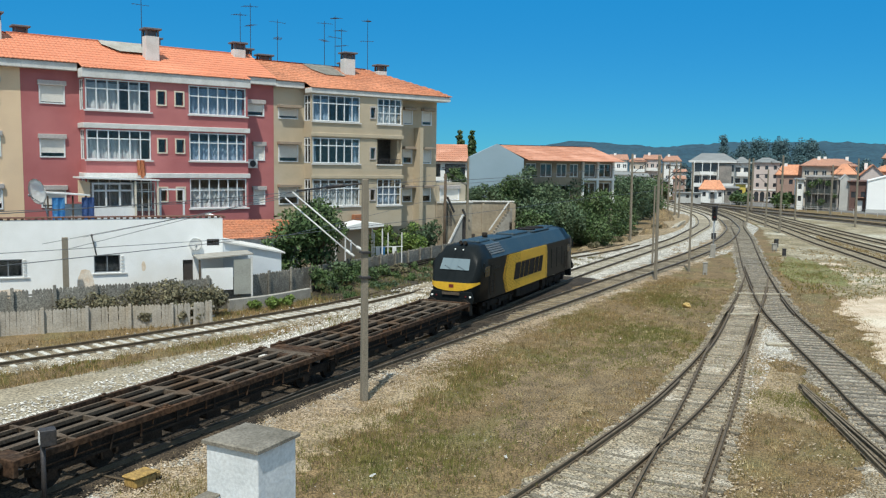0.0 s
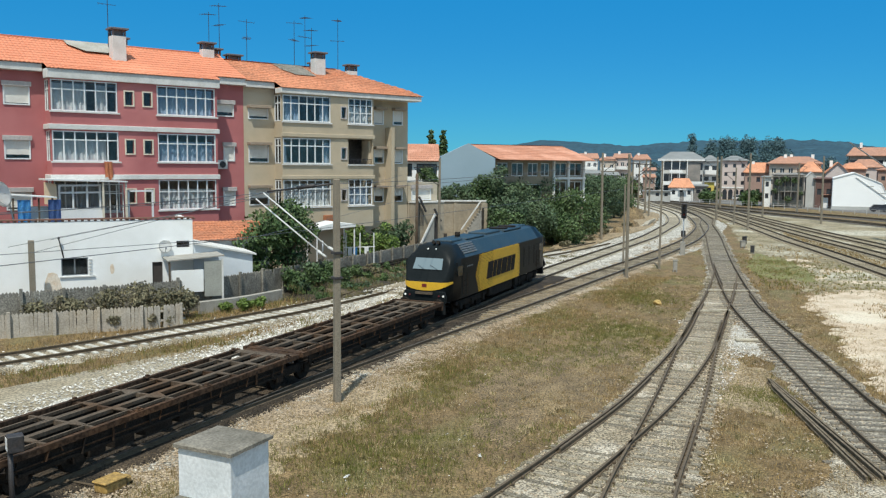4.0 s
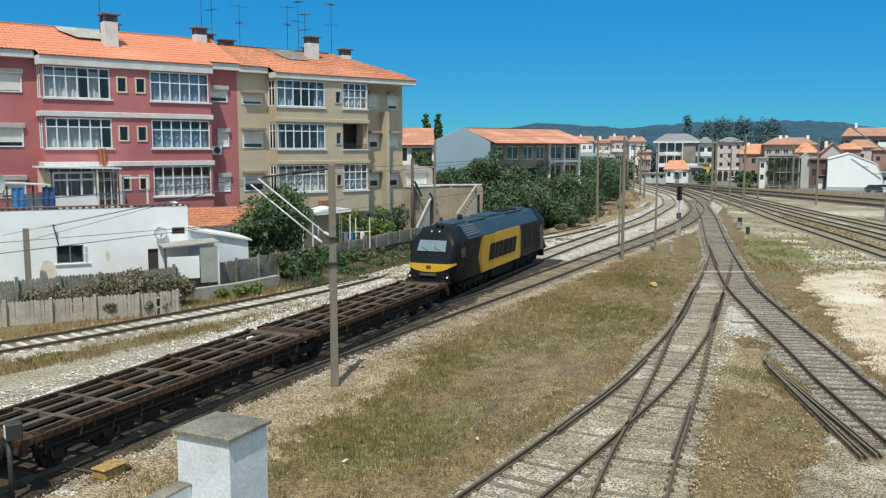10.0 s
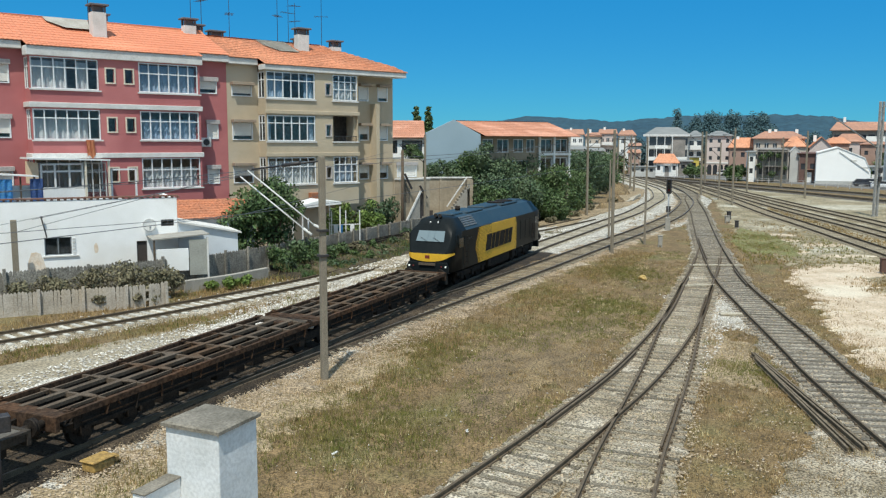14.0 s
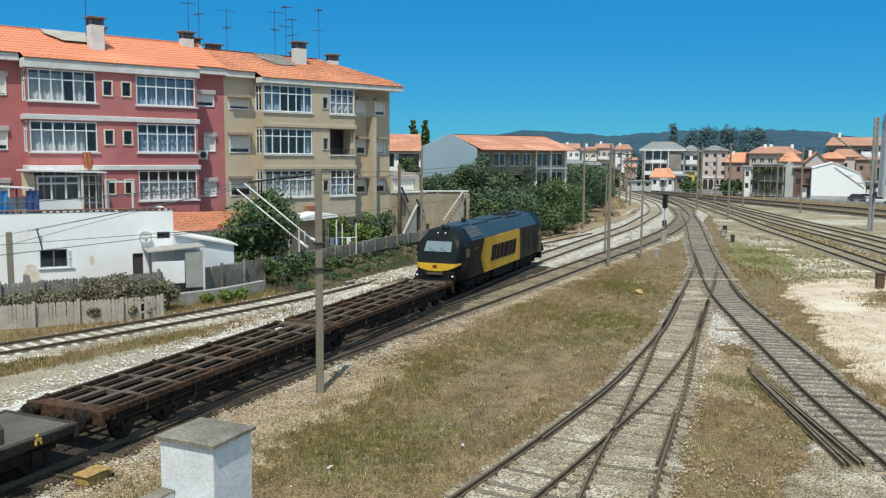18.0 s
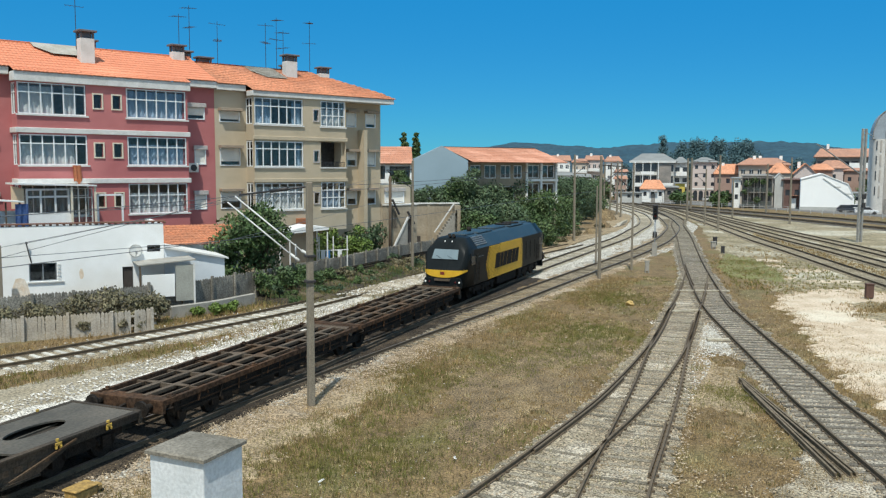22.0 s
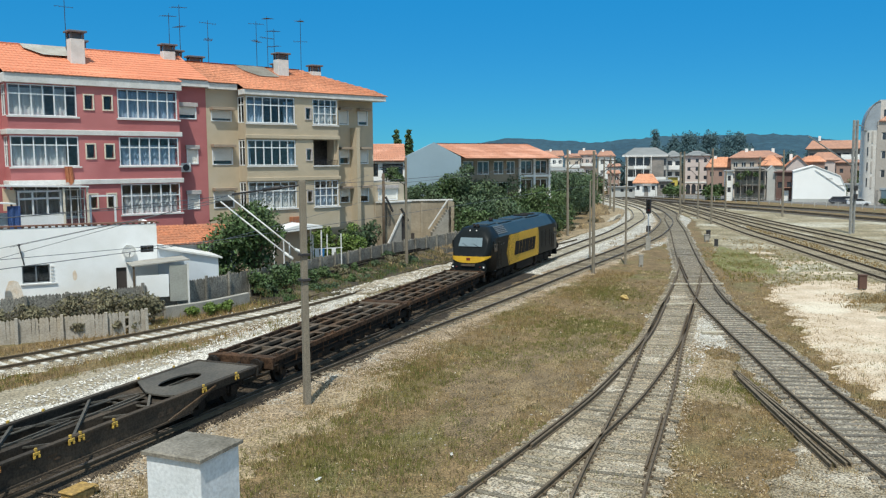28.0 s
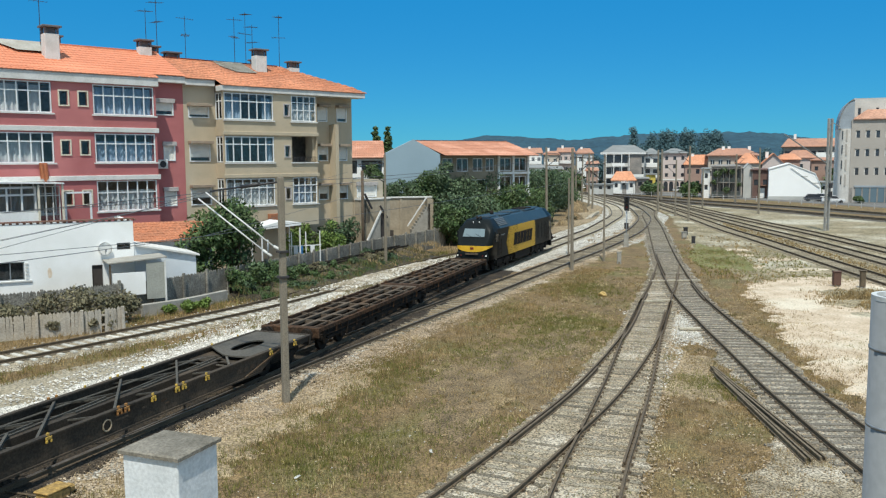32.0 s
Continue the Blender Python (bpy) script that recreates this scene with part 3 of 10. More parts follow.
patch("earth_patch", [(-9.2, 19.2), (-6.6, 24), (-4.4, 29), (-2.4, 32.6), (-0.6, 33.2), (-2.6, 28), (-4.6, 22), (-7, 16)], -0.2, M_DIRT, "bare brown earth beside the pole", "earth", 2.2, 11, 1.0)
patch("gravel_patch", [(14.9, 40.2), (15.6, 43.4), (17.0, 46.5), (17.6, 44.0), (16.9, 40.6), (15.9, 38.2)], -0.19, M_GRAVEL, "white gravel in the fork of two tracks", "gravel", 1.0, 13)
patch("earth_patch", [(11.2, 33), (12, 36), (13.5, 39.5), (14.6, 38), (14.4, 34), (12.8, 29), (11.6, 30)], -0.214, M_DIRT, "bare brown earth between the tracks", "earth", 2.6, 17)
patch("earth_bank", [(15.2, 83), (15, 90), (18.5, 99), (23.5, 109), (31, 124), (42, 154), (44, 152), (35, 124), (27.5, 108), (21.8, 96.5), (18.5, 89)], -0.12, M_DIRT, "dry earth bank below the line-side trees", "earth", 0.6, 23)
patch("earth_patch", [(2, 31), (4.5, 36), (8.6, 40), (11, 43), (10, 37), (7.6, 32), (5.4, 28)], -0.218, M_DIRT_DARK, "brown worn turf between the tracks", "earth", 2.2, 19)
patch("earth_patch", [(3.0, 25.5), (5.2, 29.5), (7.8, 33.8), (7.0, 34.6), (4.2, 31), (1.8, 27)], -0.222, M_DIRT_DARK, "brown worn turf between the tracks", "earth", 2.6, 47)

patch("yard_earth", [(27.5, 57), (31.5, 76), (38, 97), (46, 122), (54, 146), (62, 165), (68, 150), (74, 118), (80, 80), (80, 50), (60, 40), (40, 30), (37, 44)], -0.243, M_YARD, "dry pale earth and gravel of the goods yard", "earth", 0.2, 27)
for k, (x, y, a, b) in enumerate(((33.0, 73.5, 2.2, 1.2), (36.0, 70.0, 1.8, 0.9), (35.5, 78.0, 1.5, 1.0), (31.2, 66.0, 1.6, 1.2), (34.5, 63.0, 2.0, 0.8))):
    patch("chalky_patch", [(x + a * math.cos(i * 0.785), y + b * math.sin(i * 0.785)) for i in range(8)], -0.228, M_SAND, "chalky pale bare patch in the yard grass", "earth", 2.5, 30 + k)

M_TURF = make("green_turf", (0.18, 0.18, 0.062), 0.95, 0, (0.22, 0.185, 0.095), 1.3, 0.95, 12.0, 0.5, 0.9, third=(0.125, 0.135, 0.048), world_space=True)
patch("green_turf", [(27.6, 65.2), (30.2, 63.6), (32.6, 69), (34.8, 79), (34.0, 83), (30.8, 76), (28.4, 70)], -0.2, M_TURF, "soft patch of green turf in the yard", "grass", 1.6, 51)


# ---- apartment block ----
M_RED = make("brick_red_render", (0.475, 0.162, 0.162), 0.9, 0, (0.42, 0.135, 0.132), 0.4, 0.9, 25.0, 0.06, 0.14, third=(0.56, 0.21, 0.20))
M_PEACH = make("peach_render", (0.80, 0.59, 0.39), 0.9, 0, (0.72, 0.52, 0.35), 0.5, 0.7, 25.0, 0.06, 0.12)
M_BEIGE = make("beige_render", (0.54, 0.445, 0.32), 0.9, 0, (0.43, 0.355, 0.25), 0.5, 0.7, 25.0, 0.07, 0.12, third=(0.51, 0.45, 0.355))
M_TRIM = make("pale_concrete_band", (0.70, 0.69, 0.665), 0.9, 0, (0.55, 0.535, 0.50), 1.5, 0.7, 25.0, 0.1, 0.1)
M_TILE = make("orange_clay_tile", (0.66, 0.245, 0.135), 0.85, 0, (0.60, 0.215, 0.118), 0.4, 0.8, 9.0, 0.10, 0.1, third=(0.72, 0.29, 0.165))
M_TILE_OLD = make("weathered_clay_tile", (0.50, 0.185, 0.092), 0.9, 0, (0.36, 0.155, 0.09), 0.5, 0.95, 6.0, 0.25, 0.15, third=(0.58, 0.24, 0.13))
M_FRAME = make("white_aluminium", (0.80, 0.81, 0.81), 0.45, 0, (0.72, 0.73, 0.73), 3.0, 0.5, 30.0, 0.04, 0)
M_BROWNFRAME = make("beige_window_frame", (0.76, 0.68, 0.54), 0.6, 0, bump=0)
M_BLIND = make("roller_blind", (0.80, 0.77, 0.71), 0.7, 0, (0.70, 0.67, 0.61), 2.0, 0.5, 25.0, 0.05, 0.05)
M_BLINDBOX = make("grey_shutter_box", (0.50, 0.46, 0.44), 0.8, 0, bump=0.05)
M_CURTAIN = make("pale_curtain", (0.86, 0.86, 0.85), 0.9, 0, (0.68, 0.70, 0.73), 1.2, 0.7, 20.0, 0.08, 0)
M_CURTAIN_BLUE = make("blue_curtain", (0.50, 0.62, 0.76), 0.9, 0, (0.36, 0.48, 0.64), 1.2, 0.7, 20.0, 0.08, 0)
M_ROOM = make("dim_room", (0.30, 0.29, 0.28), 0.9, 0, (0.40, 0.37, 0.34), 0.7, 0.7, 5.0, 0.2, 0)
M_HOOD = make("brown_window_hood", (0.36, 0.285, 0.215), 0.9, 0, (0.27, 0.205, 0.15), 1.5, 0.7, 20.0, 0.1, 0.1)
M_SHEET = make("grey_corrugated_sheet", (0.42, 0.40, 0.36), 0.7, 0, (0.30, 0.27, 0.22), 1.0, 0.7, 10, 0.1, 0)
M_CAP = make("dark_chimney_cap", (0.12, 0.125, 0.145), 0.8, 0, (0.2, 0.17, 0.15), 2.0, 0.6, 20.0, 0.2, 0.1)


def clear_glass(name, tint):
    """Thin clear glass: mostly see-through, with a mirror gloss that grows at a slant."""
    m = bpy.data.materials.new(name)
    m.use_nodes = True
    n, l = m.node_tree.nodes, m.node_tree.links
    n.remove(n["Principled BSDF"])
    tr = n.new("ShaderNodeBsdfTransparent")
    tr.inputs["Color"].default_value = (*tint, 1)
    gl = n.new("ShaderNodeBsdfGlossy")
    gl.inputs["Roughness"].default_value = 0.03
    fr = n.new("ShaderNodeFresnel")
    fr.inputs["IOR"].default_value = 1.5
    mx = n.new("ShaderNodeMixShader")
    l.new(fr.outputs[0], mx.inputs["Fac"])
    l.new(tr.outputs[0], mx.inputs[1])
    l.new(gl.outputs[0], mx.inputs[2])
    l.new(mx.outputs[0], n["Material Output"].inputs["Surface"])
    return m


M_PANE = clear_glass("window_glass", (0.84, 0.88, 0.90))
bm = bmesh.new()
box(bm, -0.5, 0.5, -0.004, 0.004, -0.5, 0.5)
PANE_MESH = mesh_of(tidy(bm), "pane", M_PANE)


def pane(parent, x, y, z, w, h, turn=0.0):
    ob = again("pane", PANE_MESH, parent, pose(x, y, z, 0, 0, turn) @ Matrix.Diagonal((w, 1, h, 1)))
    ob.visible_shadow = False
    return ob


def holed_wall(bm, x0, x1, z0, z1, y0, y1, holes):
    """A wall along x with openings through it, as one joined mesh."""
    xs = sorted({x0, x1, *[v for h in holes for v in h[:2] if x0 < v < x1]})
    zs = sorted({z0, z1, *[v for h in holes for v in h[2:] if z0 < v < z1]})
    at = {}

    def v(i, k, y):
        if (i, k, y) not in at:
            at[i, k, y] = bm.verts.new((xs[i], y, zs[k]))
        return at[i, k, y]

    def solid(i, k):
        if not (0 <= i < len(xs) - 1 and 0 <= k < len(zs) - 1):
            return False
        mx, mz = (xs[i] + xs[i + 1]) / 2, (zs[k] + zs[k + 1]) / 2
        return not any(h[0] < mx < h[1] and h[2] < mz < h[3] for h in holes)

    for i in range(len(xs) - 1):
        for k in range(len(zs) - 1):
            if not solid(i, k):
                continue
            bm.faces.new((v(i, k, y0), v(i + 1, k, y0), v(i + 1, k + 1, y0), v(i, k + 1, y0)))
            bm.faces.new((v(i, k, y1), v(i, k + 1, y1), v(i + 1, k + 1, y1), v(i + 1, k, y1)))
            for di, dk, a, b in ((-1, 0, (i, k + 1), (i, k)), (1, 0, (i + 1, k), (i + 1, k + 1)), (0, -1, (i, k), (i + 1, k)), (0, 1, (i + 1, k + 1), (i, k + 1))):
                if not solid(i + di, k + dk):
                    bm.faces.new((v(*a, y0), v(*a, y1), v(*b, y1), v(*b, y0)))


def ring_frame(bm, x0, x1, z0, z1, y0, y1, w):
    """A closed rectangular frame as one joined mesh."""
    a = [(x0, z0), (x1, z0), (x1, z1), (x0, z1)]
    b = [(x0 + w, z0 + w), (x1 - w, z0 + w), (x1 - w, z1 - w), (x0 + w, z1 - w)]
    f = [[bm.verts.new((p[0], y, p[1])) for p in q] for q in (a, b) for y in (y0, y1)]
    for k in range(4):
        n = (k + 1) % 4
        bm.faces.new((f[0][k], f[0][n], f[2][n], f[2][k]))
        bm.faces.new((f[1][n], f[1][k], f[3][k], f[3][n]))
        bm.faces.new((f[0][n], f[0][k], f[1][k], f[1][n]))
        bm.faces.new((f[2][k], f[2][n], f[3][n], f[3][k]))


def glazing(parent, x0, x1, z0, z1, y, cols, rows, curtain=None, curtain_top=None, w=0.065, label="", gap=(), frame=None, name="window"):
    d = 0.07
    bm = bmesh.new()
    ring_frame(bm, x0, x1, z0, z1, y - d / 2, y + d / 2, w)
    win = part(name, tidy(bm), frame or M_FRAME, parent, label)
    for k in range(1, cols):
        x = x0 + (x1 - x0) * k / cols
        box_part("mullion", x - w / 2, x + w / 2, y - d / 2 - 0.003, y + d / 2 + 0.003, z0 + w, z1 - w, frame or M_FRAME, win)
    for z in rows:
        box_part("transom", x0 + w, x1 - w, y - d / 2 + 0.004, y + d / 2 - 0.004, z - w / 2, z + w / 2, frame or M_FRAME, win)
    levels = [z0] + list(rows) + [z1]
    cw = (x1 - x0) / cols
    for k in range(cols):
        for a, b in zip(levels[:-1], levels[1:]):
            pane(win, x0 + cw * (k + 0.5), y, (a + b) / 2, cw - w, b - a - w)
    if curtain is not None:
        top = curtain_top or z1
        bm = bmesh.new()
        n = int((x1 - x0) / 0.05)
        prev = None
        for k in range(n + 1):
            x = x0 + (x1 - x0) * k / n
            yy = y + 0.22 + 0.035 * math.sin(x * 22 + 2 * math.sin(x * 3.1))
            u = (bm.verts.new((x, yy, z0 + 0.02)), bm.verts.new((x, yy, top)))
            fx = (x - x0) / (x1 - x0)
            if prev and not any(a < fx < b for a, b in gap):
                bm.faces.new((prev[0], u[0], u[1], prev[1]))
            prev = u
        part("curtain", bm, curtain, win, smooth=True)
    return win


def shutter_window(parent, x0, x1, z0, z1, y, closed=0.8, box_h=0.28, label="", hood=0.16, hood_paint=None):
    """A window with a roller shutter let down part of the way under its box."""
    bm = bmesh.new()
    w = 0.07
    ring_frame(bm, x0 - w, x1 + w, z0 - w, z1 + w, y - 0.05, y + 0.1, w)
    tidy(bm)
    win = part("window", bm, M_FRAME, parent, label or "window with a roller shutter let down")
    box_part("shutter_box", x0 - w - 0.08, x1 + w + 0.08, y - hood, y + 0.1, z1 + 0.003, z1 + box_h, hood_paint or M_BLINDBOX, win, bevel=0.015)
    zc = z1 - (z1 - z0) * closed
    bm = bmesh.new()
    # one corrugated sheet
    n = max(2, int((z1 - zc) / 0.055))
    edge = []
    for k in range(n):
        za, zb = z1 - (z1 - zc) * k / n, z1 - (z1 - zc) * (k + 1) / n
        edge += [(y + 0.03, za), (y + 0.018, za - 0.012), (y + 0.018, zb + 0.012)]
    edge += [(y + 0.03, zc), (y + 0.05, zc), (y + 0.05, z1)]
    lo = [bm.verts.new((x0, a, b)) for a, b in edge]
    hi = [bm.verts.new((x1, a, b)) for a, b in edge]
    for i in range(len(edge)):
        j = (i + 1) % len(edge)
        bm.faces.new((lo[i], hi[i], hi[j], lo[j]))
    bm.faces.new(lo)
    bm.faces.new(hi[::-1])
    tidy(bm)
    part("roller_shutter", bm, M_BLIND, win)
    if closed < 0.97:
        pane(win, (x0 + x1) / 2, y + 0.07, (z0 + zc) / 2, x1 - x0, zc - z0)
    return win


def small_window(parent, x0, x1, z0, z1, y, frame):
    bm = bmesh.new()
    w = 0.08
    ring_frame(bm, x0 - w, x1 + w, z0 - w, z1 + w, y - 0.05, y + 0.12, w)
    tidy(bm)
    win = part("window", bm, frame, parent)
    pane(win, (x0 + x1) / 2, y + 0.06, (z0 + z1) / 2, x1 - x0, z1 - z0)


def tiled_slope(parent, material, x0, x1, y0, z0, y1, z1, rows, wave=0.24, taper=0.0, at=None):
    """Clay tiles in courses: rolled across, stepped down the slope. taper: metres that the far end draws in."""
    n = int((x1 - x0) / wave * 4)
    for r in range(rows):
        bm = bmesh.new()
        f0, f1 = r / rows, (r + 1) / rows
        ya, yb = y0 + (y1 - y0) * f0, y0 + (y1 - y0) * (f1 + 0.15 / rows)
        za, zb = z0 + (z1 - z0) * f0 + 0.035, z0 + (z1 - z0) * (f1 + 0.15 / rows)
        lo, hi = [], []
        for k in range(n + 1):
            x = x0 + (x1 - x0) * k / n
            if taper and x > x1 - taper * f0:
                break
            dz = 0.03 * (0, 0.8, 1, 0.8)[k % 4] + 0.012 * noise.noise(Vector((k * 0.21, r * 1.3, x0)))
            lo.append(bm.verts.new((x, ya, za + dz)))
            hi.append(bm.verts.new((x, yb, zb + dz)))
        low = [bm.verts.new((v.co.x, v.co.y, v.co.z - 0.045)) for v in lo]
        for k in range(len(lo) - 1):
            bm.faces.new((lo[k], lo[k + 1], hi[k + 1], hi[k]))
            bm.faces.new((low[k], low[k + 1], lo[k + 1], lo[k]))
        part("tile_course", bm, material, parent, at=at)


def roof_base(parent, outline, z0, z1, material, label="", at=None):
    """The boarding under the tiles."""
    bm = bmesh.new()
    vs = [bm.verts.new((p[0], p[1], z1)) for p in outline]
    f = bm.faces.new(vs)
    r = bmesh.ops.extrude_face_region(bm, geom=[f])
    for v in r["geom"]:
        if isinstance(v, bmesh.types.BMVert):
            v.co.z = z0
    return part("roof", tidy(bm), material, parent, label, at)


def chimney(parent, x, y, z0, z1, w=0.55, d=0.7):
    bm = bmesh.new()
    box(bm, x - w / 2, x + w / 2, y - d / 2, y + d / 2, z0, z1 - 0.5)
    ch = part("chimney", tidy(bm, 0.02), M_TRIM, parent)
    bm = bmesh.new()
    for sx in (-1, 1):
        for sy in (-1, 1):
            box(bm, x + sx * (w / 2 - 0.07) - 0.06, x + sx * (w / 2 - 0.07) + 0.06, y + sy * (d / 2 - 0.07) - 0.06, y + sy * (d / 2 - 0.07) + 0.06, z1 - 0.5, z1 - 0.12)
    box(bm, x - w / 2 + 0.14, x + w / 2 - 0.14, y - d / 2 + 0.14, y + d / 2 - 0.14, z1 - 0.5, z1 - 0.13)
    part("vent", tidy(bm), M_CAP, ch)
    bm = bmesh.new()
    box(bm, x - w / 2 - 0.14, x + w / 2 + 0.14, y - d / 2 - 0.14, y + d / 2 + 0.14, z1 - 0.12, z1)
    part("cap", tidy(bm, 0.02), M_CAP, ch)


APT = Matrix.Translation(EYE) @ Matrix.Diagonal((1.13, 1.13, 1.13, 1)) @ Matrix.Translation((0, 0, -8.4)) @ pose(-13.2, 56, 0, 0, 0, 36.87)
APT_NEAR = Matrix.Translation(EYE) @ Matrix.Diagonal((1.07, 1.07, 1.07, 1)) @ Matrix.Translation((0, 0, -8.4)) @ pose(-13.2, 56, 0, 0, 0, 36.87)
SILL, HEAD = (11.35, 8.43, 5.42), (13.15, 10.2, 7.3)
REC = 1.2


def antenna(s, y, z0, z1, kind=0, lean=0.0):
    ob = thing("tv_antenna", APT @ pose(s, y, z0, 0, lean, rng.uniform(0, 180)), "thin metal television aerial on a roof mast", "antenna", "roof aerials")
    h = z1 - z0
    bm = bmesh.new()
    tube(bm, (0, 0, -0.6), (0, 0, h), 0.024, 0.018, 6)
    part("mast", bm, M_DARKMETAL, ob)
    bm = bmesh.new()
    tube(bm, (-0.6, 0, h - 0.25), (0.6, 0, h - 0.15), 0.012, n=5)
    boom = part("beam", bm, M_DARKMETAL, ob)
    for k in range(7):
        x = -0.55 + k * 0.18
        ln = 0.36 - 0.03 * k
        bm = bmesh.new()
        tube(bm, (x, -ln, h - 0.24 + k * 0.015), (x, ln, h - 0.24 + k * 0.015), 0.01, n=4)
        part("rod", bm, M_DARKMETAL, boom)
    if kind:
        bm = bmesh.new()
        tube(bm, (0, -0.5, h * 0.62), (0, 0.6, h * 0.64), 0.014, n=5)
        for k in range(5):
            yy = -0.45 + k * 0.24
            tube(bm, (-0.3, yy, h * 0.62), (0.3, yy, h * 0.63), 0.01, n=4)
        part("second_beam", bm, M_DARKMETAL, ob)


def shell(parent, x0, x1, material, back=10.0, z1=13.2, left=True, right=True):
    """Back and side walls, floors and a dim inner wall behind the windows."""
    box_part("outer_wall", x0, x1, back - 0.25, back, -0.4, z1, material, parent)
    if left:
        box_part("outer_wall", x0, x0 + 0.25, REC + 0.25, back - 0.25, -0.4, z1, material, parent)
    if right:
        box_part("outer_wall", x1 - 0.25, x1, REC + 0.25, back - 0.25, -0.4, z1, material, parent)
    for z in (2.6, 5.0, 7.95, 10.9, 13.15):
        box_part("inner_floor", x0 + 0.26, x1 - 0.26, REC + 0.3, back - 0.26, z - 0.22, z, M_ROOM, parent)
    box_part("inner_wall", x0 + 0.26, x1 - 0.26, 3.2, 3.3, -0.3, 2.3, M_ROOM, parent)
    for a, b in ((2.61, 4.77), (5.01, 7.72), (7.96, 10.67), (10.91, 12.92)):
        box_part("inner_wall", x0 + 0.26, x1 - 0.26, 3.2, 3.3, a, b, M_ROOM, parent)


def red_building():
    ob = thing("apartment_building", APT, "brick-red rendered apartment building with glazed balconies and orange roof", "building", "terraced apartment buildings")
    x0, x1, b0, b1 = -13.0, 2.75, -9.84, 0.33
    holes_bay, holes_rec = [], []
    for s, h in zip(SILL, HEAD):
        holes_bay += [(-9.8, -6.0, s, h), (-3.62, 0.22, s, h), (-5.57, -5.1, s + 0.5, s + 1.3), (-4.45, -3.97, s + 0.5, s + 1.3)]
    left = [(-12.05, -10.62, 11.62, 12.7), (-12.1, -10.68, 8.5, 9.6), (-12.1, -10.7, 5.55, 6.6)]
    right = [(0.75, 2.05, 11.48, 12.3), (1.25, 2.08, 8.5, 9.5), (1.2, 2.08, 5.5, 6.5)]
    def wall(a, b, z0, z1, y0, holes):
        bm = bmesh.new()
        holed_wall(bm, a, b, z0, z1, y0, y0 + 0.25, holes)
        part("wall", tidy(bm), M_RED, ob)
    wall(b0, b1, 4.6, 13.2, 0.0, holes_bay)
    wall(x0, b0 + 0.05, -0.4, 13.59, REC, left)
    wall(b1 - 0.05, x1, -0.4, 13.59, REC, right)
    wall(b0 + 0.06, b1 - 0.06, -0.4, 4.39, REC, [])
    for a, b in ((4.6, SILL[2]), (HEAD[2], SILL[1]), (HEAD[1], SILL[0]), (HEAD[0], 13.2)):
        box_part("wall_return", b0, b0 + 0.25, 0.25, REC, a, b, M_RED, ob)
    box_part("wall_return", b1 - 0.25, b1, 0.25, REC, 4.6, 13.2, M_RED, ob)
    box_part("bay_floor", b0, b1, 0.0, REC, 4.4, 4.597, M_RED, ob)
    shell(ob, x0, x1, M_RED)
    for k, (s, h) in enumerate(zip(SILL, HEAD)):
        glazing(ob, -9.78, -6.02, s, h, 0.06, 6, (s + 1.25,) if k < 2 else (s + 1.2,), M_CURTAIN, s + 1.22 if k == 1 else h - 0.2, gap=((0.55, 0.7), (0.86, 1.0)) if k == 0 else ((0.84, 1.0),))
        glazing(ob, -3.6, 0.2, s, h, 0.06, 6, (s + 1.15,), M_CURTAIN_BLUE if k < 2 else M_CURTAIN, h - 0.15 if k == 0 else s + 1.3, gap=((0.0, 0.06),) if k else ())
        win = glazing(ob, 0.02, 0.93, s, h, 0, 2, (s + 1.25,))
        win.matrix_basis = pose(b0 + 0.06, 1.2, 0, 0, 0, -90)
        for a in (-5.57, -4.45):
            small_window(ob, a, a + 0.48, s + 0.5, s + 1.3, 0.0, M_BROWNFRAME)
        box_part("sill", b0 - 0.06, -5.9, -0.09, 0.0, s - 0.09, s, M_TRIM, ob)
        box_part("sill", -3.7, b1 + 0.05, -0.09, 0.0, s - 0.09, s, M_TRIM, ob)
    for z in (10.28, 7.34):
        box_part("concrete_band", b0 - 0.12, b1 + 0.12, -0.1, REC, z, z + 0.3, M_TRIM, ob, bevel=0.02)
    for (a, b, s, h), c in zip(left, (0.95, 0.8, 0.9)):
        shutter_window(ob, a + 0.08, b - 0.08, s + 0.08, h, REC, c)
    for (a, b, s, h), c in zip(right, (0.7, 1.0, 1.0)):
        shutter_window(ob, a + 0.08, b - 0.08, s + 0.08, h, REC, c)
    box_part("fascia", b0 - 0.15, b1 + 0.15, -0.18, REC - 0.46, 13.2, 13.73, M_TRIM, ob, bevel=0.02)
    for a, b in ((x0, b0 - 0.16), (b1 + 0.16, x1)):
        box_part("fascia", a, b, REC - 0.45, REC + 0.3, 13.594, 14.03, M_TRIM, ob, bevel=0.02)
    roof = roof_base(ob, [(x0, REC - 0.3), (b0 - 0.1, REC - 0.3), (b0 - 0.1, -0.12), (b1 + 0.1, -0.12), (b1 + 0.1, REC - 0.3), (x1, REC - 0.3), (x1, 10.3), (x0, 10.3)], 13.6, 13.64, M_TILE, "bright orange clay-tile roof")
    tiled_slope(roof, M_TILE, b0 - 0.15, b1 + 0.15, -0.25, 13.735, 0.7, 14.10, 3)
    tiled_slope(roof, M_TILE, x0, x1, 0.66, 14.035, 5.0, 15.95, 10)
    tiled_slope(roof, M_TILE, x0, x1, 10.4, 13.62, 5.0, 15.95, 6)
    bm = bmesh.new()
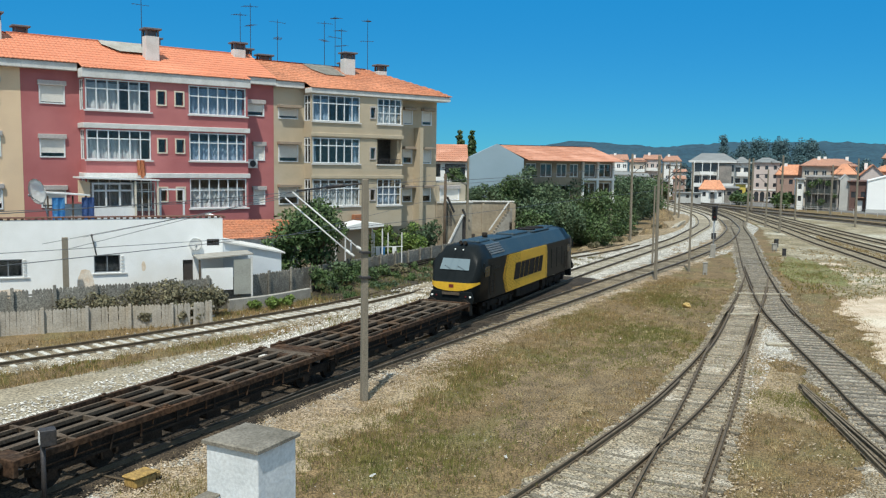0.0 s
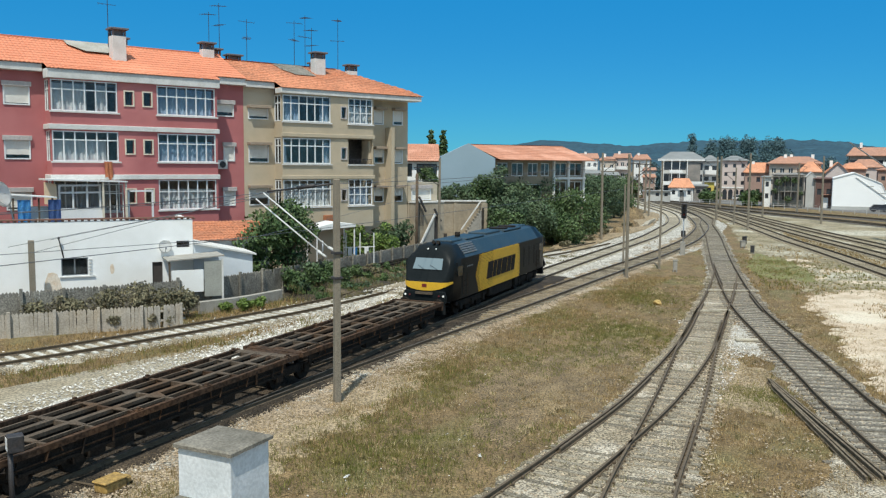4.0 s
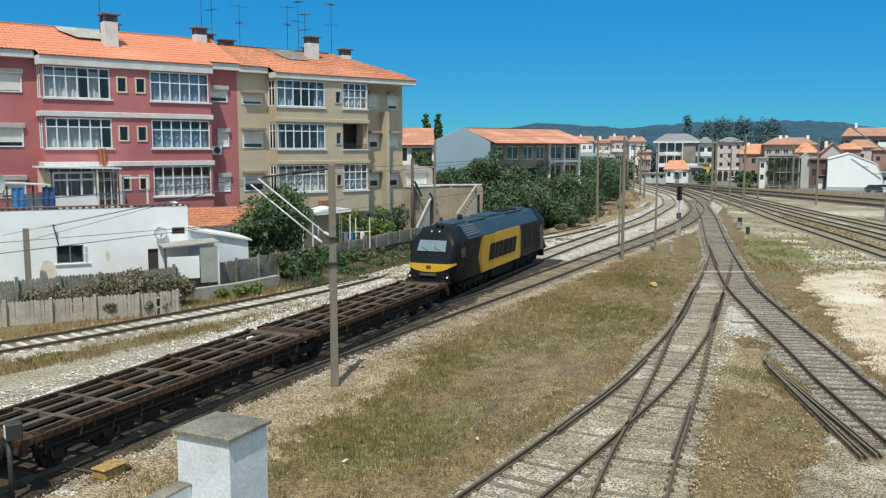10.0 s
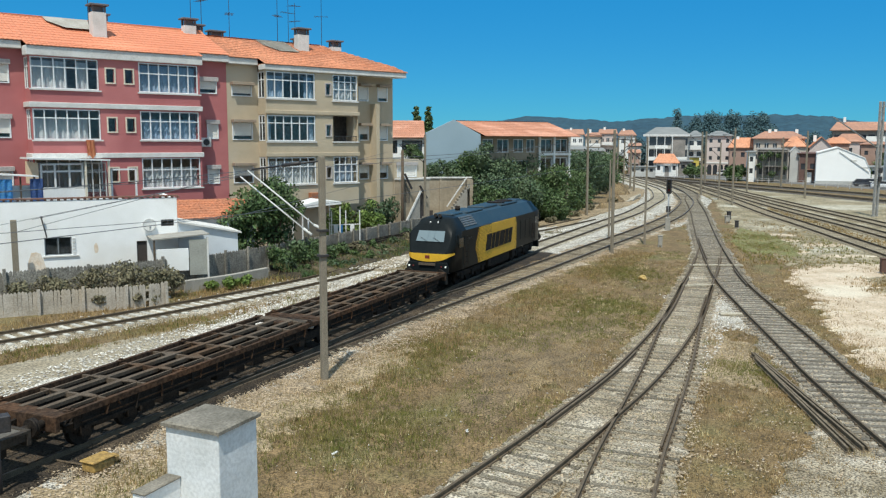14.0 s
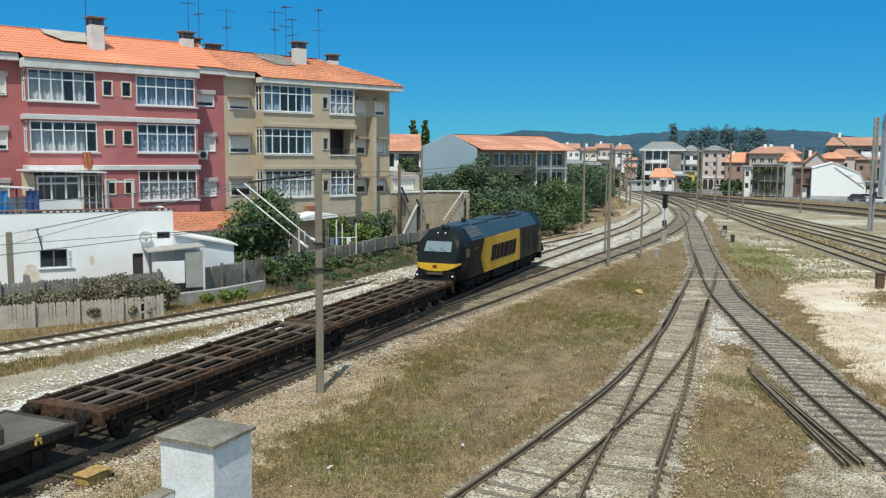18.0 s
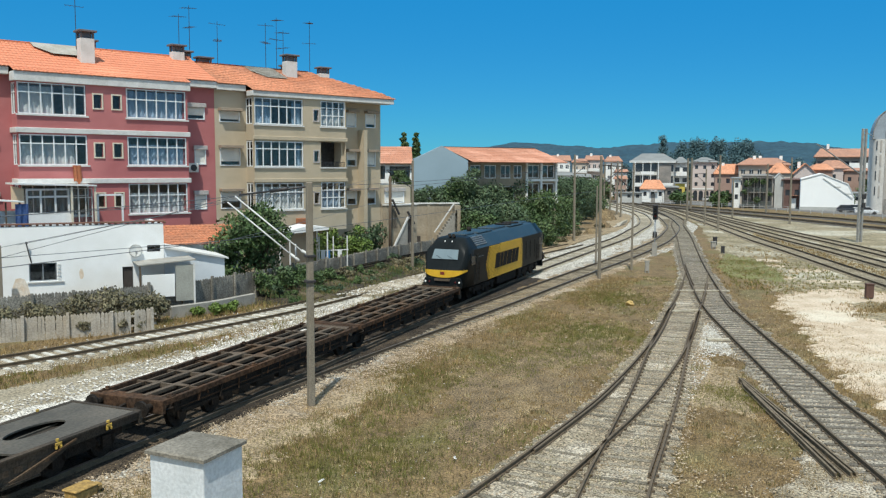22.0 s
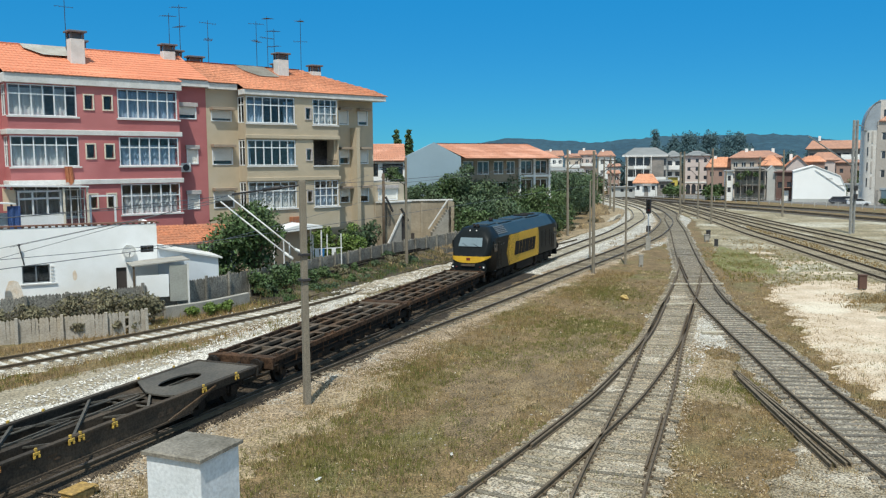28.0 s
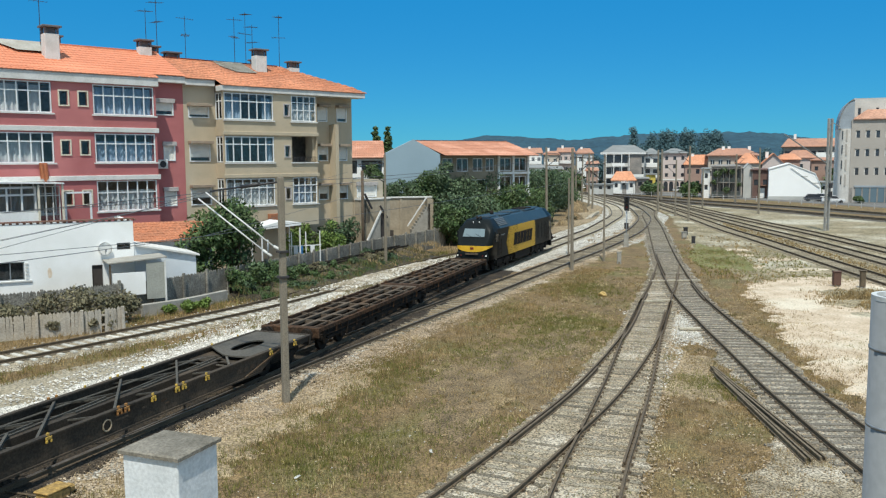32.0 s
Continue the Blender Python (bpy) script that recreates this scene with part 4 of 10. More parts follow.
    prism(bm, [(4.86, 15.93), (5.14, 15.93), (5.1, 16.06), (4.9, 16.06)], x0, x1, m=Matrix(((0, 1, 0, 0), (1, 0, 0, 0), (0, 0, 1, 0), (0, 0, 0, 1))))
    part("ridge", tidy(bm), M_TILE, roof)
    bm = bmesh.new()
    prev = None
    for k in range(55):
        x = -7.7 + k * 0.05
        lo = 2.9 if x > -6.9 else 2.9 + (-6.9 - x) * 1.4
        z = 14.02 + 0.025 * (k % 2)
        u = (bm.verts.new((x, lo, z + 0.416 * lo)), bm.verts.new((x, 4.85, z + 0.416 * 4.85)))
        if prev:
            bm.faces.new((prev[0], u[0], u[1], prev[1]))
        prev = u
    part("skylight_sheet", tidy(bm), M_SHEET, roof, "grey corrugated roof sheet")
    chimney(ob, -5.1, 2.5, 14.0, 16.75, 0.85, 0.75)
    chimney(ob, -3.7, 6.4, 15.2, 16.75, 0.9, 0.6)
    chimney(ob, 1.7, 4.6, 15.2, 16.75, 0.85, 0.6)
    chimney(ob, 2.6, 5.4, 15.2, 16.5, 0.75, 0.6)
    chimney(ob, -11.9, 6.6, 15.3, 16.7, 0.8, 0.6)
    return ob


def cream_building():
    ob = thing("apartment_building", APT, "cream rendered apartment building beside the red one", "building", "terraced apartment buildings")
    x0, x1 = -27.0, -13.005
    holes = []
    for s in (11.5, 8.5, 5.5):
        holes += [(-15.7, -14.1, s, s + 1.2), (-20.2, -17.4, s - 0.2, s + 1.6), (-25, -22.5, s, s + 1.2)]
    bm = bmesh.new()
    holed_wall(bm, x0, x1, -0.4, 13.59, REC, REC + 0.25, holes)
    part("wall", tidy(bm), M_PEACH, ob)
    shell(ob, x0, x1, M_PEACH)
    for a, b, s, h in holes:
        if b - a < 2:
            shutter_window(ob, a + 0.08, b - 0.08, s + 0.08, h, REC, 0.75)
        else:
            glazing(ob, a + 0.02, b - 0.02, s + 0.02, h - 0.02, REC + 0.06, 4, (s + 1.1,), M_CURTAIN, h - 0.2)
    box_part("fascia", x0 - 0.2, x1, REC - 0.45, REC + 0.3, 13.594, 14.03, M_TRIM, ob, bevel=0.02)
    roof = roof_base(ob, [(x0, REC - 0.3), (x1, REC - 0.3), (x1, 10.3), (x0, 10.3)], 13.6, 13.64, M_TILE)
    tiled_slope(roof, M_TILE, x0, x1, 0.66, 14.035, 5.0, 15.95, 10)
    tiled_slope(roof, M_TILE, x0, x1, 10.4, 13.62, 5.0, 15.95, 6)
    chimney(ob, -13.9, 4.0, 15.0, 17.0, 0.9, 0.7)
    return ob


def beige_building():
    ob = thing("apartment_building", APT, "beige rendered apartment building with glazed balconies and weathered tile roof", "building", "terraced apartment buildings")
    x0, x1, b0, b1 = 2.755, 16.6, 5.05, 12.56
    hb, hr = [], []
    for k, (s, h) in enumerate(zip(SILL, HEAD)):
        hb += [(5.09, 8.92, s - 0.05, h - 0.02), (9.78, 10.2, s + 0.3, s + 1.15), (10.38, 12.5, s - 0.05, h)]
    for k, s in enumerate((11.4, 8.45, 5.5)):
        h = s + (0.75 if k == 0 else 1.2)
        hr += [(3.08, 4.6, s, h)]
        hr += [(13.4, 14.3, s, s + 1.1), (15.15, 16.1, s, s + 1.1)]
    def wall(a, b, z0, z1, y0, holes):
        bm = bmesh.new()
        holed_wall(bm, a, b, z0, z1, y0, y0 + 0.25, holes)
        part("wall", tidy(bm), M_BEIGE, ob)
    wall(b0, b1, 4.0, 13.2, 0.0, hb)
    wall(x0, b0 + 0.05, -0.4, 13.52, REC, [q for q in hr if q[1] < 6])
    wall(b1 - 0.05, x1, -0.4, 13.52, REC, [q for q in hr if q[0] > 12])
    wall(b0 + 0.06, b1 - 0.06, -0.4, 3.79, REC, [])
    for a, b in ((4.0, SILL[2] - 0.05), (HEAD[2], SILL[1] - 0.05), (HEAD[1], SILL[0] - 0.05), (HEAD[0], 13.2)):
        box_part("wall_return", b0, b0 + 0.25, 0.25, REC, a, b, M_BEIGE, ob)
    box_part("wall_return", b1 - 0.25, b1, 0.25, REC, 4.0, 13.2, M_BEIGE, ob)
    box_part("bay_floor", b0, b1, 0.0, REC, 3.8, 3.997, M_BEIGE, ob)
    box_part("pier", 14.45, 14.75, 0.35, REC, -0.4, 11.2, M_BEIGE, ob)
    shell(ob, x0, x1, M_BEIGE)
    for k, (s, h) in enumerate(zip(SILL, HEAD)):
        glazing(ob, 5.11, 8.9, s - 0.03, h - 0.04, 0.06, 6, (s + 1.2,), M_CURTAIN if k == 2 else M_CURTAIN_BLUE, h - 0.3, gap=((0.35, 0.8),) if k == 0 else ((0.1, 0.9),) if k == 1 else ())
        win = glazing(ob, 0.02, 0.93, s - 0.03, h - 0.04, 0, 2, (s + 1.2,))
        win.matrix_basis = pose(b0 + 0.06, 1.2, 0, 0, 0, -90)
        small_window(ob, 9.8, 10.18, s + 0.35, s + 1.1, 0.0, M_BLINDBOX)
        if k != 1:
            glazing(ob, 10.4, 12.48, s - 0.03, h - 0.02, 0.06, 4, (s + 0.75, s + 1.3), M_CURTAIN if k == 0 else M_CURTAIN_BLUE, h - 0.6)
        else:
            bm = bmesh.new()
            for x in np.arange(10.45, 12.5, 0.12):
                box(bm, x - 0.01, x + 0.01, 0.1, 0.12, s - 0.03, s + 0.3)
            box(bm, 10.38, 12.5, 0.09, 0.13, s + 0.3, s + 0.34)
            part("balcony_rail", tidy(bm), M_DARKMETAL, ob)
        box_part("sill", b0 - 0.05, 8.98, -0.09, 0.0, s - 0.14, s - 0.05, M_TRIM, ob)
        box_part("sill", 10.3, b1 + 0.05, -0.09, 0.0, s - 0.14, s - 0.05, M_TRIM, ob)
    for z in (10.25, 7.32):
        box_part("concrete_band", b0 - 0.12, b1 + 0.1, -0.1, 0.0, z, z + 0.26, M_BEIGE, ob, bevel=0.02)
    for a, b, s, h in hr:
        shutter_window(ob, a + 0.07, b - 0.07, s + 0.07, h, REC, rng.choice((0.6, 0.8, 0.95)), 0.2, hood=0.46, hood_paint=M_HOOD)
    box_part("fascia", b0 - 0.15, 16.9, -0.18, REC - 0.46, 13.2, 13.55, M_TRIM, ob, bevel=0.02)
    box_part("soffit", b1 + 0.16, 16.9, REC - 0.455, REC - 0.005, 13.22, 13.3, M_TRIM, ob)
    box_part("fascia", x0, b0 - 0.16, REC - 0.45, REC + 0.3, 13.524, 13.93, M_TRIM, ob, bevel=0.02)
    roof = roof_base(ob, [(x0, REC - 0.3), (b0 - 0.1, REC - 0.3), (b0 - 0.1, -0.12), (16.85, -0.12), (16.85, 10.3), (x0, 10.3)], 13.56, 13.6, M_TILE_OLD, "weathered orange clay-tile roof")
    tiled_slope(roof, M_TILE_OLD, b0 - 0.15, 17.0, -0.25, 13.55, 0.7, 13.945, 3, taper=0.4)
    tiled_slope(roof, M_TILE_OLD, x0, 16.7, 0.66, 13.935, 5.0, 15.7, 11, taper=4.2)
    tiled_slope(roof, M_TILE_OLD, x0, 17.0, 10.4, 13.55, 5.0, 15.7, 6, taper=5.5)
    bm = bmesh.new()
    bm.faces.new([bm.verts.new(p) for p in ((17.0, -0.2, 13.58), (17.0, 10.4, 13.58), (12.6, 5.0, 15.74))])
    bmesh.ops.solidify(bm, geom=list(bm.faces), thickness=0.05)
    part("hip", tidy(bm), M_TILE_OLD, roof)
    for xa, xb in ((6.9, 9.3),):
        # grey corrugated patch low under the ridge
        bm = bmesh.new()
        prev = None
        for k in range(int((xb - xa) / 0.06)):
            x = xa + k * 0.06
            lo = 2.6 if x > xa + 0.7 else 2.6 + (xa + 0.7 - x) * 1.6
            z = 13.76 + 0.025 * (k % 2)
            u = (bm.verts.new((x, lo, z + 0.406 * lo)), bm.verts.new((x, 4.9, z + 0.406 * 4.9)))
            if prev:
                bm.faces.new((prev[0], u[0], u[1], prev[1]))
            prev = u
        bmesh.ops.solidify(bm, geom=list(bm.faces), thickness=0.02)
        part("roof_sheet", tidy(bm), M_SHEET, roof, "grey corrugated roof sheet")
    chimney(ob, 10.0, 3.6, 14.6, 16.7, 0.9, 0.7)
    chimney(ob, 10.9, 5.6, 15.0, 16.2, 0.7, 0.6)
    chimney(ob, 13.3, 4.2, 14.4, 16.1, 0.8, 0.6)
    chimney(ob, 4.4, 6.2, 15.1, 16.3, 1.0, 0.6)
    return ob


cream_building()
red_building()
beige_building()
for s, y, z0, z1, k in ((-5.5, 3.0, 16.2, 18.7, 1), (2.3, 5.6, 15.6, 18.3, 0), (2.9, 5.2, 15.6, 18.9, 1), (5.2, 5.6, 15.2, 18.1, 1), (9.0, 5.4, 15.2, 18.4, 1), (9.7, 5.0, 15.2, 18.8, 1),
                        (10.5, 5.4, 15.2, 18.0, 1), (12.6, 5.0, 15.0, 18.9, 1)):
    antenna(s, y, z0, z1 + 0.75, k)


# ---- goods train ----
M_LOCO = make("black_blue_paint", (0.0115, 0.0145, 0.016), 0.33, 0, (0.016, 0.019, 0.020), 1.2, 0.6, 20.0, 0.15, 0.0, specular=0.05)
M_LOCOROOF = make("blue_grey_roof_paint", (0.024, 0.046, 0.062), 0.45, 0, (0.042, 0.060, 0.070), 1.0, 0.7, 14.0, 0.2, 0.05)
M_YELLOW = make("yellow_paint", (0.72, 0.42, 0.03), 0.45, 0, (0.60, 0.34, 0.03), 1.4, 0.6, 20.0, 0.08, 0.03)
M_UNDER = make("oily_running_gear", (0.018, 0.015, 0.013), 0.75, 0.0, (0.036, 0.028, 0.022), 3.0, 0.7, 20.0, 0.35, 0.2, specular=0.12)
M_RUST = make("rusty_wagon_steel", (0.066, 0.038, 0.023), 0.9, 0.0, (0.045, 0.031, 0.023), 1.6, 0.8, 9.0, 0.4, 0.2, third=(0.095, 0.05, 0.028), specular=0.15)
M_RUSTGREY = make("worn_brown_grey_steel", (0.096, 0.071, 0.051), 0.85, 0.0, (0.135, 0.105, 0.078), 1.2, 0.8, 16.0, 0.25, 0.1, third=(0.10, 0.06, 0.035), specular=0.2)
M_DARKWAGON = make("dark_wagon_steel", (0.052, 0.042, 0.032), 0.85, 0.0, (0.034, 0.028, 0.023), 1.4, 0.8, 16.0, 0.25, 0.15, third=(0.08, 0.06, 0.043), specular=0.25)
M_DECK = make("worn_deck_plate", (0.085, 0.077, 0.062), 0.7, 0.0, (0.06, 0.054, 0.045), 0.9, 0.8, 10.0, 0.2, 0.1, third=(0.115, 0.10, 0.08))
M_WINDSHIELD = glass("cab_window", (0.17, 0.22, 0.24), 0.1)
M_LAMP = glow("lamp_lens", (0.8, 0.8, 0.76), 0.2)
M_REDLAMP = glow("red_lamp_lens", (0.12, 0.01, 0.01), 0.0)

LN2 = length_along(T2)


def heading_pose(s, gap=8.0):
    """A vehicle standing on the main track, its middle at s: heading by two bogies."""
    xa, ya, _ = at_length(T2, LN2, s - gap)
    xb, yb, _ = at_length(T2, LN2, s + gap)
    a = math.degrees(math.atan2(yb - ya, xb - xa))
    return pose((xa + xb) / 2, (ya + yb) / 2, 0, 0, 0, a)


def thicken(bm, t):
    """Give a flat sheet a thickness downwards."""
    r = bmesh.ops.extrude_face_region(bm, geom=list(bm.faces))
    for v in r["geom"]:
        if isinstance(v, bmesh.types.BMVert):
            v.co.z -= t


M_RUSTLOCK = make("rusted_yellow_paint", (0.34, 0.17, 0.05), 0.8, 0, (0.22, 0.10, 0.035), 3.0, 0.8, 14.0, 0.25, 0.1)
M_RINGPALE = make("worn_pale_ring", (0.30, 0.25, 0.18), 0.8, 0, (0.16, 0.12, 0.08), 4.0, 0.8, 14.0, 0.25, 0.1)
M_YELLOWOLD = make("weathered_yellow_paint", (0.52, 0.34, 0.06), 0.7, 0, (0.33, 0.21, 0.055), 3.0, 0.8, 14.0, 0.25, 0.1)


def wheelset(parent, x, r=0.46, name="wheelset"):
    bm = bmesh.new()
    tube(bm, (x, -0.95, r), (x, 0.95, r), 0.08, n=8)
    for sy in (-1, 1):
        tube(bm, (x, sy * 0.80, r), (x, sy * 0.93, r), r, n=20)
        tube(bm, (x, sy * 0.77, r), (x, sy * 0.80, r), r + 0.03, n=20)
    return part(name, bm, M_UNDER, parent)


def bogie(parent, xc, axles, r, frame_z, material, wide=1.15):
    ends = max(axles) + r + 0.2
    for sy in (-1, 1):
        bm = bmesh.new()
        prism(bm, [(xc - ends, frame_z + 0.1), (xc - ends, frame_z - 0.1), (xc - ends * 0.55, frame_z - 0.22), (xc + ends * 0.55, frame_z - 0.22), (xc + ends, frame_z - 0.1),
                   (xc + ends, frame_z + 0.1)], sy * (wide - 0.08), sy * (wide + 0.04))
        for a in axles:
            box(bm, xc + a - 0.17, xc + a + 0.17, sy * wide - 0.1, sy * wide + 0.1, r - 0.18, r + 0.2)
            for d in (-0.3, 0.3):
                tube(bm, (xc + a + d, sy * wide, r - 0.05), (xc + a + d, sy * wide, frame_z + 0.05), 0.08, n=8)
        part("bogie_frame", tidy(bm), M_UNDER, parent)
    for a in axles:
        wheelset(parent, xc + a, r)


def locomotive():
    """Nose towards -x: the cab that faces the wagons."""
    ob = thing("diesel_locomotive", Matrix(), "black and dark blue diesel locomotive with a yellow side panel", "locomotive")
    half, w = 9.4, 1.42
    # cross-section of the body: skirt, side, shoulder, roof
    sec = [(-w, 1.0), (-w, 3.24), (-w + 0.14, 3.46), (-0.9, 3.98), (-0.5, 4.1), (0.5, 4.1), (0.9, 3.98), (w - 0.14, 3.46), (w, 3.24), (w, 1.0)]
    # nose: how far each station is drawn in
    bm = bmesh.new()
    nose = [(0.32, 0.40, 2.04), (0.30, 0.58, 2.06), (0.25, 0.71, 2.10), (0.16, 0.80, 2.24), (0.02, 0.87, 2.52), (-0.2, 0.915, 2.92), (-0.45, 0.95, 3.36), (-0.7, 0.97, 3.68), (-0.95, 0.985, 3.93), (-1.5, 1.0, 4.08), (-2.2, 1.0, 9.0)]
    stations = [(-half - x, k, t) for x, k, t in nose] + [(half + x, k, t) for x, k, t in nose[::-1]]
    rows = []
    for x, k, top in stations:
        rows.append([bm.verts.new((x, y * k, min(z, top))) for y, z in sec])
    n = len(sec)
    for a, b in zip(rows[:-1], rows[1:]):
        for i in range(n):
            f = bm.faces.new((a[i], a[(i + 1) % n], b[(i + 1) % n], b[i]))
            c = f.calc_center_median()
            f.material_index = 1 if c.z > 3.05 and abs(c.x) < half - 1.9 else 0
            f.smooth = abs(c.x) > half - 1.5
    bm.faces.new(rows[0])
    bm.faces.new(rows[-1][::-1])
    tidy(bm)
    body = part("body", bm, (M_LOCO, M_LOCOROOF), ob)
    sub = []
    # front faces of both cabs: window, yellow band, lamps, buffers
    for sgn in (-1, 1):
        turn = Matrix() if sgn < 0 else pose(0, 0, 0, 0, 0, 180)
        bm = bmesh.new()
        q = [(-half + 0.075, -0.86, 2.72), (-half + 0.075, 0.86, 2.72), (-half + 0.41, 0.80, 3.30), (-half + 0.41, -0.80, 3.30)]
        lo = [bm.verts.new(p) for p in q]
        hi = [bm.verts.new((p[0] - 0.03, p[1], p[2] + 0.018)) for p in q]
        bm.faces.new(hi)
        for i in range(4):
            bm.faces.new((lo[i], lo[(i + 1) % 4], hi[(i + 1) % 4], hi[i]))
        cabwin = part("windscreen", tidy(bm), M_WINDSHIELD, ob, "pale windscreen", turn)
        bm = bmesh.new()
        beam(bm, (-half + 0.0, -0.7, 2.70), (-half + 0.14, -0.15, 2.95), 0.014)
        beam(bm, (-half + 0.0, 0.1, 2.70), (-half + 0.14, 0.6, 2.95), 0.014)
        part("wiper", tidy(bm), M_UNDER, cabwin)
        bm = bmesh.new()
        plan = [(-0.42, 0.96), (-0.18, 0.925), (0.03, 0.88), (0.17, 0.815), (0.262, 0.72), (0.312, 0.59)]
        plan = [(x, -k) for x, k in plan] + [(0.322, -0.3), (0.322, 0.0), (0.322, 0.3)] + [(x, k) for x, k in plan[::-1]]
        prev = None
        for x, k in plan:
            zb = 1.62 + 0.40 * abs(k) ** 2.6
            u = [bm.verts.new((-half - x - 0.014 - o, k * w * 1.015, z)) for o, z in ((0, zb), (0, 2.085), (-0.03, 2.085), (-0.03, zb))]
            if prev:
                for i in range(4):
                    bm.faces.new((prev[i], prev[(i + 1) % 4], u[(i + 1) % 4], u[i]))
            prev = u
        part("yellow_band", tidy(bm), M_YELLOW, ob, "yellow warning band", turn)
        bm = bmesh.new()
        prism(bm, [(-1.24, 0.95), (1.24, 0.95), (1.3, 1.25), (1.18, 1.6), (-1.18, 1.6), (-1.3, 1.25)], -half - 0.33, -half - 0.2, m=Matrix(((0, 1, 0, 0), (1, 0, 0, 0), (0, 0, 1, 0), (0, 0, 0, 1))))
        prism(bm, [(-1.2, 0.35), (1.2, 0.35), (1.15, 0.93), (-1.15, 0.93)], -half - 0.42, -half - 0.1, m=Matrix(((0, 1, 0, 0), (1, 0, 0, 0), (0, 0, 1, 0), (0, 0, 0, 1))))
        part("headstock", tidy(bm, 0.03), M_LOCO, ob, at=turn)
        for sy in (-1, 1):
            bm = bmesh.new()
            tube(bm, (-half - 0.34, sy * 0.97, 1.03), (-half - 0.75, sy * 0.97, 1.03), 0.13, n=12)
            tube(bm, (-half - 0.75, sy * 0.97, 1.03), (-half - 0.83, sy * 0.97, 1.03), 0.26, n=16)
            part("buffer", bm, M_UNDER, ob, at=turn)
            bm = bmesh.new()
            tube(bm, (-half - 0.33, sy * 1.12, 1.36), (-half - 0.37, sy * 1.12, 1.36), 0.055, n=14)
            part("headlamp", bm, M_LAMP, ob, at=turn)
            bm = bmesh.new()
            tube(bm, (-half - 0.33, sy * 0.86, 1.36), (-half - 0.36, sy * 0.86, 1.36), 0.05, n=12)
            part("tail_lamp", bm, M_REDLAMP, ob, at=turn)
            bm = bmesh.new()
            tube(bm, (-half + 0.74, sy * 0.24, 3.80), (-half + 0.68, sy * 0.24, 3.76), 0.04, n=12)
            part("top_lamp", bm, M_LAMP if sgn < 0 else M_UNDER, ob, at=turn)
            box_part("mirror", -half + 0.62, -half + 0.72, sy * 1.5 - 0.05, sy * 1.5 + 0.05, 2.6, 3.1, M_LOCO, ob, bevel=0.02, at=turn)
            bm = bmesh.new()
            for z in (1.05, 1.35, 1.65, 1.95):
                box(bm, -half + 1.9, -half + 2.4, sy * 1.425 - 0.02, sy * 1.425 + 0.02, z, z + 0.04)
            beam(bm, (-half + 1.85, sy * 1.46, 1.2), (-half + 1.85, sy * 1.46, 2.4), 0.03)
            beam(bm, (-half + 2.45, sy * 1.46, 1.2), (-half + 2.45, sy * 1.46, 2.4), 0.03)
            part("cab_steps", tidy(bm), M_UNDER, ob, at=turn)
            bm = bmesh.new()
            box(bm, -half + 1.95, -half + 2.38, sy * 1.43 - 0.012, sy * 1.43 + 0.012, 1.25, 2.9)
            door = part("cab_door", tidy(bm), M_LOCO, ob, at=turn)
            bm = bmesh.new()
            box(bm, -half + 1.02, -half + 1.72, sy * 1.425 - 0.012, sy * 1.425 + 0.012, 2.3, 2.85)
            part("cab_side_window", tidy(bm), M_PANE_DARK, ob, at=turn)
        bm = bmesh.new()
        box(bm, -half - 0.42, -half - 0.33, -0.5, 0.5, 1.42, 1.55)
        part("plain_bar", tidy(bm), M_RUSTGREY, ob, at=turn)
        bm = bmesh.new()
        box(bm, -half - 0.345, -half - 0.30, -0.14, 0.14, 1.80, 1.98)
        part("badge", tidy(bm), make("red_brown_badge", (0.2, 0.03, 0.02), 0.5, bump=0), ob, at=turn)
    # ribbed yellow side panels with dark bars for the lettering
    for sy in (-1, 1):
        xa, xb = -half + 4.35, -half + 12.3
        bm = bmesh.new()
        box(bm, xa + 2.6, xb - 0.4, sy * 1.422 - 0.014, sy * 1.422 + 0.014, 1.04, 3.23)
        pan = part("yellow_panel", tidy(bm), M_YELLOW, ob, "ribbed yellow side panel")
        rows_n = 26
        for k in range(rows_n):
            z = 1.03 + k * (3.22 - 1.03) / rows_n
            h = (3.22 - 1.03) / rows_n
            tt = abs((k + 0.5) / rows_n - 0.45)
            xs = xa + 0.9 * tt
            xe = xb - 0.25 * max(0, tt - 0.35) * 4
            box_part("rib", xs, xe, sy * 1.43 - 0.014, sy * 1.43 + 0.014, z, z + h * 0.72, M_YELLOW, pan)
            box_part("fine_rib", xs - 0.5 + 0.3 * tt, xs, sy * 1.43 - 0.012, sy * 1.43 + 0.012, z, z + h * 0.42, M_YELLOW, pan)
        # the lettering as plain slanted bars, in pairs of uneven width
        o = xa + 1.3
        for wide in (0.98, 0.60, 0.78, 1.02, 0.74, 0.70):
            bm = bmesh.new()
            prism(bm, [(o, 1.6), (o + wide, 1.6), (o + wide + 0.32, 2.6), (o + 0.32, 2.6)], sy * 1.455 - 0.012, sy * 1.455 + 0.012)
            part("plain_bar", tidy(bm, 0.004), M_UNDER, pan, "dark plain bar")
            o += wide + 0.11
        # grilles above the panel and beyond it
        for k in range(4):
            bm = bmesh.new()
            box(bm, -half + 1.9 + 0.0, -half + 3.4, sy * 1.42 - 0.02, sy * 1.42 + 0.02, 2.55 + k * 0.13, 2.63 + k * 0.13)
            m = pose(0, -sy * 0.02 * k, 0)
            part("grille_slat", tidy(bm), M_STEEL if k == 1 else M_LOCO, ob, at=m)
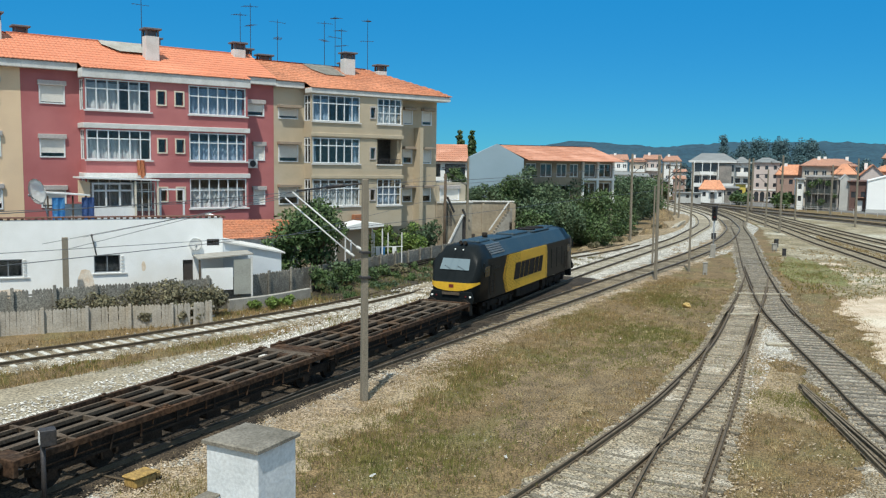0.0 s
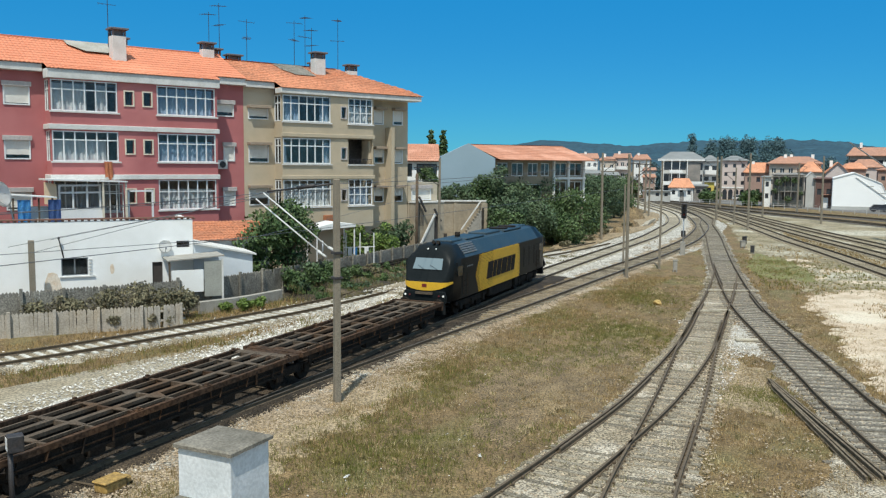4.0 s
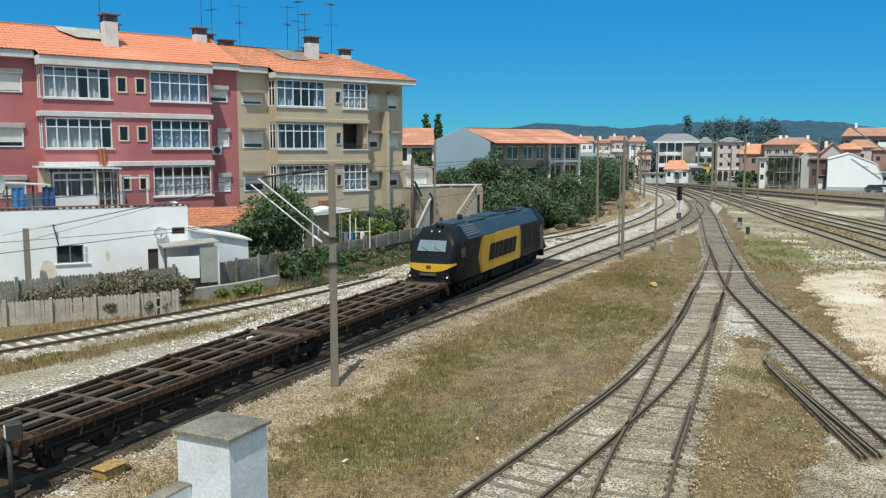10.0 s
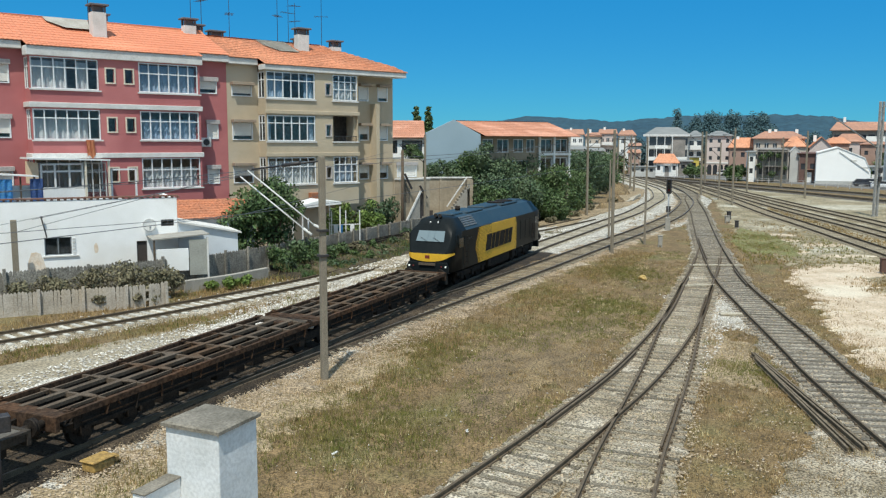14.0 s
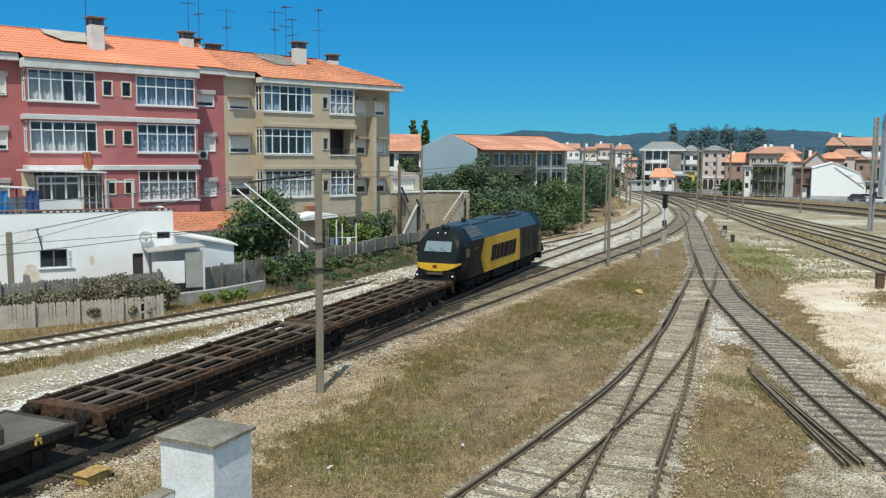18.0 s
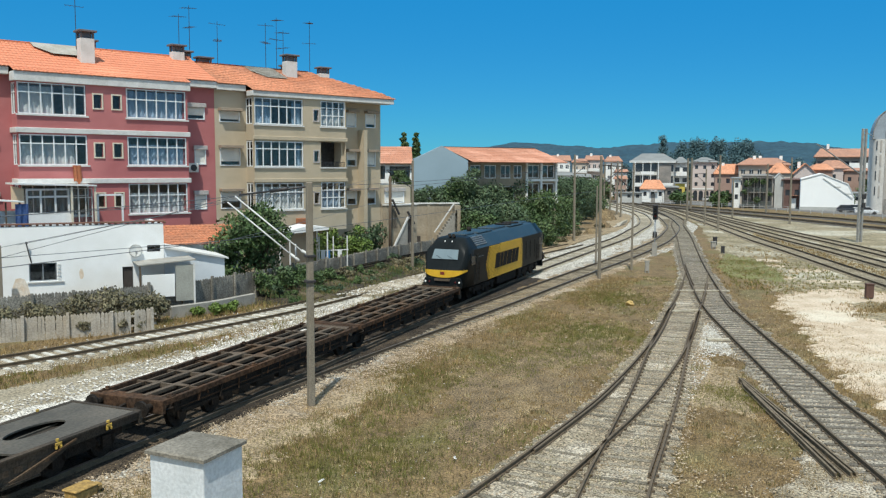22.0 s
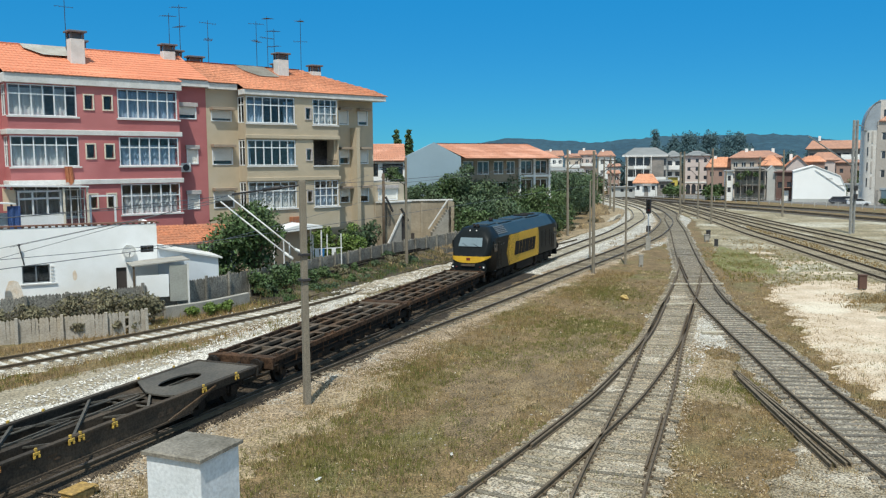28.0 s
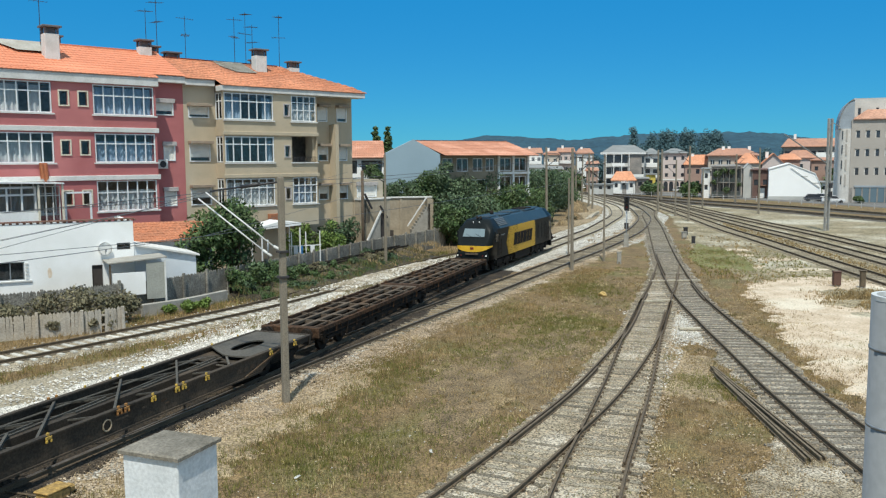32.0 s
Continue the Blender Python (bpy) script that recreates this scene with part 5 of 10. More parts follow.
        for gx in (13.3, 14.5, 15.7):
            bm = bmesh.new()
            box(bm, -half + gx, -half + gx + 1.1, sy * 1.425 - 0.015, sy * 1.425 + 0.015, 1.5, 2.85)
            for k in range(9):
                box(bm, -half + gx + 0.06, -half + gx + 1.04, sy * 1.44 - 0.012, sy * 1.44 + 0.012, 1.58 + k * 0.135, 1.64 + k * 0.135)
            part("side_grille", tidy(bm), M_LOCO, ob)
        # slanted roof louvres
        for k in range(5):
            bm = bmesh.new()
            y0, z0 = 1.31 - k * 0.09, 3.46 + k * 0.115
            box(bm, -half + 2.2, -half + 4.3, sy * y0 - 0.03, sy * y0 + 0.03, z0 - 0.02, z0 + 0.05)
            part("roof_louvre", tidy(bm), M_STEEL, ob)
    # things on the roof
    for x0, x1, h, y in ((-7.3, -5.6, 0.12, 0.62), (-5.2, -2.2, 0.10, 0.75), (-1.6, 1.2, 0.16, 0.6), (1.7, 5.3, 0.12, 0.78), (5.6, 7.2, 0.14, 0.5)):
        box_part("roof_hatch", x0, x1, -y, y, 4.04, 4.05 + h, M_LOCOROOF, ob, bevel=0.05)
    for x, y in ((2.6, 0), (4.4, 0)):
        bm = bmesh.new()
        tube(bm, (x, y, 4.18), (x, y, 4.26), 0.62, n=20)
        part("roof_fan", bm, M_UNDER, ob)
    bm = bmesh.new()
    tube(bm, (-4.4, 0.2, 4.1), (-4.4, 0.2, 4.42), 0.16, n=12)
    part("exhaust", bm, M_UNDER, ob)
    bm = bmesh.new()
    for y in (-0.22, 0.05):
        tube(bm, (-half + 1.3, y, 4.02), (-half + 1.0, y, 4.14), 0.05, 0.11, 10)
    part("horn", bm, M_UNDER, ob)
    # tank, boxes and bogies
    box_part("fuel_tank", -2.0, 2.0, -1.25, 1.25, 0.28, 1.0, M_UNDER, ob, bevel=0.12)
    for sy in (-1, 1):
        for x in (-2.9, 2.2):
            box_part("equipment_box", x, x + 0.7, sy * 1.15 - 0.2, sy * 1.15 + 0.2, 0.45, 1.0, M_UNDER, ob, bevel=0.03)
    for xc in (-5.5, 5.5):
        bogie(ob, xc, (-1.85, 0.0, 1.85), 0.53, 0.72, M_UNDER)
    return ob


M_PANE_DARK = glass("dark_cab_glass", (0.02, 0.025, 0.03), 0.08)


def flat_wagon():
    """Articulated skeletal container wagon: two rusty ladder frames on three bogies."""
    ob = thing("container_flat_wagon", Matrix(), "rusty skeletal container flat wagon with empty ladder deck", "railway wagon", "goods wagons")
    L, w = 13.15, 1.42
    for x0 in (-L - 0.18, 0.18):
        x1 = x0 + L
        for sy in (-1, 1):
            bm = bmesh.new()
            y = sy * (w - 0.09)
            box(bm, x0, x1, y - 0.07, y + 0.07, 1.03, 1.20)
            sill = part("side_sill", tidy(bm), M_RUST, ob)
            # web below the flange: its shade is put in as a black material
            bm = bmesh.new()
            box(bm, x0 + 0.6, x1 - 0.6, y - sy * 0.09 - 0.02, y - sy * 0.09 + 0.02, 0.66, 1.03)
            box(bm, x0 + 0.9, x1 - 0.9, y - sy * 0.07 - 0.05, y - sy * 0.07 + 0.05, 0.58, 0.66)
            part("sill_web", tidy(bm), M_UNDER, sill, "lower web coloured black for the shade under the flange")
        for sy in (-1, 1):
            # hooks, pipes and brackets hung along the sill
            y = sy * (w - 0.06)
            for k in range(17):
                xx = x0 + 1.0 + k * (L - 2.0) / 16 + rng.uniform(-0.25, 0.25)
                dz = rng.uniform(0.12, 0.42)
                bm = bmesh.new()
                beam(bm, (xx, y, 1.02), (xx + rng.uniform(-0.12, 0.12), y, 1.02 - dz), rng.uniform(0.03, 0.09), 0.03)
                part("bracket", tidy(bm), M_RUST if k % 3 else M_UNDER, ob)
            bm = bmesh.new()
            tube(bm, (x0 + 0.8, y - sy * 0.04, 0.78), (x1 - 0.8, y - sy * 0.04, 0.80), 0.022, n=6)
            part("air_pipe", bm, M_RUST, ob)
        for y in (-0.9, 0.9):
            box_part("deck_bar", x0 + 0.3, x1 - 0.3, y - 0.035, y + 0.035, 1.09, 1.178, M_RUSTGREY, ob)
        for y in (-0.34, 0.34):
            bm = bmesh.new()
            box(bm, x0 + 0.3, x1 - 0.3, y - 0.095, y + 0.095, 1.08, 1.19)
            sill = part("centre_sill", tidy(bm), M_RUSTGREY, ob)
            box_part("sill_web", x0 + 0.3, x1 - 0.3, y - 0.03, y + 0.03, 0.72, 1.08, M_UNDER, sill, "black web below the deck member")
        for k in range(9):
            xx = x0 + 0.25 + k * (L - 0.5) / 8
            ww = 0.22 if k in (0, 8) else 0.05
            bm = bmesh.new()
            box(bm, xx - ww, xx + ww, -w + 0.18, w - 0.18, 1.03, 1.172)
            part("cross_beam", tidy(bm), M_RUSTGREY if k % 3 else M_RUST, ob)
            if k not in (0, 8):
                # plated gussets where the deck bars meet
                g = 0.15 + 0.16 * (k % 4 == 0)
                for sy in (-1, 1):
                    bm = bmesh.new()
                    prism(bm, [(-g, sy * 0.36), (g, sy * 0.36), (0.07, sy * 0.85), (-0.07, sy * 0.85)], 1.158, 1.186, m=Matrix(((1, 0, 0, xx), (0, 0, 1, 0), (0, 1, 0, 0), (0, 0, 0, 1))))
                    part("gusset", tidy(bm), M_RUSTGREY, ob)
        for k in (0, 3, 5, 8):
            for sy in (-1, 1):
                xx = x0 + 0.45 + k * (L - 0.9) / 8
                bm = bmesh.new()
                box(bm, xx - 0.12, xx + 0.12, sy * 1.25 - 0.1, sy * 1.25 + 0.1, 1.2, 1.235)
                box(bm, xx - 0.05, xx + 0.05, sy * 1.25 - 0.05, sy * 1.25 + 0.05, 1.235, 1.29)
                part("container_lock", tidy(bm), M_RUST, ob)
        for sy in (-1, 1):
            for a, b in ((x0 + 3.3, x0 + 3.9), (x0 + 4.2, x0 + 5.0), (x0 + 5.4, x0 + 6.6), (x0 + 6.9, x0 + 7.6), (x0 + 8.0, x0 + 8.5), (x0 + 9.0, x0 + 9.7)):
                box_part("brake_gear", a, b, sy * 0.95 - 0.2, sy * 0.95 + 0.2, 0.3, 0.68, M_UNDER, ob, bevel=0.03)
            bm = bmesh.new()
            tube(bm, (x0 + 3.4, sy * 0.6, 0.5), (x0 + 9.8, sy * 0.6, 0.5), 0.03, n=6)
            part("brake_rod", bm, M_UNDER, ob)
    for sgn in (-1, 1):
        xe = sgn * (L + 0.18)
        bm = bmesh.new()
        box(bm, min(xe, xe + sgn * 0.16), max(xe, xe + sgn * 0.16), -w, w, 0.78, 1.22)
        part("headstock", tidy(bm, 0.02), M_RUST, ob, "rust-red headstock")
        for sy in (-1, 1):
            bm = bmesh.new()
            tube(bm, (xe, sy * 0.97, 1.0), (xe + sgn * 0.5, sy * 0.97, 1.0), 0.11, n=10)
            tube(bm, (xe + sgn * 0.5, sy * 0.97, 1.0), (xe + sgn * 0.58, sy * 0.97, 1.0), 0.24, n=16)
            part("buffer", bm, M_UNDER, ob)
        bm = bmesh.new()
        beam(bm, (xe, 0, 0.98), (xe + sgn * 0.6, 0, 0.9), 0.1, 0.12)
        tube(bm, (xe + sgn * 0.16, 0.35, 0.9), (xe + sgn * 0.45, 0.35, 0.45), 0.03, n=6)
        part("coupling", tidy(bm), M_UNDER, ob)
    bm = bmesh.new()
    box(bm, -0.9, 0.9, -0.5, 0.5, 0.8, 1.16)
    box(bm, -0.45, 0.45, -1.25, 1.25, 0.95, 1.14)
    part("joint_platform", tidy(bm, 0.04), M_RUST, ob, "brown-red joint platform")
    for xc in (-L + 1.9, 0.0, L - 1.9):
        bogie(ob, xc, (-0.9, 0.9), 0.46, 0.62, M_UNDER, 1.0)
    return ob


def frame_wagon():
    """Dark wagon: solid plated ends, an open lattice well between fish-bellied side sills."""
    ob = thing("dark_container_wagon", Matrix(), "dark grey container wagon with open lattice well and yellow fittings", "railway wagon", "goods wagons")
    half, w = 9.7, 1.38
    for sy in (-1, 1):
        bm = bmesh.new()
        y = sy * (w - 0.08)
        prism(bm, [(-half, 1.08), (half, 1.08), (half, 0.85), (half - 2.6, 0.82), (half - 3.6, 0.42), (-half + 3.6, 0.42), (-half + 2.6, 0.82), (-half, 0.85)], y - 0.03, y + 0.03)
        box(bm, -half, half, y - 0.09, y + 0.09, 1.05, 1.11)
        box(bm, -half + 3.6, half - 3.6, y - 0.09, y + 0.09, 0.38, 0.43)
        part("side_sill", tidy(bm), M_DARKWAGON, ob)
        for x in (-8.5, -6.9, -4.3, -1.62, -1.3, -0.1, 1.05, 1.4, 2.65, 6.7, 8.5):
            bm = bmesh.new()
            box(bm, x - 0.11, x + 0.11, sy * (w + 0.01) - 0.02, sy * (w + 0.01) + 0.02, 0.99, 1.08)
            for e in (-0.075, 0.075):
                box(bm, x + e - 0.03, x + e + 0.03, sy * (w + 0.012) - 0.035, sy * (w + 0.012) + 0.035, 0.91, 0.99)
            box(bm, x - 0.04, x + 0.04, sy * (w - 0.02) - 0.035, sy * (w - 0.02) + 0.035, 1.08, 1.18)
            part("container_lock", tidy(bm, 0.012), M_RUSTLOCK if -2 < x < -1 else M_YELLOWOLD, ob, "scuffed yellow container fitting")
        bm = bmesh.new()
        rim = [(-2.1 + 0.17 * math.cos(i * math.pi / 8), sy * (w - 0.03), 0.72 + 0.17 * math.sin(i * math.pi / 8)) for i in range(17)]
        for p, q in zip(rim[:-1], rim[1:]):
            tube(bm, p, q, 0.026, n=6)
        part("lashing_ring", bm, M_RINGPALE, ob, "worn pale lashing ring")
        for x, z, l in ((-1.75, 0.86, 0.3), (-1.4, 0.86, 0.18), (-1.7, 0.74, 0.5), (-0.6, 0.8, 0.22), (0.3, 0.78, 0.3), (0.5, 0.66, 0.2), (1.6, 0.78, 0.16)):
            box_part("plain_bar", x, x + l, sy * (w - 0.045) - 0.008, sy * (w - 0.045) + 0.008, z, z + 0.055, M_RUSTGREY, ob)
        bm = bmesh.new()
        beam(bm, (half - 4.8, sy * (w + 0.02), 0.45), (half - 2.4, sy * (w + 0.02), 1.0), 0.05)
        part("hand_rail", tidy(bm), M_RUSTGREY, ob)
        for k in range(5):
            box_part("plain_bar", half - 5.2 + k * 0.42, half - 4.95 + k * 0.42, sy * (w - 0.045) - 0.008, sy * (w - 0.045) + 0.008, 0.66, 0.82, M_RUSTGREY, ob)
    for sgn in (-1, 1):
        bm = bmesh.new()
        xa, xb = sgn * (half - 4.3), sgn * half
        x0, x1 = min(xa, xb), max(xa, xb)
        # plated deck with a long oval opening
        n = 28
        cx, cy, rx, ry = sgn * (half - 2.5), 0.0, 1.0, 0.42
        inner = []
        ring = []
        for k in range(n):
            a = 2 * math.pi * k / n
            inner.append(bm.verts.new((cx + rx * math.cos(a), cy + ry * math.sin(a), 1.10)))
            c, s_ = math.cos(a), math.sin(a)
            t = min(((x1 - cx) if c > 0 else (cx - x0)) / max(abs(c), 1e-6), (w - 0.1) / max(abs(s_), 1e-6))
            x, y = cx + t * c, cy + t * s_
            # the inner edge runs aslant between the sills
            slant = sgn * (half - 4.2) + 0.8 * y
            x = max(x, slant) if sgn > 0 else min(x, slant)
            ring.append(bm.verts.new((x, y, 1.10)))
        for k in range(n):
            bm.faces.new((inner[k], ring[k], ring[(k + 1) % n], inner[(k + 1) % n]))
        thicken(bm, 0.05)
        part("deck_plate", tidy(bm), M_DECK, ob, "worn plated deck with an oval opening")
        bm = bmesh.new()
        box(bm, min(xb, xb + sgn * 0.14), max(xb, xb + sgn * 0.14), -w, w, 0.72, 1.13)
        part("headstock", tidy(bm, 0.02), M_DARKWAGON, ob)
        # dark plate added below the oval opening to hide the bright ground
        box_part("dark_backing_plate", min(xb - sgn * 4.6, xb), max(xb - sgn * 4.6, xb), -w + 0.12, w - 0.12, 0.86, 0.9, M_DARKWAGON, ob)
        for sy in (-1, 1):
            bm = bmesh.new()
            tube(bm, (xb, sy * 0.97, 1.0), (xb + sgn * 0.5, sy * 0.97, 1.0), 0.11, n=10)
            tube(bm, (xb + sgn * 0.5, sy * 0.97, 1.0), (xb + sgn * 0.58, sy * 0.97, 1.0), 0.24, n=16)
            part("buffer", bm, M_UNDER, ob)
        bogie(ob, sgn * (half - 1.9), (-0.9, 0.9), 0.46, 0.62, M_UNDER, 1.0)
    bm = bmesh.new()
    box(bm, -half + 4.3, half - 4.3, -0.12, 0.12, 0.6, 0.9)
    part("centre_sill", tidy(bm), M_DARKWAGON, ob)
    # long slanting bars from sill to sill, thin counter-bars and rods below them
    for k in range(5):
        x = -4.4 + k * 2.93
        bm = bmesh.new()
        beam(bm, (x - 3.2 if k else x - 1.6, -w + 0.1, 1.0), (x, w - 0.1 if k else 0.0, 1.0), 0.075, 0.09)
        part("lattice_bar", tidy(bm), M_DECK, ob)
        bm = bmesh.new()
        beam(bm, (x - 2.4, w - 0.1, 0.82), (x + 0.4 if k < 4 else x - 2.4, -w + 0.1, 0.82), 0.05, 0.05)
        part("counter_bar", tidy(bm), M_DECK, ob)
        bm = bmesh.new()
        beam(bm, (x - 3.4, w - 0.1, 0.95), (x - 0.4, 0.05, 0.9), 0.045, 0.05)
        part("stay", tidy(bm), M_DECK, ob)
        bm = bmesh.new()
        beam(bm, (x - 3.4, 0.0, 0.93), (x + 1.2, 0.35, 0.93), 0.05, 0.05)
        part("stay", tidy(bm), M_DECK, ob)
    for y, z in ((-0.75, 0.7), (0.45, 0.74), (0.85, 0.68), (1.05, 0.9)):
        bm = bmesh.new()
        tube(bm, (-5.4, y, z), (5.4, y * 0.8, z + 0.03), 0.035, n=6)
        part("long_rod", bm, M_DECK, ob)
    return ob


LOCO_HALF = 9.15
loco = locomotive()
wagon_a = flat_wagon()
wagon_b = frame_wagon()
# the front face of the locomotive along the track, second by second
FRONT = ((0, 57.75), (5.5, 57.95), (7, 58.2), (9, 58.65), (11, 59.3), (13, 59.95), (14.5, 60.45), (16.5, 61.25), (18, 62.05), (20, 63.3), (22, 64.85), (24, 66.65), (25.5, 68.15), (27.5, 70.4), (29, 72.35), (30.5, 74.3), (32, 76.5))
OFFSETS = ((loco, LOCO_HALF, 5.5), (wagon_a, -15.0, 11.2), (wagon_b, -28.3 - 0.9 - 9.8, 7.8))


def motions():
    for ob, off, gap in OFFSETS:
        walk(ob, [(t, heading_pose(s + off, gap)) for t, s in FRONT])


# ---- white house, terrace, fences and gardens beside the line ----
M_BLUEWHITE = make("bluish_white_render", (0.66, 0.70, 0.74), 0.85, 0, (0.56, 0.60, 0.63), 0.9, 0.6, 25.0, 0.05, 0.12)
M_BLUETARP = make("blue_tarpaulin", (0.08, 0.38, 0.80), 0.6, 0, (0.20, 0.50, 0.82), 2.0, 0.7, 10.0, 0.15, 0.1)
M_BLUETARP_DARK = make("dark_blue_tarpaulin", (0.09, 0.17, 0.42), 0.6, 0, (0.14, 0.24, 0.48), 2.0, 0.7, 10.0, 0.15, 0.1)
M_PLASTIC = make("white_plastic", (0.80, 0.80, 0.78), 0.4, 0, (0.70, 0.70, 0.68), 2.0, 0.5, 20, 0.04, 0)
M_ORANGECLOTH = make("orange_cloth", (0.64, 0.27, 0.14), 0.9, 0, (0.56, 0.21, 0.10), 3.0, 0.6, 20, 0.1, 0.1)
M_STAIN = make("rusty_run_off", (0.70, 0.55, 0.40), 0.9, 0, (0.78, 0.72, 0.64), 2.0, 0.9, 14.0, 0.1, 0.1)
M_DARKDOOR = make("dark_door", (0.06, 0.05, 0.045), 0.7, bump=0.05)
WH = pose(-22.39, 47.5, 0, 0, 0, 24.1)


def white_house():
    ob = thing("white_house", WH, "low white rendered house with a flat roof terrace", "house")
    holes = [(2.5, 3.92, 1.9, 2.93), (-2.65, -1.2, 1.84, 2.83), (7.43, 8.02, -0.2, 2.5), (8.85, 9.6, 3.32, 3.72)]
    bm = bmesh.new()
    holed_wall(bm, -12, 9.8, -0.4, 5.0, 0, 0.25, holes)
    part("wall", tidy(bm), M_WHITE, ob)
    box_part("side_wall", 9.55, 9.8, 0.25, 5.2, -0.4, 5.0, M_WHITE, ob)
    box_part("side_wall", -12, -11.75, 0.25, 2.0, -0.4, 5.0, M_WHITE, ob)
    bm = bmesh.new()
    vs = [bm.verts.new(p) for p in ((-11.74, 0.26, 4.3), (9.54, 0.26, 4.3), (9.54, 5.2, 4.3), (-11.74, 1.9, 4.3))]
    bm.faces.new(vs)
    bmesh.ops.solidify(bm, geom=list(bm.faces), thickness=0.2)
    part("terrace_roof", tidy(bm), M_CONCRETE, ob)
    box_part("room_back", -11.7, 9.5, 1.6, 1.7, -0.3, 4.05, M_ROOM, ob)
    bm = bmesh.new()
    x = -12.0
    while x < 9.8:
        box(bm, x, min(x + 0.34, 9.86), -0.06, 0.31, 5.10, 5.17)
        box(bm, x + 0.10, x + 0.24, 0.02, 0.22, 5.0, 5.10)
        x += 0.345
    part("coping", tidy(bm), make("brown_tile_coping", (0.24, 0.12, 0.085), 0.9, 0, (0.14, 0.09, 0.075), 2.0, 0.7, 18, 0.2, 0.1), ob, "brown tile coping over pierced blocks")
    for a, b, z0, z1 in holes[:2]:
        glazing(ob, a, b, z0, z1, 0.12, 2, (), None, w=0.06, frame=M_STEEL)
        box_part("sill", a - 0.1, b + 0.35, -0.08, 0.0, z0 - 0.09, z0 - 0.02, M_TRIM, ob)
        for k in range(5):
            box_part("wall_vent", b + 0.04, b + 0.2, -0.05, 0.0, z0 + 0.06 + k * 0.2, z0 + 0.16 + k * 0.2, M_TRIM, ob)
    for x, z, wx, hz, sd in ((2.05, 1.25, 0.45, 0.9, 1.0), (5.2, 2.2, 0.12, 0.3, 4.0), (-1.9, 0.9, 0.9, 0.25, 7.0)):
        # rusty run-off on the render
        bm = bmesh.new()
        outline = [(x + wx * math.cos(i * 0.524) * (1 + 0.35 * noise.noise(Vector((i * 1.7, sd, 0)))), z + hz * math.sin(i * 0.524) * (1 + 0.35 * noise.noise(Vector((i * 1.3, sd, 5))))) for i in range(12)]
        prism(bm, outline, -0.004, -0.001)
        part("rust_stain", tidy(bm), M_STAIN, ob, "faint orange run-off stain")
    box_part("door", 7.45, 8.0, 0.1, 0.15, -0.2, 2.48, M_DARKDOOR, ob, bevel=0.01)
    glazing(ob, 8.87, 9.58, 3.34, 3.7, 0.12, 2, (), None, w=0.04, frame=M_DARKMETAL)
    return ob


white_house()
mast = thing("wall_mast", WH @ pose(2.4, -0.12, 0), "thin metal pipe leaning from the white wall", "pipe")
bm = bmesh.new()
tube(bm, (0.24, 0.12, 2.95), (0, -0.1, 4.1), 0.035, n=8)
tube(bm, (0.0, -0.1, 4.08), (0.05, -0.1, 4.16), 0.07, n=8)
part("pipe", bm, M_DARKMETAL, mast)


def outhouses():
    ob = thing("white_outbuilding", WH, "small bluish-white outbuilding with a sloping roof", "house")
    bm = bmesh.new()
    prism(bm, [(9.82, -0.4), (13.4, -0.4), (13.4, 2.75), (9.82, 3.5)], 0.0, 3.2)
    part("wall", tidy(bm), M_BLUEWHITE, ob)
    bm = bmesh.new()
    prism(bm, [(9.82, 3.51), (13.6, 2.72), (13.6, 2.82), (9.82, 3.62)], -0.2, 3.4)
    part("roof", tidy(bm), M_TRIM, ob)
    ob = thing("tiled_shed", WH, "shed with a low orange tiled roof behind the white house", "shed")
    bm = bmesh.new()
    box(bm, 9.9, 15.5, 4.0, 7.0, -0.4, 3.3)
    part("wall", tidy(bm), M_WHITE, ob)
    roof = roof_base(ob, [(9.9, 3.7), (15.5, 3.7), (15.5, 7.1), (9.9, 7.1)], 3.3, 3.34, M_TILE_OLD)
    tiled_slope(roof, M_TILE_OLD, 9.85, 15.6, 3.6, 3.35, 7.2, 4.35, 8)
    ob = thing("porch", WH, "porch with a grey sheet roof and white side screen", "porch")
    bm = bmesh.new()
    prism(bm, [(8.0, 2.74), (11.2, 2.95), (11.2, 3.02), (8.0, 2.81)], -2.3, -0.02)
    part("sheet_roof", tidy(bm), M_CONCRETE, ob)
    for x in (8.1, 11.1):
        box_part("post", x - 0.05, x + 0.05, -2.25, -2.15, -0.3, 2.78, M_TRIM if x > 9 else M_BARK, ob)
    box_part("screen", 8.2, 10.0, -2.2, -2.14, 0.9, 2.2, M_WHITE, ob)
    box_part("screen", 10.05, 11.05, -2.2, -2.15, 0.6, 2.7, make("dusty_glass_screen", (0.36, 0.36, 0.32), 0.35, 0, (0.28, 0.28, 0.25), 2.0, 0.6, 15, 0.1, 0), ob, "dusty glass screen")


outhouses()
ob = thing("wall_dish", WH @ pose(8.17, -0.2, 3.43, 0, 0, 0), "small white satellite dish on the white wall", "satellite dish")


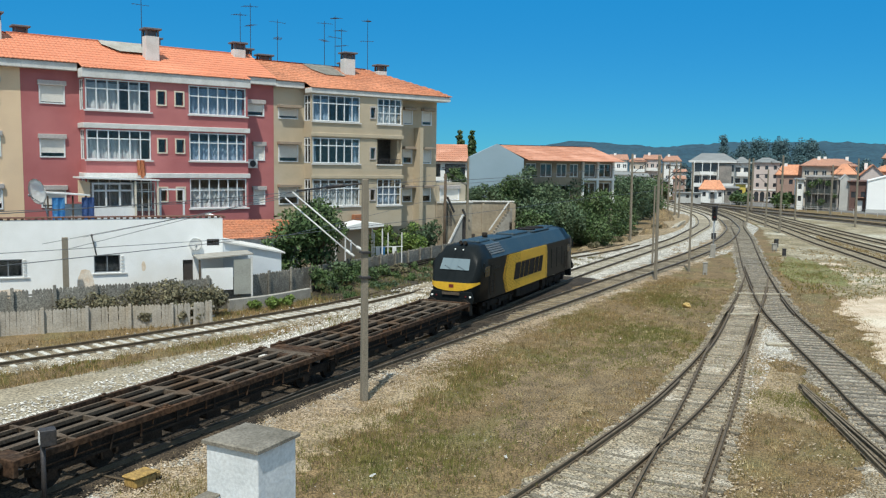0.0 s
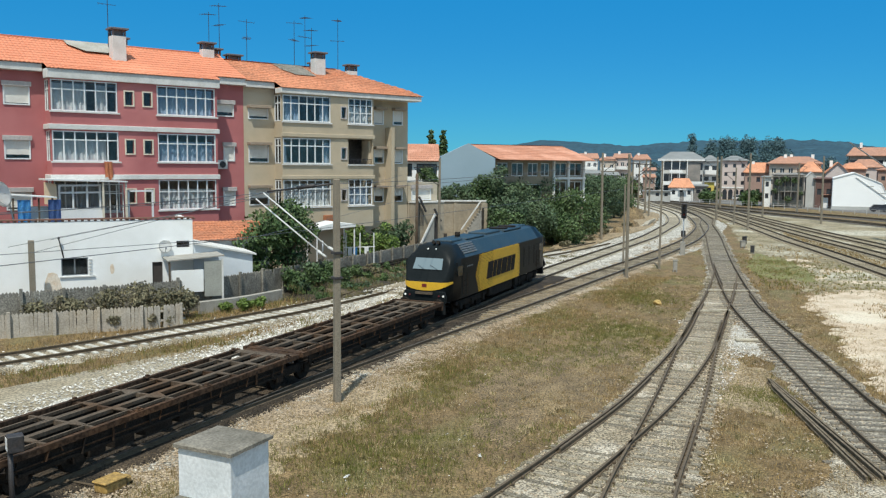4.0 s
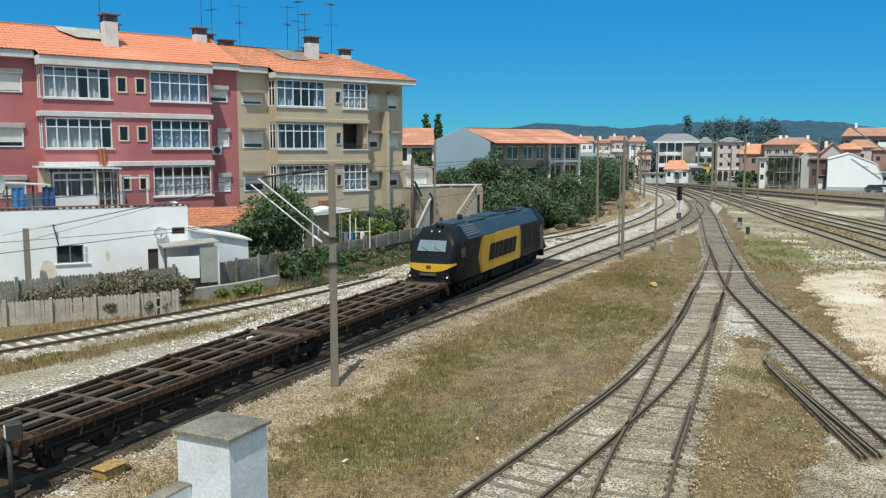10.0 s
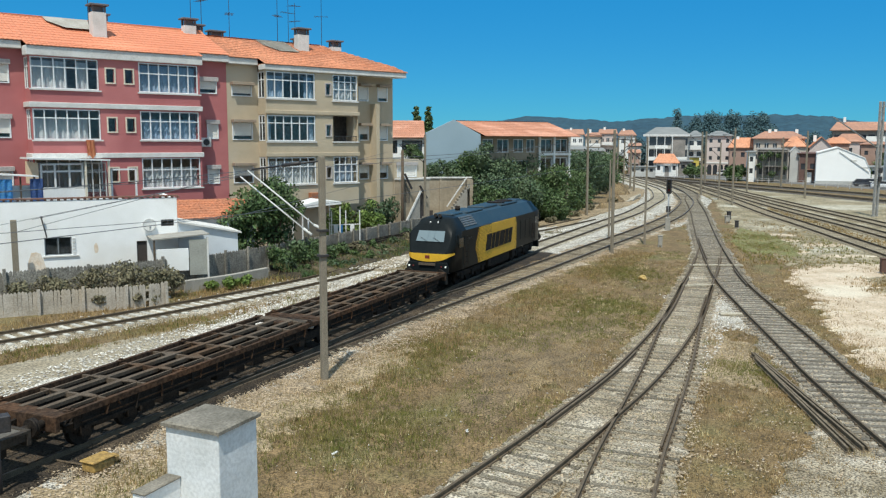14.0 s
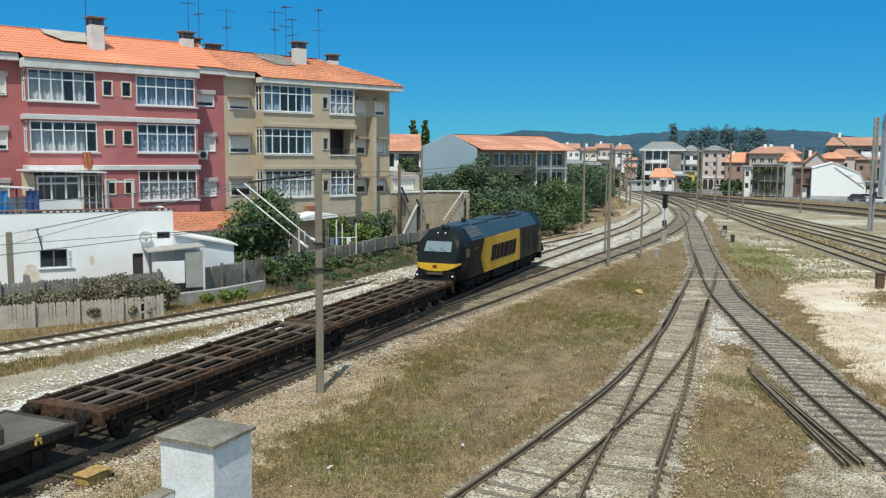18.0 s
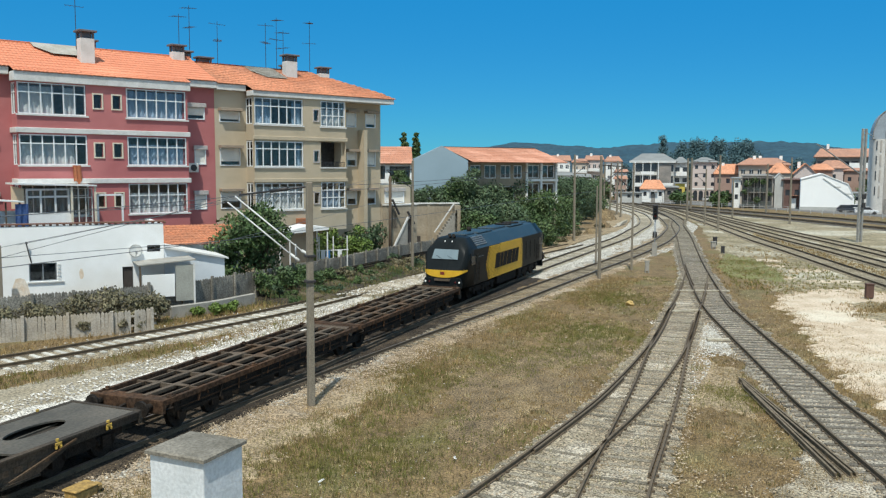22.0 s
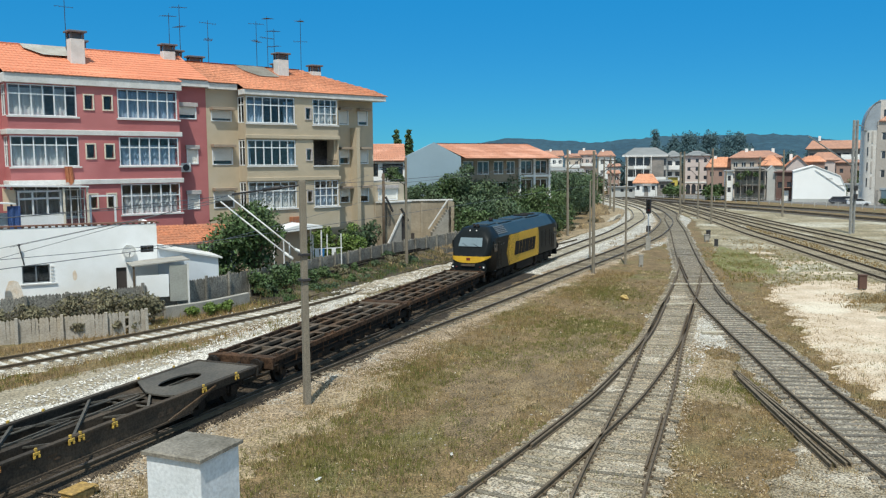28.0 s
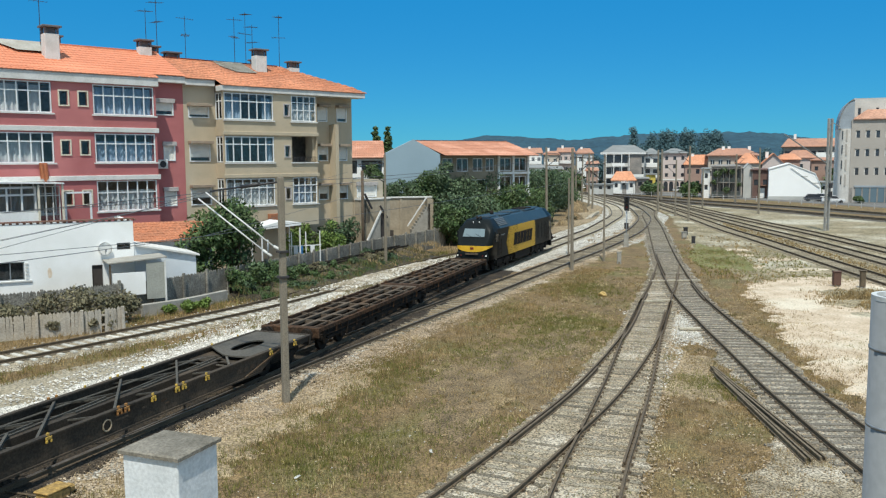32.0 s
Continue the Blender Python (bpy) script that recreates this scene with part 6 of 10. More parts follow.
def dish(parent, r, material):
    bm = bmesh.new()
    rings = []
    for k in range(6):
        f = k / 5
        rings.append([bm.verts.new((r * f * math.cos(a * math.pi / 9) if k else 0, 0.28 * r * (f * f - 1), r * 1.05 * f * math.sin(a * math.pi / 9) if k else 0)) for a in range(18)] if k else None)
    c = bm.verts.new((0, -0.28 * r * -1, 0))
    for k in range(1, 5):
        for a in range(18):
            f = bm.faces.new((rings[k][a], rings[k][(a + 1) % 18], rings[k + 1][(a + 1) % 18], rings[k + 1][a]))
            f.smooth = True
    for v in rings[1]:
        pass
    for a in range(18):
        bm.faces.new((rings[1][a], rings[1][(a + 1) % 18], c)).smooth = True
    c.co = (0, -0.28 * r * 0.99, 0)
    for v in bm.verts:
        v.co.y = -v.co.y
    bmesh.ops.solidify(bm, geom=list(bm.faces), thickness=0.02)
    part("dish", tidy(bm), material, parent)
    bm = bmesh.new()
    tube(bm, (0, 0.15, -r), (0, -r * 0.8, -0.1), 0.018, n=6)
    tube(bm, (0, -r * 0.8, -0.14), (0, -r * 0.8, 0.0), 0.05, n=8)
    part("arm", bm, M_STEEL, parent)
    bm = bmesh.new()
    tube(bm, (0, 0.28 * r, 0), (0, 0.28 * r + 0.15, -0.1), 0.03, n=6)
    tube(bm, (0, 0.28 * r + 0.15, -0.1), (0, 0.28 * r + 0.15, -r * 1.5), 0.03, n=6)
    part("bracket", bm, M_STEEL, parent)


dish(ob, 0.38, M_WHITE)
ob = thing("satellite_dish", pose(-23.2, 48.4, 6.55, 12, 0, -25), "large white satellite dish on the roof terrace", "satellite dish")
dish(ob, 0.72, M_WHITE)
bm = bmesh.new()
tube(bm, (0, 0.35, -1.0), (0, 0.35, -2.2), 0.04, n=8)
part("mast", bm, M_STEEL, ob)


def terrace_things():
    # glazed lean-to below the balcony, awning, door frame
    ob = thing("lean_to", APT, "white-framed glazed lean-to with a flat awning on the terrace", "conservatory")
    glazing(ob, -9.85, -7.5, 5.62, 7.08, -1.15, 3, (6.62,), None, w=0.1, frame=M_PLASTIC)
    glazing(ob, -7.38, -6.2, 5.0, 7.1, -1.15, 3, (6.55,), None, w=0.05, frame=M_TRIM)
    bm = bmesh.new()
    prism(bm, [(-10.6, 7.34), (-6.05, 7.2), (-6.05, 7.28), (-10.6, 7.44)], -1.55, -0.01)
    part("awning", tidy(bm), M_PLASTIC, ob, "white sheet awning")
    bm = bmesh.new()
    prism(bm, [(-10.6, 6.0), (-9.95, 5.9), (-9.95, 7.1), (-10.6, 7.25)], -1.2, -1.1)
    part("side_panel", tidy(bm), M_PEACH, ob, "peach side panel")
    box_part("base_wall", -9.95, -7.42, -1.22, -1.05, 4.0, 5.6, M_WHITE, ob)
    box_part("base_wall", -7.40, -6.15, -1.2, -1.05, 4.0, 4.98, M_WHITE, ob)
    for x in (-7.44, -6.12):
        box_part("post", x - 0.05, x + 0.05, -1.45, -1.35, 4.0, 7.2, M_BROWNFRAME, ob)
    bm = bmesh.new()
    box(bm, -5.95, -5.85, -1.2, -1.1, 4.0, 6.72)
    box(bm, -4.5, -4.4, -1.2, -1.1, 4.0, 6.72)
    box(bm, -5.95, -4.4, -1.2, -1.1, 6.62, 6.72)
    part("door_frame", tidy(bm), M_FRAME, ob)
    ob = thing("hanging_cloth", APT, "orange cloth hung out below a window", "cloth")
    bm = bmesh.new()
    prev = None
    for k in range(9):
        x = -6.95 + k * 0.06
        y = -0.14 + 0.03 * math.sin(k * 1.7)
        u = (bm.verts.new((x, y, 8.42)), bm.verts.new((x + 0.05, y - 0.02, 7.42 + 0.1 * math.sin(k))))
        if prev:
            bm.faces.new((prev[0], u[0], u[1], prev[1]))
        prev = u
    bmesh.ops.solidify(bm, geom=list(bm.faces), thickness=0.015)
    part("cloth", tidy(bm), M_ORANGECLOTH, ob)
    ob = thing("terrace_shelter", APT_NEAR, "lean-to shelter with a white sheet roof and blue tarpaulins", "shelter")
    bm = bmesh.new()
    prism(bm, [(-12.6, 6.55), (-10.3, 6.38), (-10.3, 6.45), (-12.6, 6.62)], -2.6, -0.8)
    part("sheet_roof", tidy(bm), M_PLASTIC, ob)
    for x, m, z0 in ((-12.0, M_BLUETARP, 4.9), (-10.45, M_BLUETARP_DARK, 4.5)):
        bm = bmesh.new()
        prev = None
        for k in range(12):
            xx = x - 0.3 + k * 0.06
            u = (bm.verts.new((xx, -2.5 + 0.05 * math.sin(k * 1.3), z0)), bm.verts.new((xx, -2.5 + 0.03 * math.sin(k), 6.3)))
            if prev:
                bm.faces.new((prev[0], u[0], u[1], prev[1]))
            prev = u
        bmesh.ops.solidify(bm, geom=list(bm.faces), thickness=0.01)
        part("tarpaulin", tidy(bm), m, ob, "hanging blue tarpaulin")
    for x in (-12.5, -11.2, -10.5):
        box_part("post", x - 0.04, x + 0.04, -2.45, -2.37, 4.0, 6.4, M_BARK, ob)
    box_part("cupboard", -11.6, -10.4, -2.2, -1.4, 4.0, 5.9, M_TRIM, ob, bevel=0.02)
    # garden chairs and table
    ob = thing("garden_table", APT_NEAR @ pose(-7.0, -2.0, 4.05), "round white plastic garden table on the terrace", "table")
    bm = bmesh.new()
    tube(bm, (0, 0, 0.70), (0, 0, 0.74), 0.5, n=20)
    part("tabletop", bm, M_PLASTIC, ob)
    for k in range(4):
        bm = bmesh.new()
        a = k * math.pi / 2 + 0.4
        tube(bm, (0.4 * math.cos(a), 0.4 * math.sin(a), 0), (0.3 * math.cos(a), 0.3 * math.sin(a), 0.7), 0.03, n=6)
        part("leg", bm, M_PLASTIC, ob)
    def chair(at):
        ob = thing("garden_chair", at, "white plastic garden chair on the terrace", "chair", "terrace chairs")
        box_part("seat", -0.25, 0.25, -0.25, 0.25, 0.40, 0.44, M_PLASTIC, ob, bevel=0.015)
        back = box_part("backrest", -0.25, 0.25, 0.23, 0.29, 0.84, 0.92, M_PLASTIC, ob, bevel=0.008)
        for k in range(5):
            box_part("slat", -0.24 + k * 0.105, -0.18 + k * 0.105, 0.24, 0.28, 0.44, 0.84, M_PLASTIC, back)
        for x in (-0.22, 0.22):
            for y in (-0.22, 0.22):
                box_part("leg", x - 0.025, x + 0.025, y - 0.025, y + 0.025, 0, 0.4, M_PLASTIC, ob)
        return ob
    c = chair(APT_NEAR @ pose(-8.2, -2.0, 4.05, 0, 0, 70))
    for x, y, r in ((-6.1, -2.3, -80), (-7.4, -2.7, 170), (-6.6, -1.5, -20)):
        copy_thing(c, APT_NEAR @ pose(x, y, 4.05, 0, 0, r))
    ob = thing("air_conditioner", APT @ pose(1.0, 0.95, 8.0), "grey air-conditioning unit on the red wall", "air conditioner")
    box_part("case", -0.35, 0.35, -0.2, 0.2, 0.0, 0.6, M_TRIM, ob, bevel=0.02)
    bm = bmesh.new()
    tube(bm, (0, -0.2, 0.3), (0, -0.22, 0.3), 0.22, n=16)
    part("fan_grille", bm, M_DARKMETAL, ob)


terrace_things()


# fences: precast concrete palings on posts
# second, darker grey precast for the tall fence
M_FENCE_DARK = make("dark_grey_precast", (0.245, 0.23, 0.20), 0.95, 0, (0.14, 0.13, 0.11), 1.4, 0.9, 14.0, 0.35, 0.4, third=(0.29, 0.27, 0.23), world_space=True)


def paling_mesh(h, w, stuff):
    bm = bmesh.new()
    prism(bm, [(-w / 2, 0), (w / 2, 0), (w / 2, h - 0.1), (0, h), (-w / 2, h - 0.1)], -0.02, 0.02)
    return mesh_of(tidy(bm), "paling", stuff)


P_LOW, P_TALL = paling_mesh(1.28, 0.158, M_FENCE), paling_mesh(1.35, 0.162, M_FENCE_DARK)


def paling_fence(pts, label, mesh, pitch, base, post_h, broken=0.0, lean=0.0, skirt=False, rail_z=(0.3, 0.95), name="concrete_fence", stuff=None):
    stuff = stuff or M_FENCE
    line = spline(pts, 0.3)
    ln = length_along(line)
    ob = thing(name, Matrix(), label, "fence", "line-side fences")
    n = int(ln[-1] / pitch)
    for k in range(n):
        if rng.random() < broken:
            continue
        x, y, a = at_length(line, ln, k * pitch)
        again("paling", mesh, ob, pose(x, y, base - rng.random() * 0.06, rng.uniform(-lean, lean), rng.uniform(-lean, lean), math.degrees(a)))
    for s in np.arange(0, ln[-1], 2.05):
        x, y, a = at_length(line, ln, s)
        box_part("post", -0.075, 0.075, -0.19, -0.05, -0.4, post_h + rng.uniform(-0.05, 0.08), stuff, ob, bevel=0.01, at=pose(x, y, 0, rng.uniform(-lean, lean) * 0.5, rng.uniform(-lean, lean) * 0.5, math.degrees(a)))
    for z in rail_z:
        bm = bmesh.new()
        sweep(bm, aside(line, -0.045), [(-0.03, z - 0.05), (0.02, z - 0.05), (0.02, z + 0.05), (-0.03, z + 0.05)])
        part("fence_rail", tidy(bm), stuff, ob)
    if skirt:
        bm = bmesh.new()
        sweep(bm, line, [(-0.05, -0.4), (0.03, -0.4), (0.03, base + 0.9), (-0.05, base + 0.9)])
        part("fence_panel", tidy(bm), stuff, ob)
    return ob


paling_fence([(-27, 37.6), (-24, 39.7), (-20, 41.7), (-17.2, 42.9), (-14.1, 44.1), (-12.3, 45.3)], "weathered grey concrete paling fence with leaning and missing pales", P_LOW, 0.162, -0.3, 1.0, 0.05, 1.8, rail_z=(0.1, 0.6))
paling_fence([(-29, 38.6), (-24.5, 41.6), (-20, 44.6), (-16.4, 47.0), (-13.2, 49.3), (-11, 51.4), (-8.9, 55), (-6.4, 59.5), (-3.5, 64.6), (0.7, 73.2), (6, 82), (11, 91)],
             "grey precast concrete fence with pointed pales", P_TALL, 0.165, 0.35, 1.75, 0.02, 1.0, skirt=True, rail_z=(0.5, 1.35), stuff=M_FENCE_DARK)
low = thing("low_wall", Matrix(), "low rough concrete kerb wall below the fence", "wall")
bm = bmesh.new()
sweep(bm, spline([(-12.4, 48.6), (-10.4, 50.6), (-8.5, 53.6)], 0.4), [(-0.12, -0.4), (0.12, -0.4), (0.11, 0.42), (-0.1, 0.46)])
part("wall", tidy(bm), M_CONCRETE, low)
p_ = thing("concrete_post", WH @ pose(1.0, -1.2, 0), "square concrete post standing before the white wall", "post")
box_part("post", -0.16, 0.16, -0.16, 0.16, -0.4, 4.1, M_POLE, p_, bevel=0.02)


# ---- trees ----
def leaf_cloud(name, blobs, count, size, material, parent, seed, label="", droop=0.0, squash=0.8):
    """Many small leaf clumps scattered through uneven blobs, thinner inside."""
    r = np.random.RandomState(seed)
    vs, fs = [], []
    weights = np.array([b[3] ** 2.2 for b in blobs])
    weights = weights / weights.sum()
    for _ in range(count):
        cx, cy, cz, rad = blobs[r.choice(len(blobs), p=weights)]
        d = r.normal(size=3)
        d /= np.linalg.norm(d)
        f = rad * (0.55 + 0.55 * r.rand() ** 0.7)
        p = np.array([cx, cy, cz]) + d * f * np.array([1, 1, squash])
        s = size * r.uniform(0.6, 1.5)
        a = r.normal(size=3)
        a /= np.linalg.norm(a)
        b = np.cross(a, d + 0.2 * r.normal(size=3))
        b /= np.linalg.norm(b) + 1e-9
        a = a - np.array([0, 0, droop])
        o = len(vs)
        vs += [tuple(p - a * s), tuple(p + b * s * 0.5), tuple(p + a * s), tuple(p - b * s * 0.5 + d * s * 0.3)]
        fs += [(o, o + 1, o + 2), (o, o + 2, o + 3)]
    me = bpy.data.meshes.new(name)
    me.from_pydata(vs, [], fs)
    me.materials.append(material)
    ob = new(name, me)
    ob.parent = parent
    return tagged(ob, label)


def tree(x, y, height, width, seed, leaf, label, trunk_h=None, count=2600, size=0.16, name="tree", lean=0.0, dense=9, group="", squash=0.85, low=0.3):
    ob = thing(name, pose(x, y, -0.25), label, "tree", group)
    r = random.Random(seed)
    th = trunk_h if trunk_h is not None else height * 0.35
    bm = bmesh.new()
    tube(bm, (0, 0, -0.2), (lean * 0.5, 0, th), 0.05 * width ** 0.6 + 0.06, 0.035 * width ** 0.6 + 0.03, 9)
    blobs = []
    for k in range(dense):
        a = r.uniform(0, 6.28)
        f = r.uniform(0.15, 0.75)
        z = height * low + (height * (1 - low)) * r.uniform(0.1, 0.82)
        wk = 1 - 0.55 * max(0, (z / height - 0.55)) / 0.45
        bx, by = lean + math.cos(a) * f * width / 2 * wk, math.sin(a) * f * width / 2 * wk
        rad = width * r.uniform(0.20, 0.32) * (1 if z < height * 0.75 else 0.75)
        blobs.append((bx, by, min(z, height - rad * 0.8), rad))
        mid = Vector((bx * 0.45, by * 0.45, th + (z - th) * 0.5))
        tube(bm, (lean * 0.4, 0, th * 0.85), mid, 0.04 * width ** 0.5, 0.03 * width ** 0.5, 6)
        tube(bm, mid, (bx, by, z), 0.03 * width ** 0.5, 0.008, 5)
    part("trunk", bm, M_BARK, ob)
    leaf_cloud("crown", blobs, count, size, leaf, ob, seed, squash=squash)
    return ob


def bush(x, y, height, width, seed, leaf, label, count=900, size=0.1, z=-0.25):
    ob = thing("bush", pose(x, y, z), label, "bush")
    r = random.Random(seed)
    bm = bmesh.new()
    blobs = []
    for k in range(6):
        a = r.uniform(0, 6.28)
        f = r.uniform(0, 0.6)
        bx, by, bz = math.cos(a) * f * width / 2, math.sin(a) * f * width / 2, height * r.uniform(0.3, 0.72)
        blobs.append((bx, by, bz, min(width, height) * r.uniform(0.26, 0.4)))
        tube(bm, (0, 0, -0.05), (bx, by, bz), 0.025, 0.008, 5)
    part("stems", bm, M_BARK, ob)
    leaf_cloud("foliage", blobs, count, size, leaf, ob, seed)
    return ob


M_LEAF_DRY = make("dry_leaf", (0.19, 0.165, 0.10), 0.8, 0, (0.125, 0.12, 0.065), 0.6, 0.8, 4.0, 0.3, 0, island=0.4, world_space=True)
M_LEAF_BRIGHT = make("bright_leaf", (0.10, 0.16, 0.03), 0.6, 0, (0.14, 0.19, 0.04), 0.6, 0.8, 4.0, 0.3, 0, island=0.4, world_space=True)
tree(-8.7, 58.2, 6.6, 5.0, 3, M_LEAF, "dense dark green garden tree behind the fence", 1.6, 5200, 0.15, dense=16, low=0.15)
tree(-10.6, 57.0, 4.4, 3.2, 5, M_LEAF, "dark green garden tree behind the fence", 1.2, 2200, 0.14, low=0.2)
tree(-4.64, 66, 4.5, 2.9, 7, M_LEAF_BRIGHT, "small green fruit tree in a garden", 1.0, 2000, 0.12, low=0.25)
tree(-2.6, 69.5, 4.1, 2.6, 8, M_LEAF_BRIGHT, "small green fruit tree in a garden", 0.9, 1700, 0.12, low=0.25)
tree(-1.35, 73.2, 4.4, 3.2, 9, M_LEAF_BLUE, "dark green garden shrub tree", 0.8, 1800, 0.14, low=0.15)
tree(-2.8, 72.2, 4.2, 2.6, 10, M_LEAF_BLUE, "dark green garden shrub tree", 0.8, 1300, 0.14, low=0.15)
for k, (x, y, h, w, lf) in enumerate(((8.5, 96, 6.0, 5.5, M_LEAF_BLUE), (11.5, 95, 7.2, 6.5, M_LEAF_BLUE), (14.2, 98, 7.8, 6.5, M_LEAF_BLUE), (17.0, 97, 7.0, 6.0, M_LEAF), (18.4, 104, 7.6, 6.5, M_LEAF),
                                      (21.6, 111, 8.6, 6.0, M_LEAF_BLUE), (25.2, 117, 8.2, 6.0, M_LEAF_BLUE), (12.8, 91, 5.2, 5.5, M_LEAF_BLUE), (16.4, 92.5, 4.6, 5.5, M_LEAF), (3.0, 97, 6.2, 5.0, M_LEAF),
                                      (17.4, 99, 4.6, 4.5, M_LEAF), (6.2, 90, 6.0, 4.8, M_LEAF_BLUE), (8.6, 89, 5.6, 5.0, M_LEAF_BLUE), (9.2, 86.5, 4.6, 3.6, M_LEAF), (10.6, 88.5, 5.0, 4.6, M_LEAF_BLUE), (20.4, 105, 5.8, 5.0, M_LEAF), (23.0, 111, 5.8, 5.0, M_LEAF), (29.5, 131, 7.6, 6.0, M_LEAF_BLUE), (33.5, 142, 7.2, 6.0, M_LEAF_BLUE), (36, 150, 7.0, 6.5, M_LEAF), (1.4, 90.6, 9.6, 3.0, M_LEAF), (3.4, 90.4, 8.2, 3.2, M_LEAF_BLUE), (5.2, 90.6, 7.8, 3.4, M_LEAF_BLUE), (7.0, 90.2, 8.6, 3.6, M_LEAF), (8.8, 90.6, 9.6, 3.8, M_LEAF_BLUE))):
    tree(x, y, h, w, 20 + k, lf, "broad dark green tree in the belt beside the line", h * 0.2, 6400, 0.135, dense=18, group="line-side trees", low=0.08)
for k, (x, y, h, w, m) in enumerate(((-19.6, 44.2, 1.5, 2.0, M_LEAF_DRY), (-18.3, 45.0, 1.8, 2.2, M_LEAF_DRY), (-16.7, 45.6, 2.0, 2.4, M_LEAF_DRY), (-15.2, 46.3, 2.1, 2.4, M_LEAF_DRY), (-13.8, 46.9, 2.0, 2.4, M_LEAF_DRY), (-12.7, 47.3, 1.7, 1.8, M_LEAF_DRY),
                                     (-10.2, 49.9, 0.75, 1.5, M_LEAF_BRIGHT), (-9.5, 50.6, 0.7, 1.5, M_LEAF_BRIGHT), (-11.0, 49.3, 0.6, 1.2, M_LEAF_BRIGHT), (-6.4, 57.0, 1.3, 1.8, M_LEAF), (-7.6, 55.2, 1.0, 1.5, M_LEAF), (-4.9, 59.5, 1.2, 1.7, M_LEAF),
                                     (-3.0, 62.8, 1.0, 1.5, M_LEAF_DRY), (-14.0, 44.6, 1.0, 0.9, M_LEAF_DRY), (-13.2, 45.0, 1.1, 0.9, M_LEAF_DRY), (-15.6, 43.8, 1.2, 0.8, M_LEAF_DRY),
                                     (16.2, 89, 0.9, 3.0, M_LEAF_DRY), (19.5, 96.5, 1.0, 3.0, M_LEAF_DRY), (24, 106, 0.9, 3.0, M_LEAF_DRY), (30, 119, 1.0, 3.2, M_LEAF_DRY))):
    bush(x, y, h, w, 60 + k, m, "rough dry scrub by the fence" if m is M_LEAF_DRY else "low green weeds growing by the fence", 800)


rw = random.Random(5)
LN0 = length_along(T0)
for k in range(64):
    u = rw.random()
    x, y, g = at_length(T0, LN0, LN0[-1] * (0.06 + 0.66 * u ** 1.5))
    o = rw.uniform(0.1, 3.0)
    x, y, z = x + math.sin(g) * o, y - math.cos(g) * o, 0.6 - 0.28 * o
    near = u < 0.45
    bush(x, y, rw.uniform(0.9, 1.7) if near and o < 1.2 else rw.uniform(0.35, 0.8), rw.uniform(1.2, 2.2), 300 + k, rw.choice((M_LEAF, M_LEAF_BLUE, M_LEAF if near else M_LEAF_DRY)), "dark weeds growing over the earth bank", 520, 0.09, z - 0.1)


# ---- rear wing, garden steps and the gabled house ----
def rear_wing():
    ob = thing("rear_wing", APT, "low beige rear wing of the apartment building", "building")
    bm = bmesh.new()
    holed_wall(bm, 16.65, 19.6, -0.4, 7.0, REC, REC + 0.25, [(17.0, 18.9, 5.6, 6.6)])
    box(bm, 19.35, 19.6, REC + 0.25, 6, -0.4, 7.0)
    box(bm, 16.65, 19.6, REC + 0.1, 6, 6.7, 7.0)
    part("wall", tidy(bm), M_BEIGE, ob)
    shutter_window(ob, 17.05, 18.85, 5.65, 6.5, REC, 0.97)
    box_part("room_back", 16.7, 19.3, 3.0, 3.1, -0.3, 6.6, M_ROOM, ob)


rear_wing()


# tan render with the shade of these fronts darkened into its colour
M_TERRACE = make("shaded_tan_render", (0.36, 0.30, 0.22), 0.95, 0, (0.27, 0.225, 0.165), 0.6, 0.9, 5.0, 0.08, 0.12, third=(0.42, 0.36, 0.28))


TERRACE_AT = pose(0.91, 87.2, -1.18, 0, 0, 8) @ Matrix.Scale(1.14, 4)


def garden_steps():
    ob = thing("garden_terrace", TERRACE_AT, "tan concrete garden terrace with outside stairs", "terrace")
    bm = bmesh.new()
    box(bm, 0.2, 5.6, 0.0, 4.0, -0.4, 5.1)
    part("wall", tidy(bm, 0.02), M_TERRACE, ob)
    for k in range(10):
        box_part("step", 3.6 + k * 0.17, 3.6 + (k + 1) * 0.17, -1.0, -0.01, -0.4, 2.3 + k * 0.25, M_CONCRETE, ob)
    for a, b in (((3.2, -1.0, 2.6), (5.0, -1.0, 5.2)), ((0.3, -0.4, 2.2), (1.0, -0.4, 3.4))):
        bm = bmesh.new()
        beam(bm, a, b, 0.12, 0.1)
        part("stair_rail", tidy(bm), M_TRIM, ob, "pale stair rail")
    for x in (0.3, 1.5, 2.7):
        box_part("pilaster", x, x + 0.22, -0.12, -0.01, 0.0, 5.0, M_TERRACE, ob)
    box_part("terrace_coping", 0.1, 5.7, -0.1, 0.25, 5.1, 5.22, M_TRIM, ob)
    for x, z in ((1.6, 1.2), (4.9, 2.2)):
        box_part("doorway", x, x + 0.5, -0.03, 0.02, z - 1.2, z + 1.0, M_DARKDOOR, ob)
    box_part("stair_side", 5.05, 5.6, -1.0, -0.02, -0.4, 5.0, M_TERRACE, ob)
    bm = bmesh.new()
    tube(bm, (0, 0, -0.4), (0, 0, 7.7), 0.13, 0.11, 8)
    pole = thing("timber_pole", APT @ pose(16.72, 0.1, 0), "dark timber pole behind the fence", "pole")
    part("pole", bm, M_BARK, pole)


garden_steps()


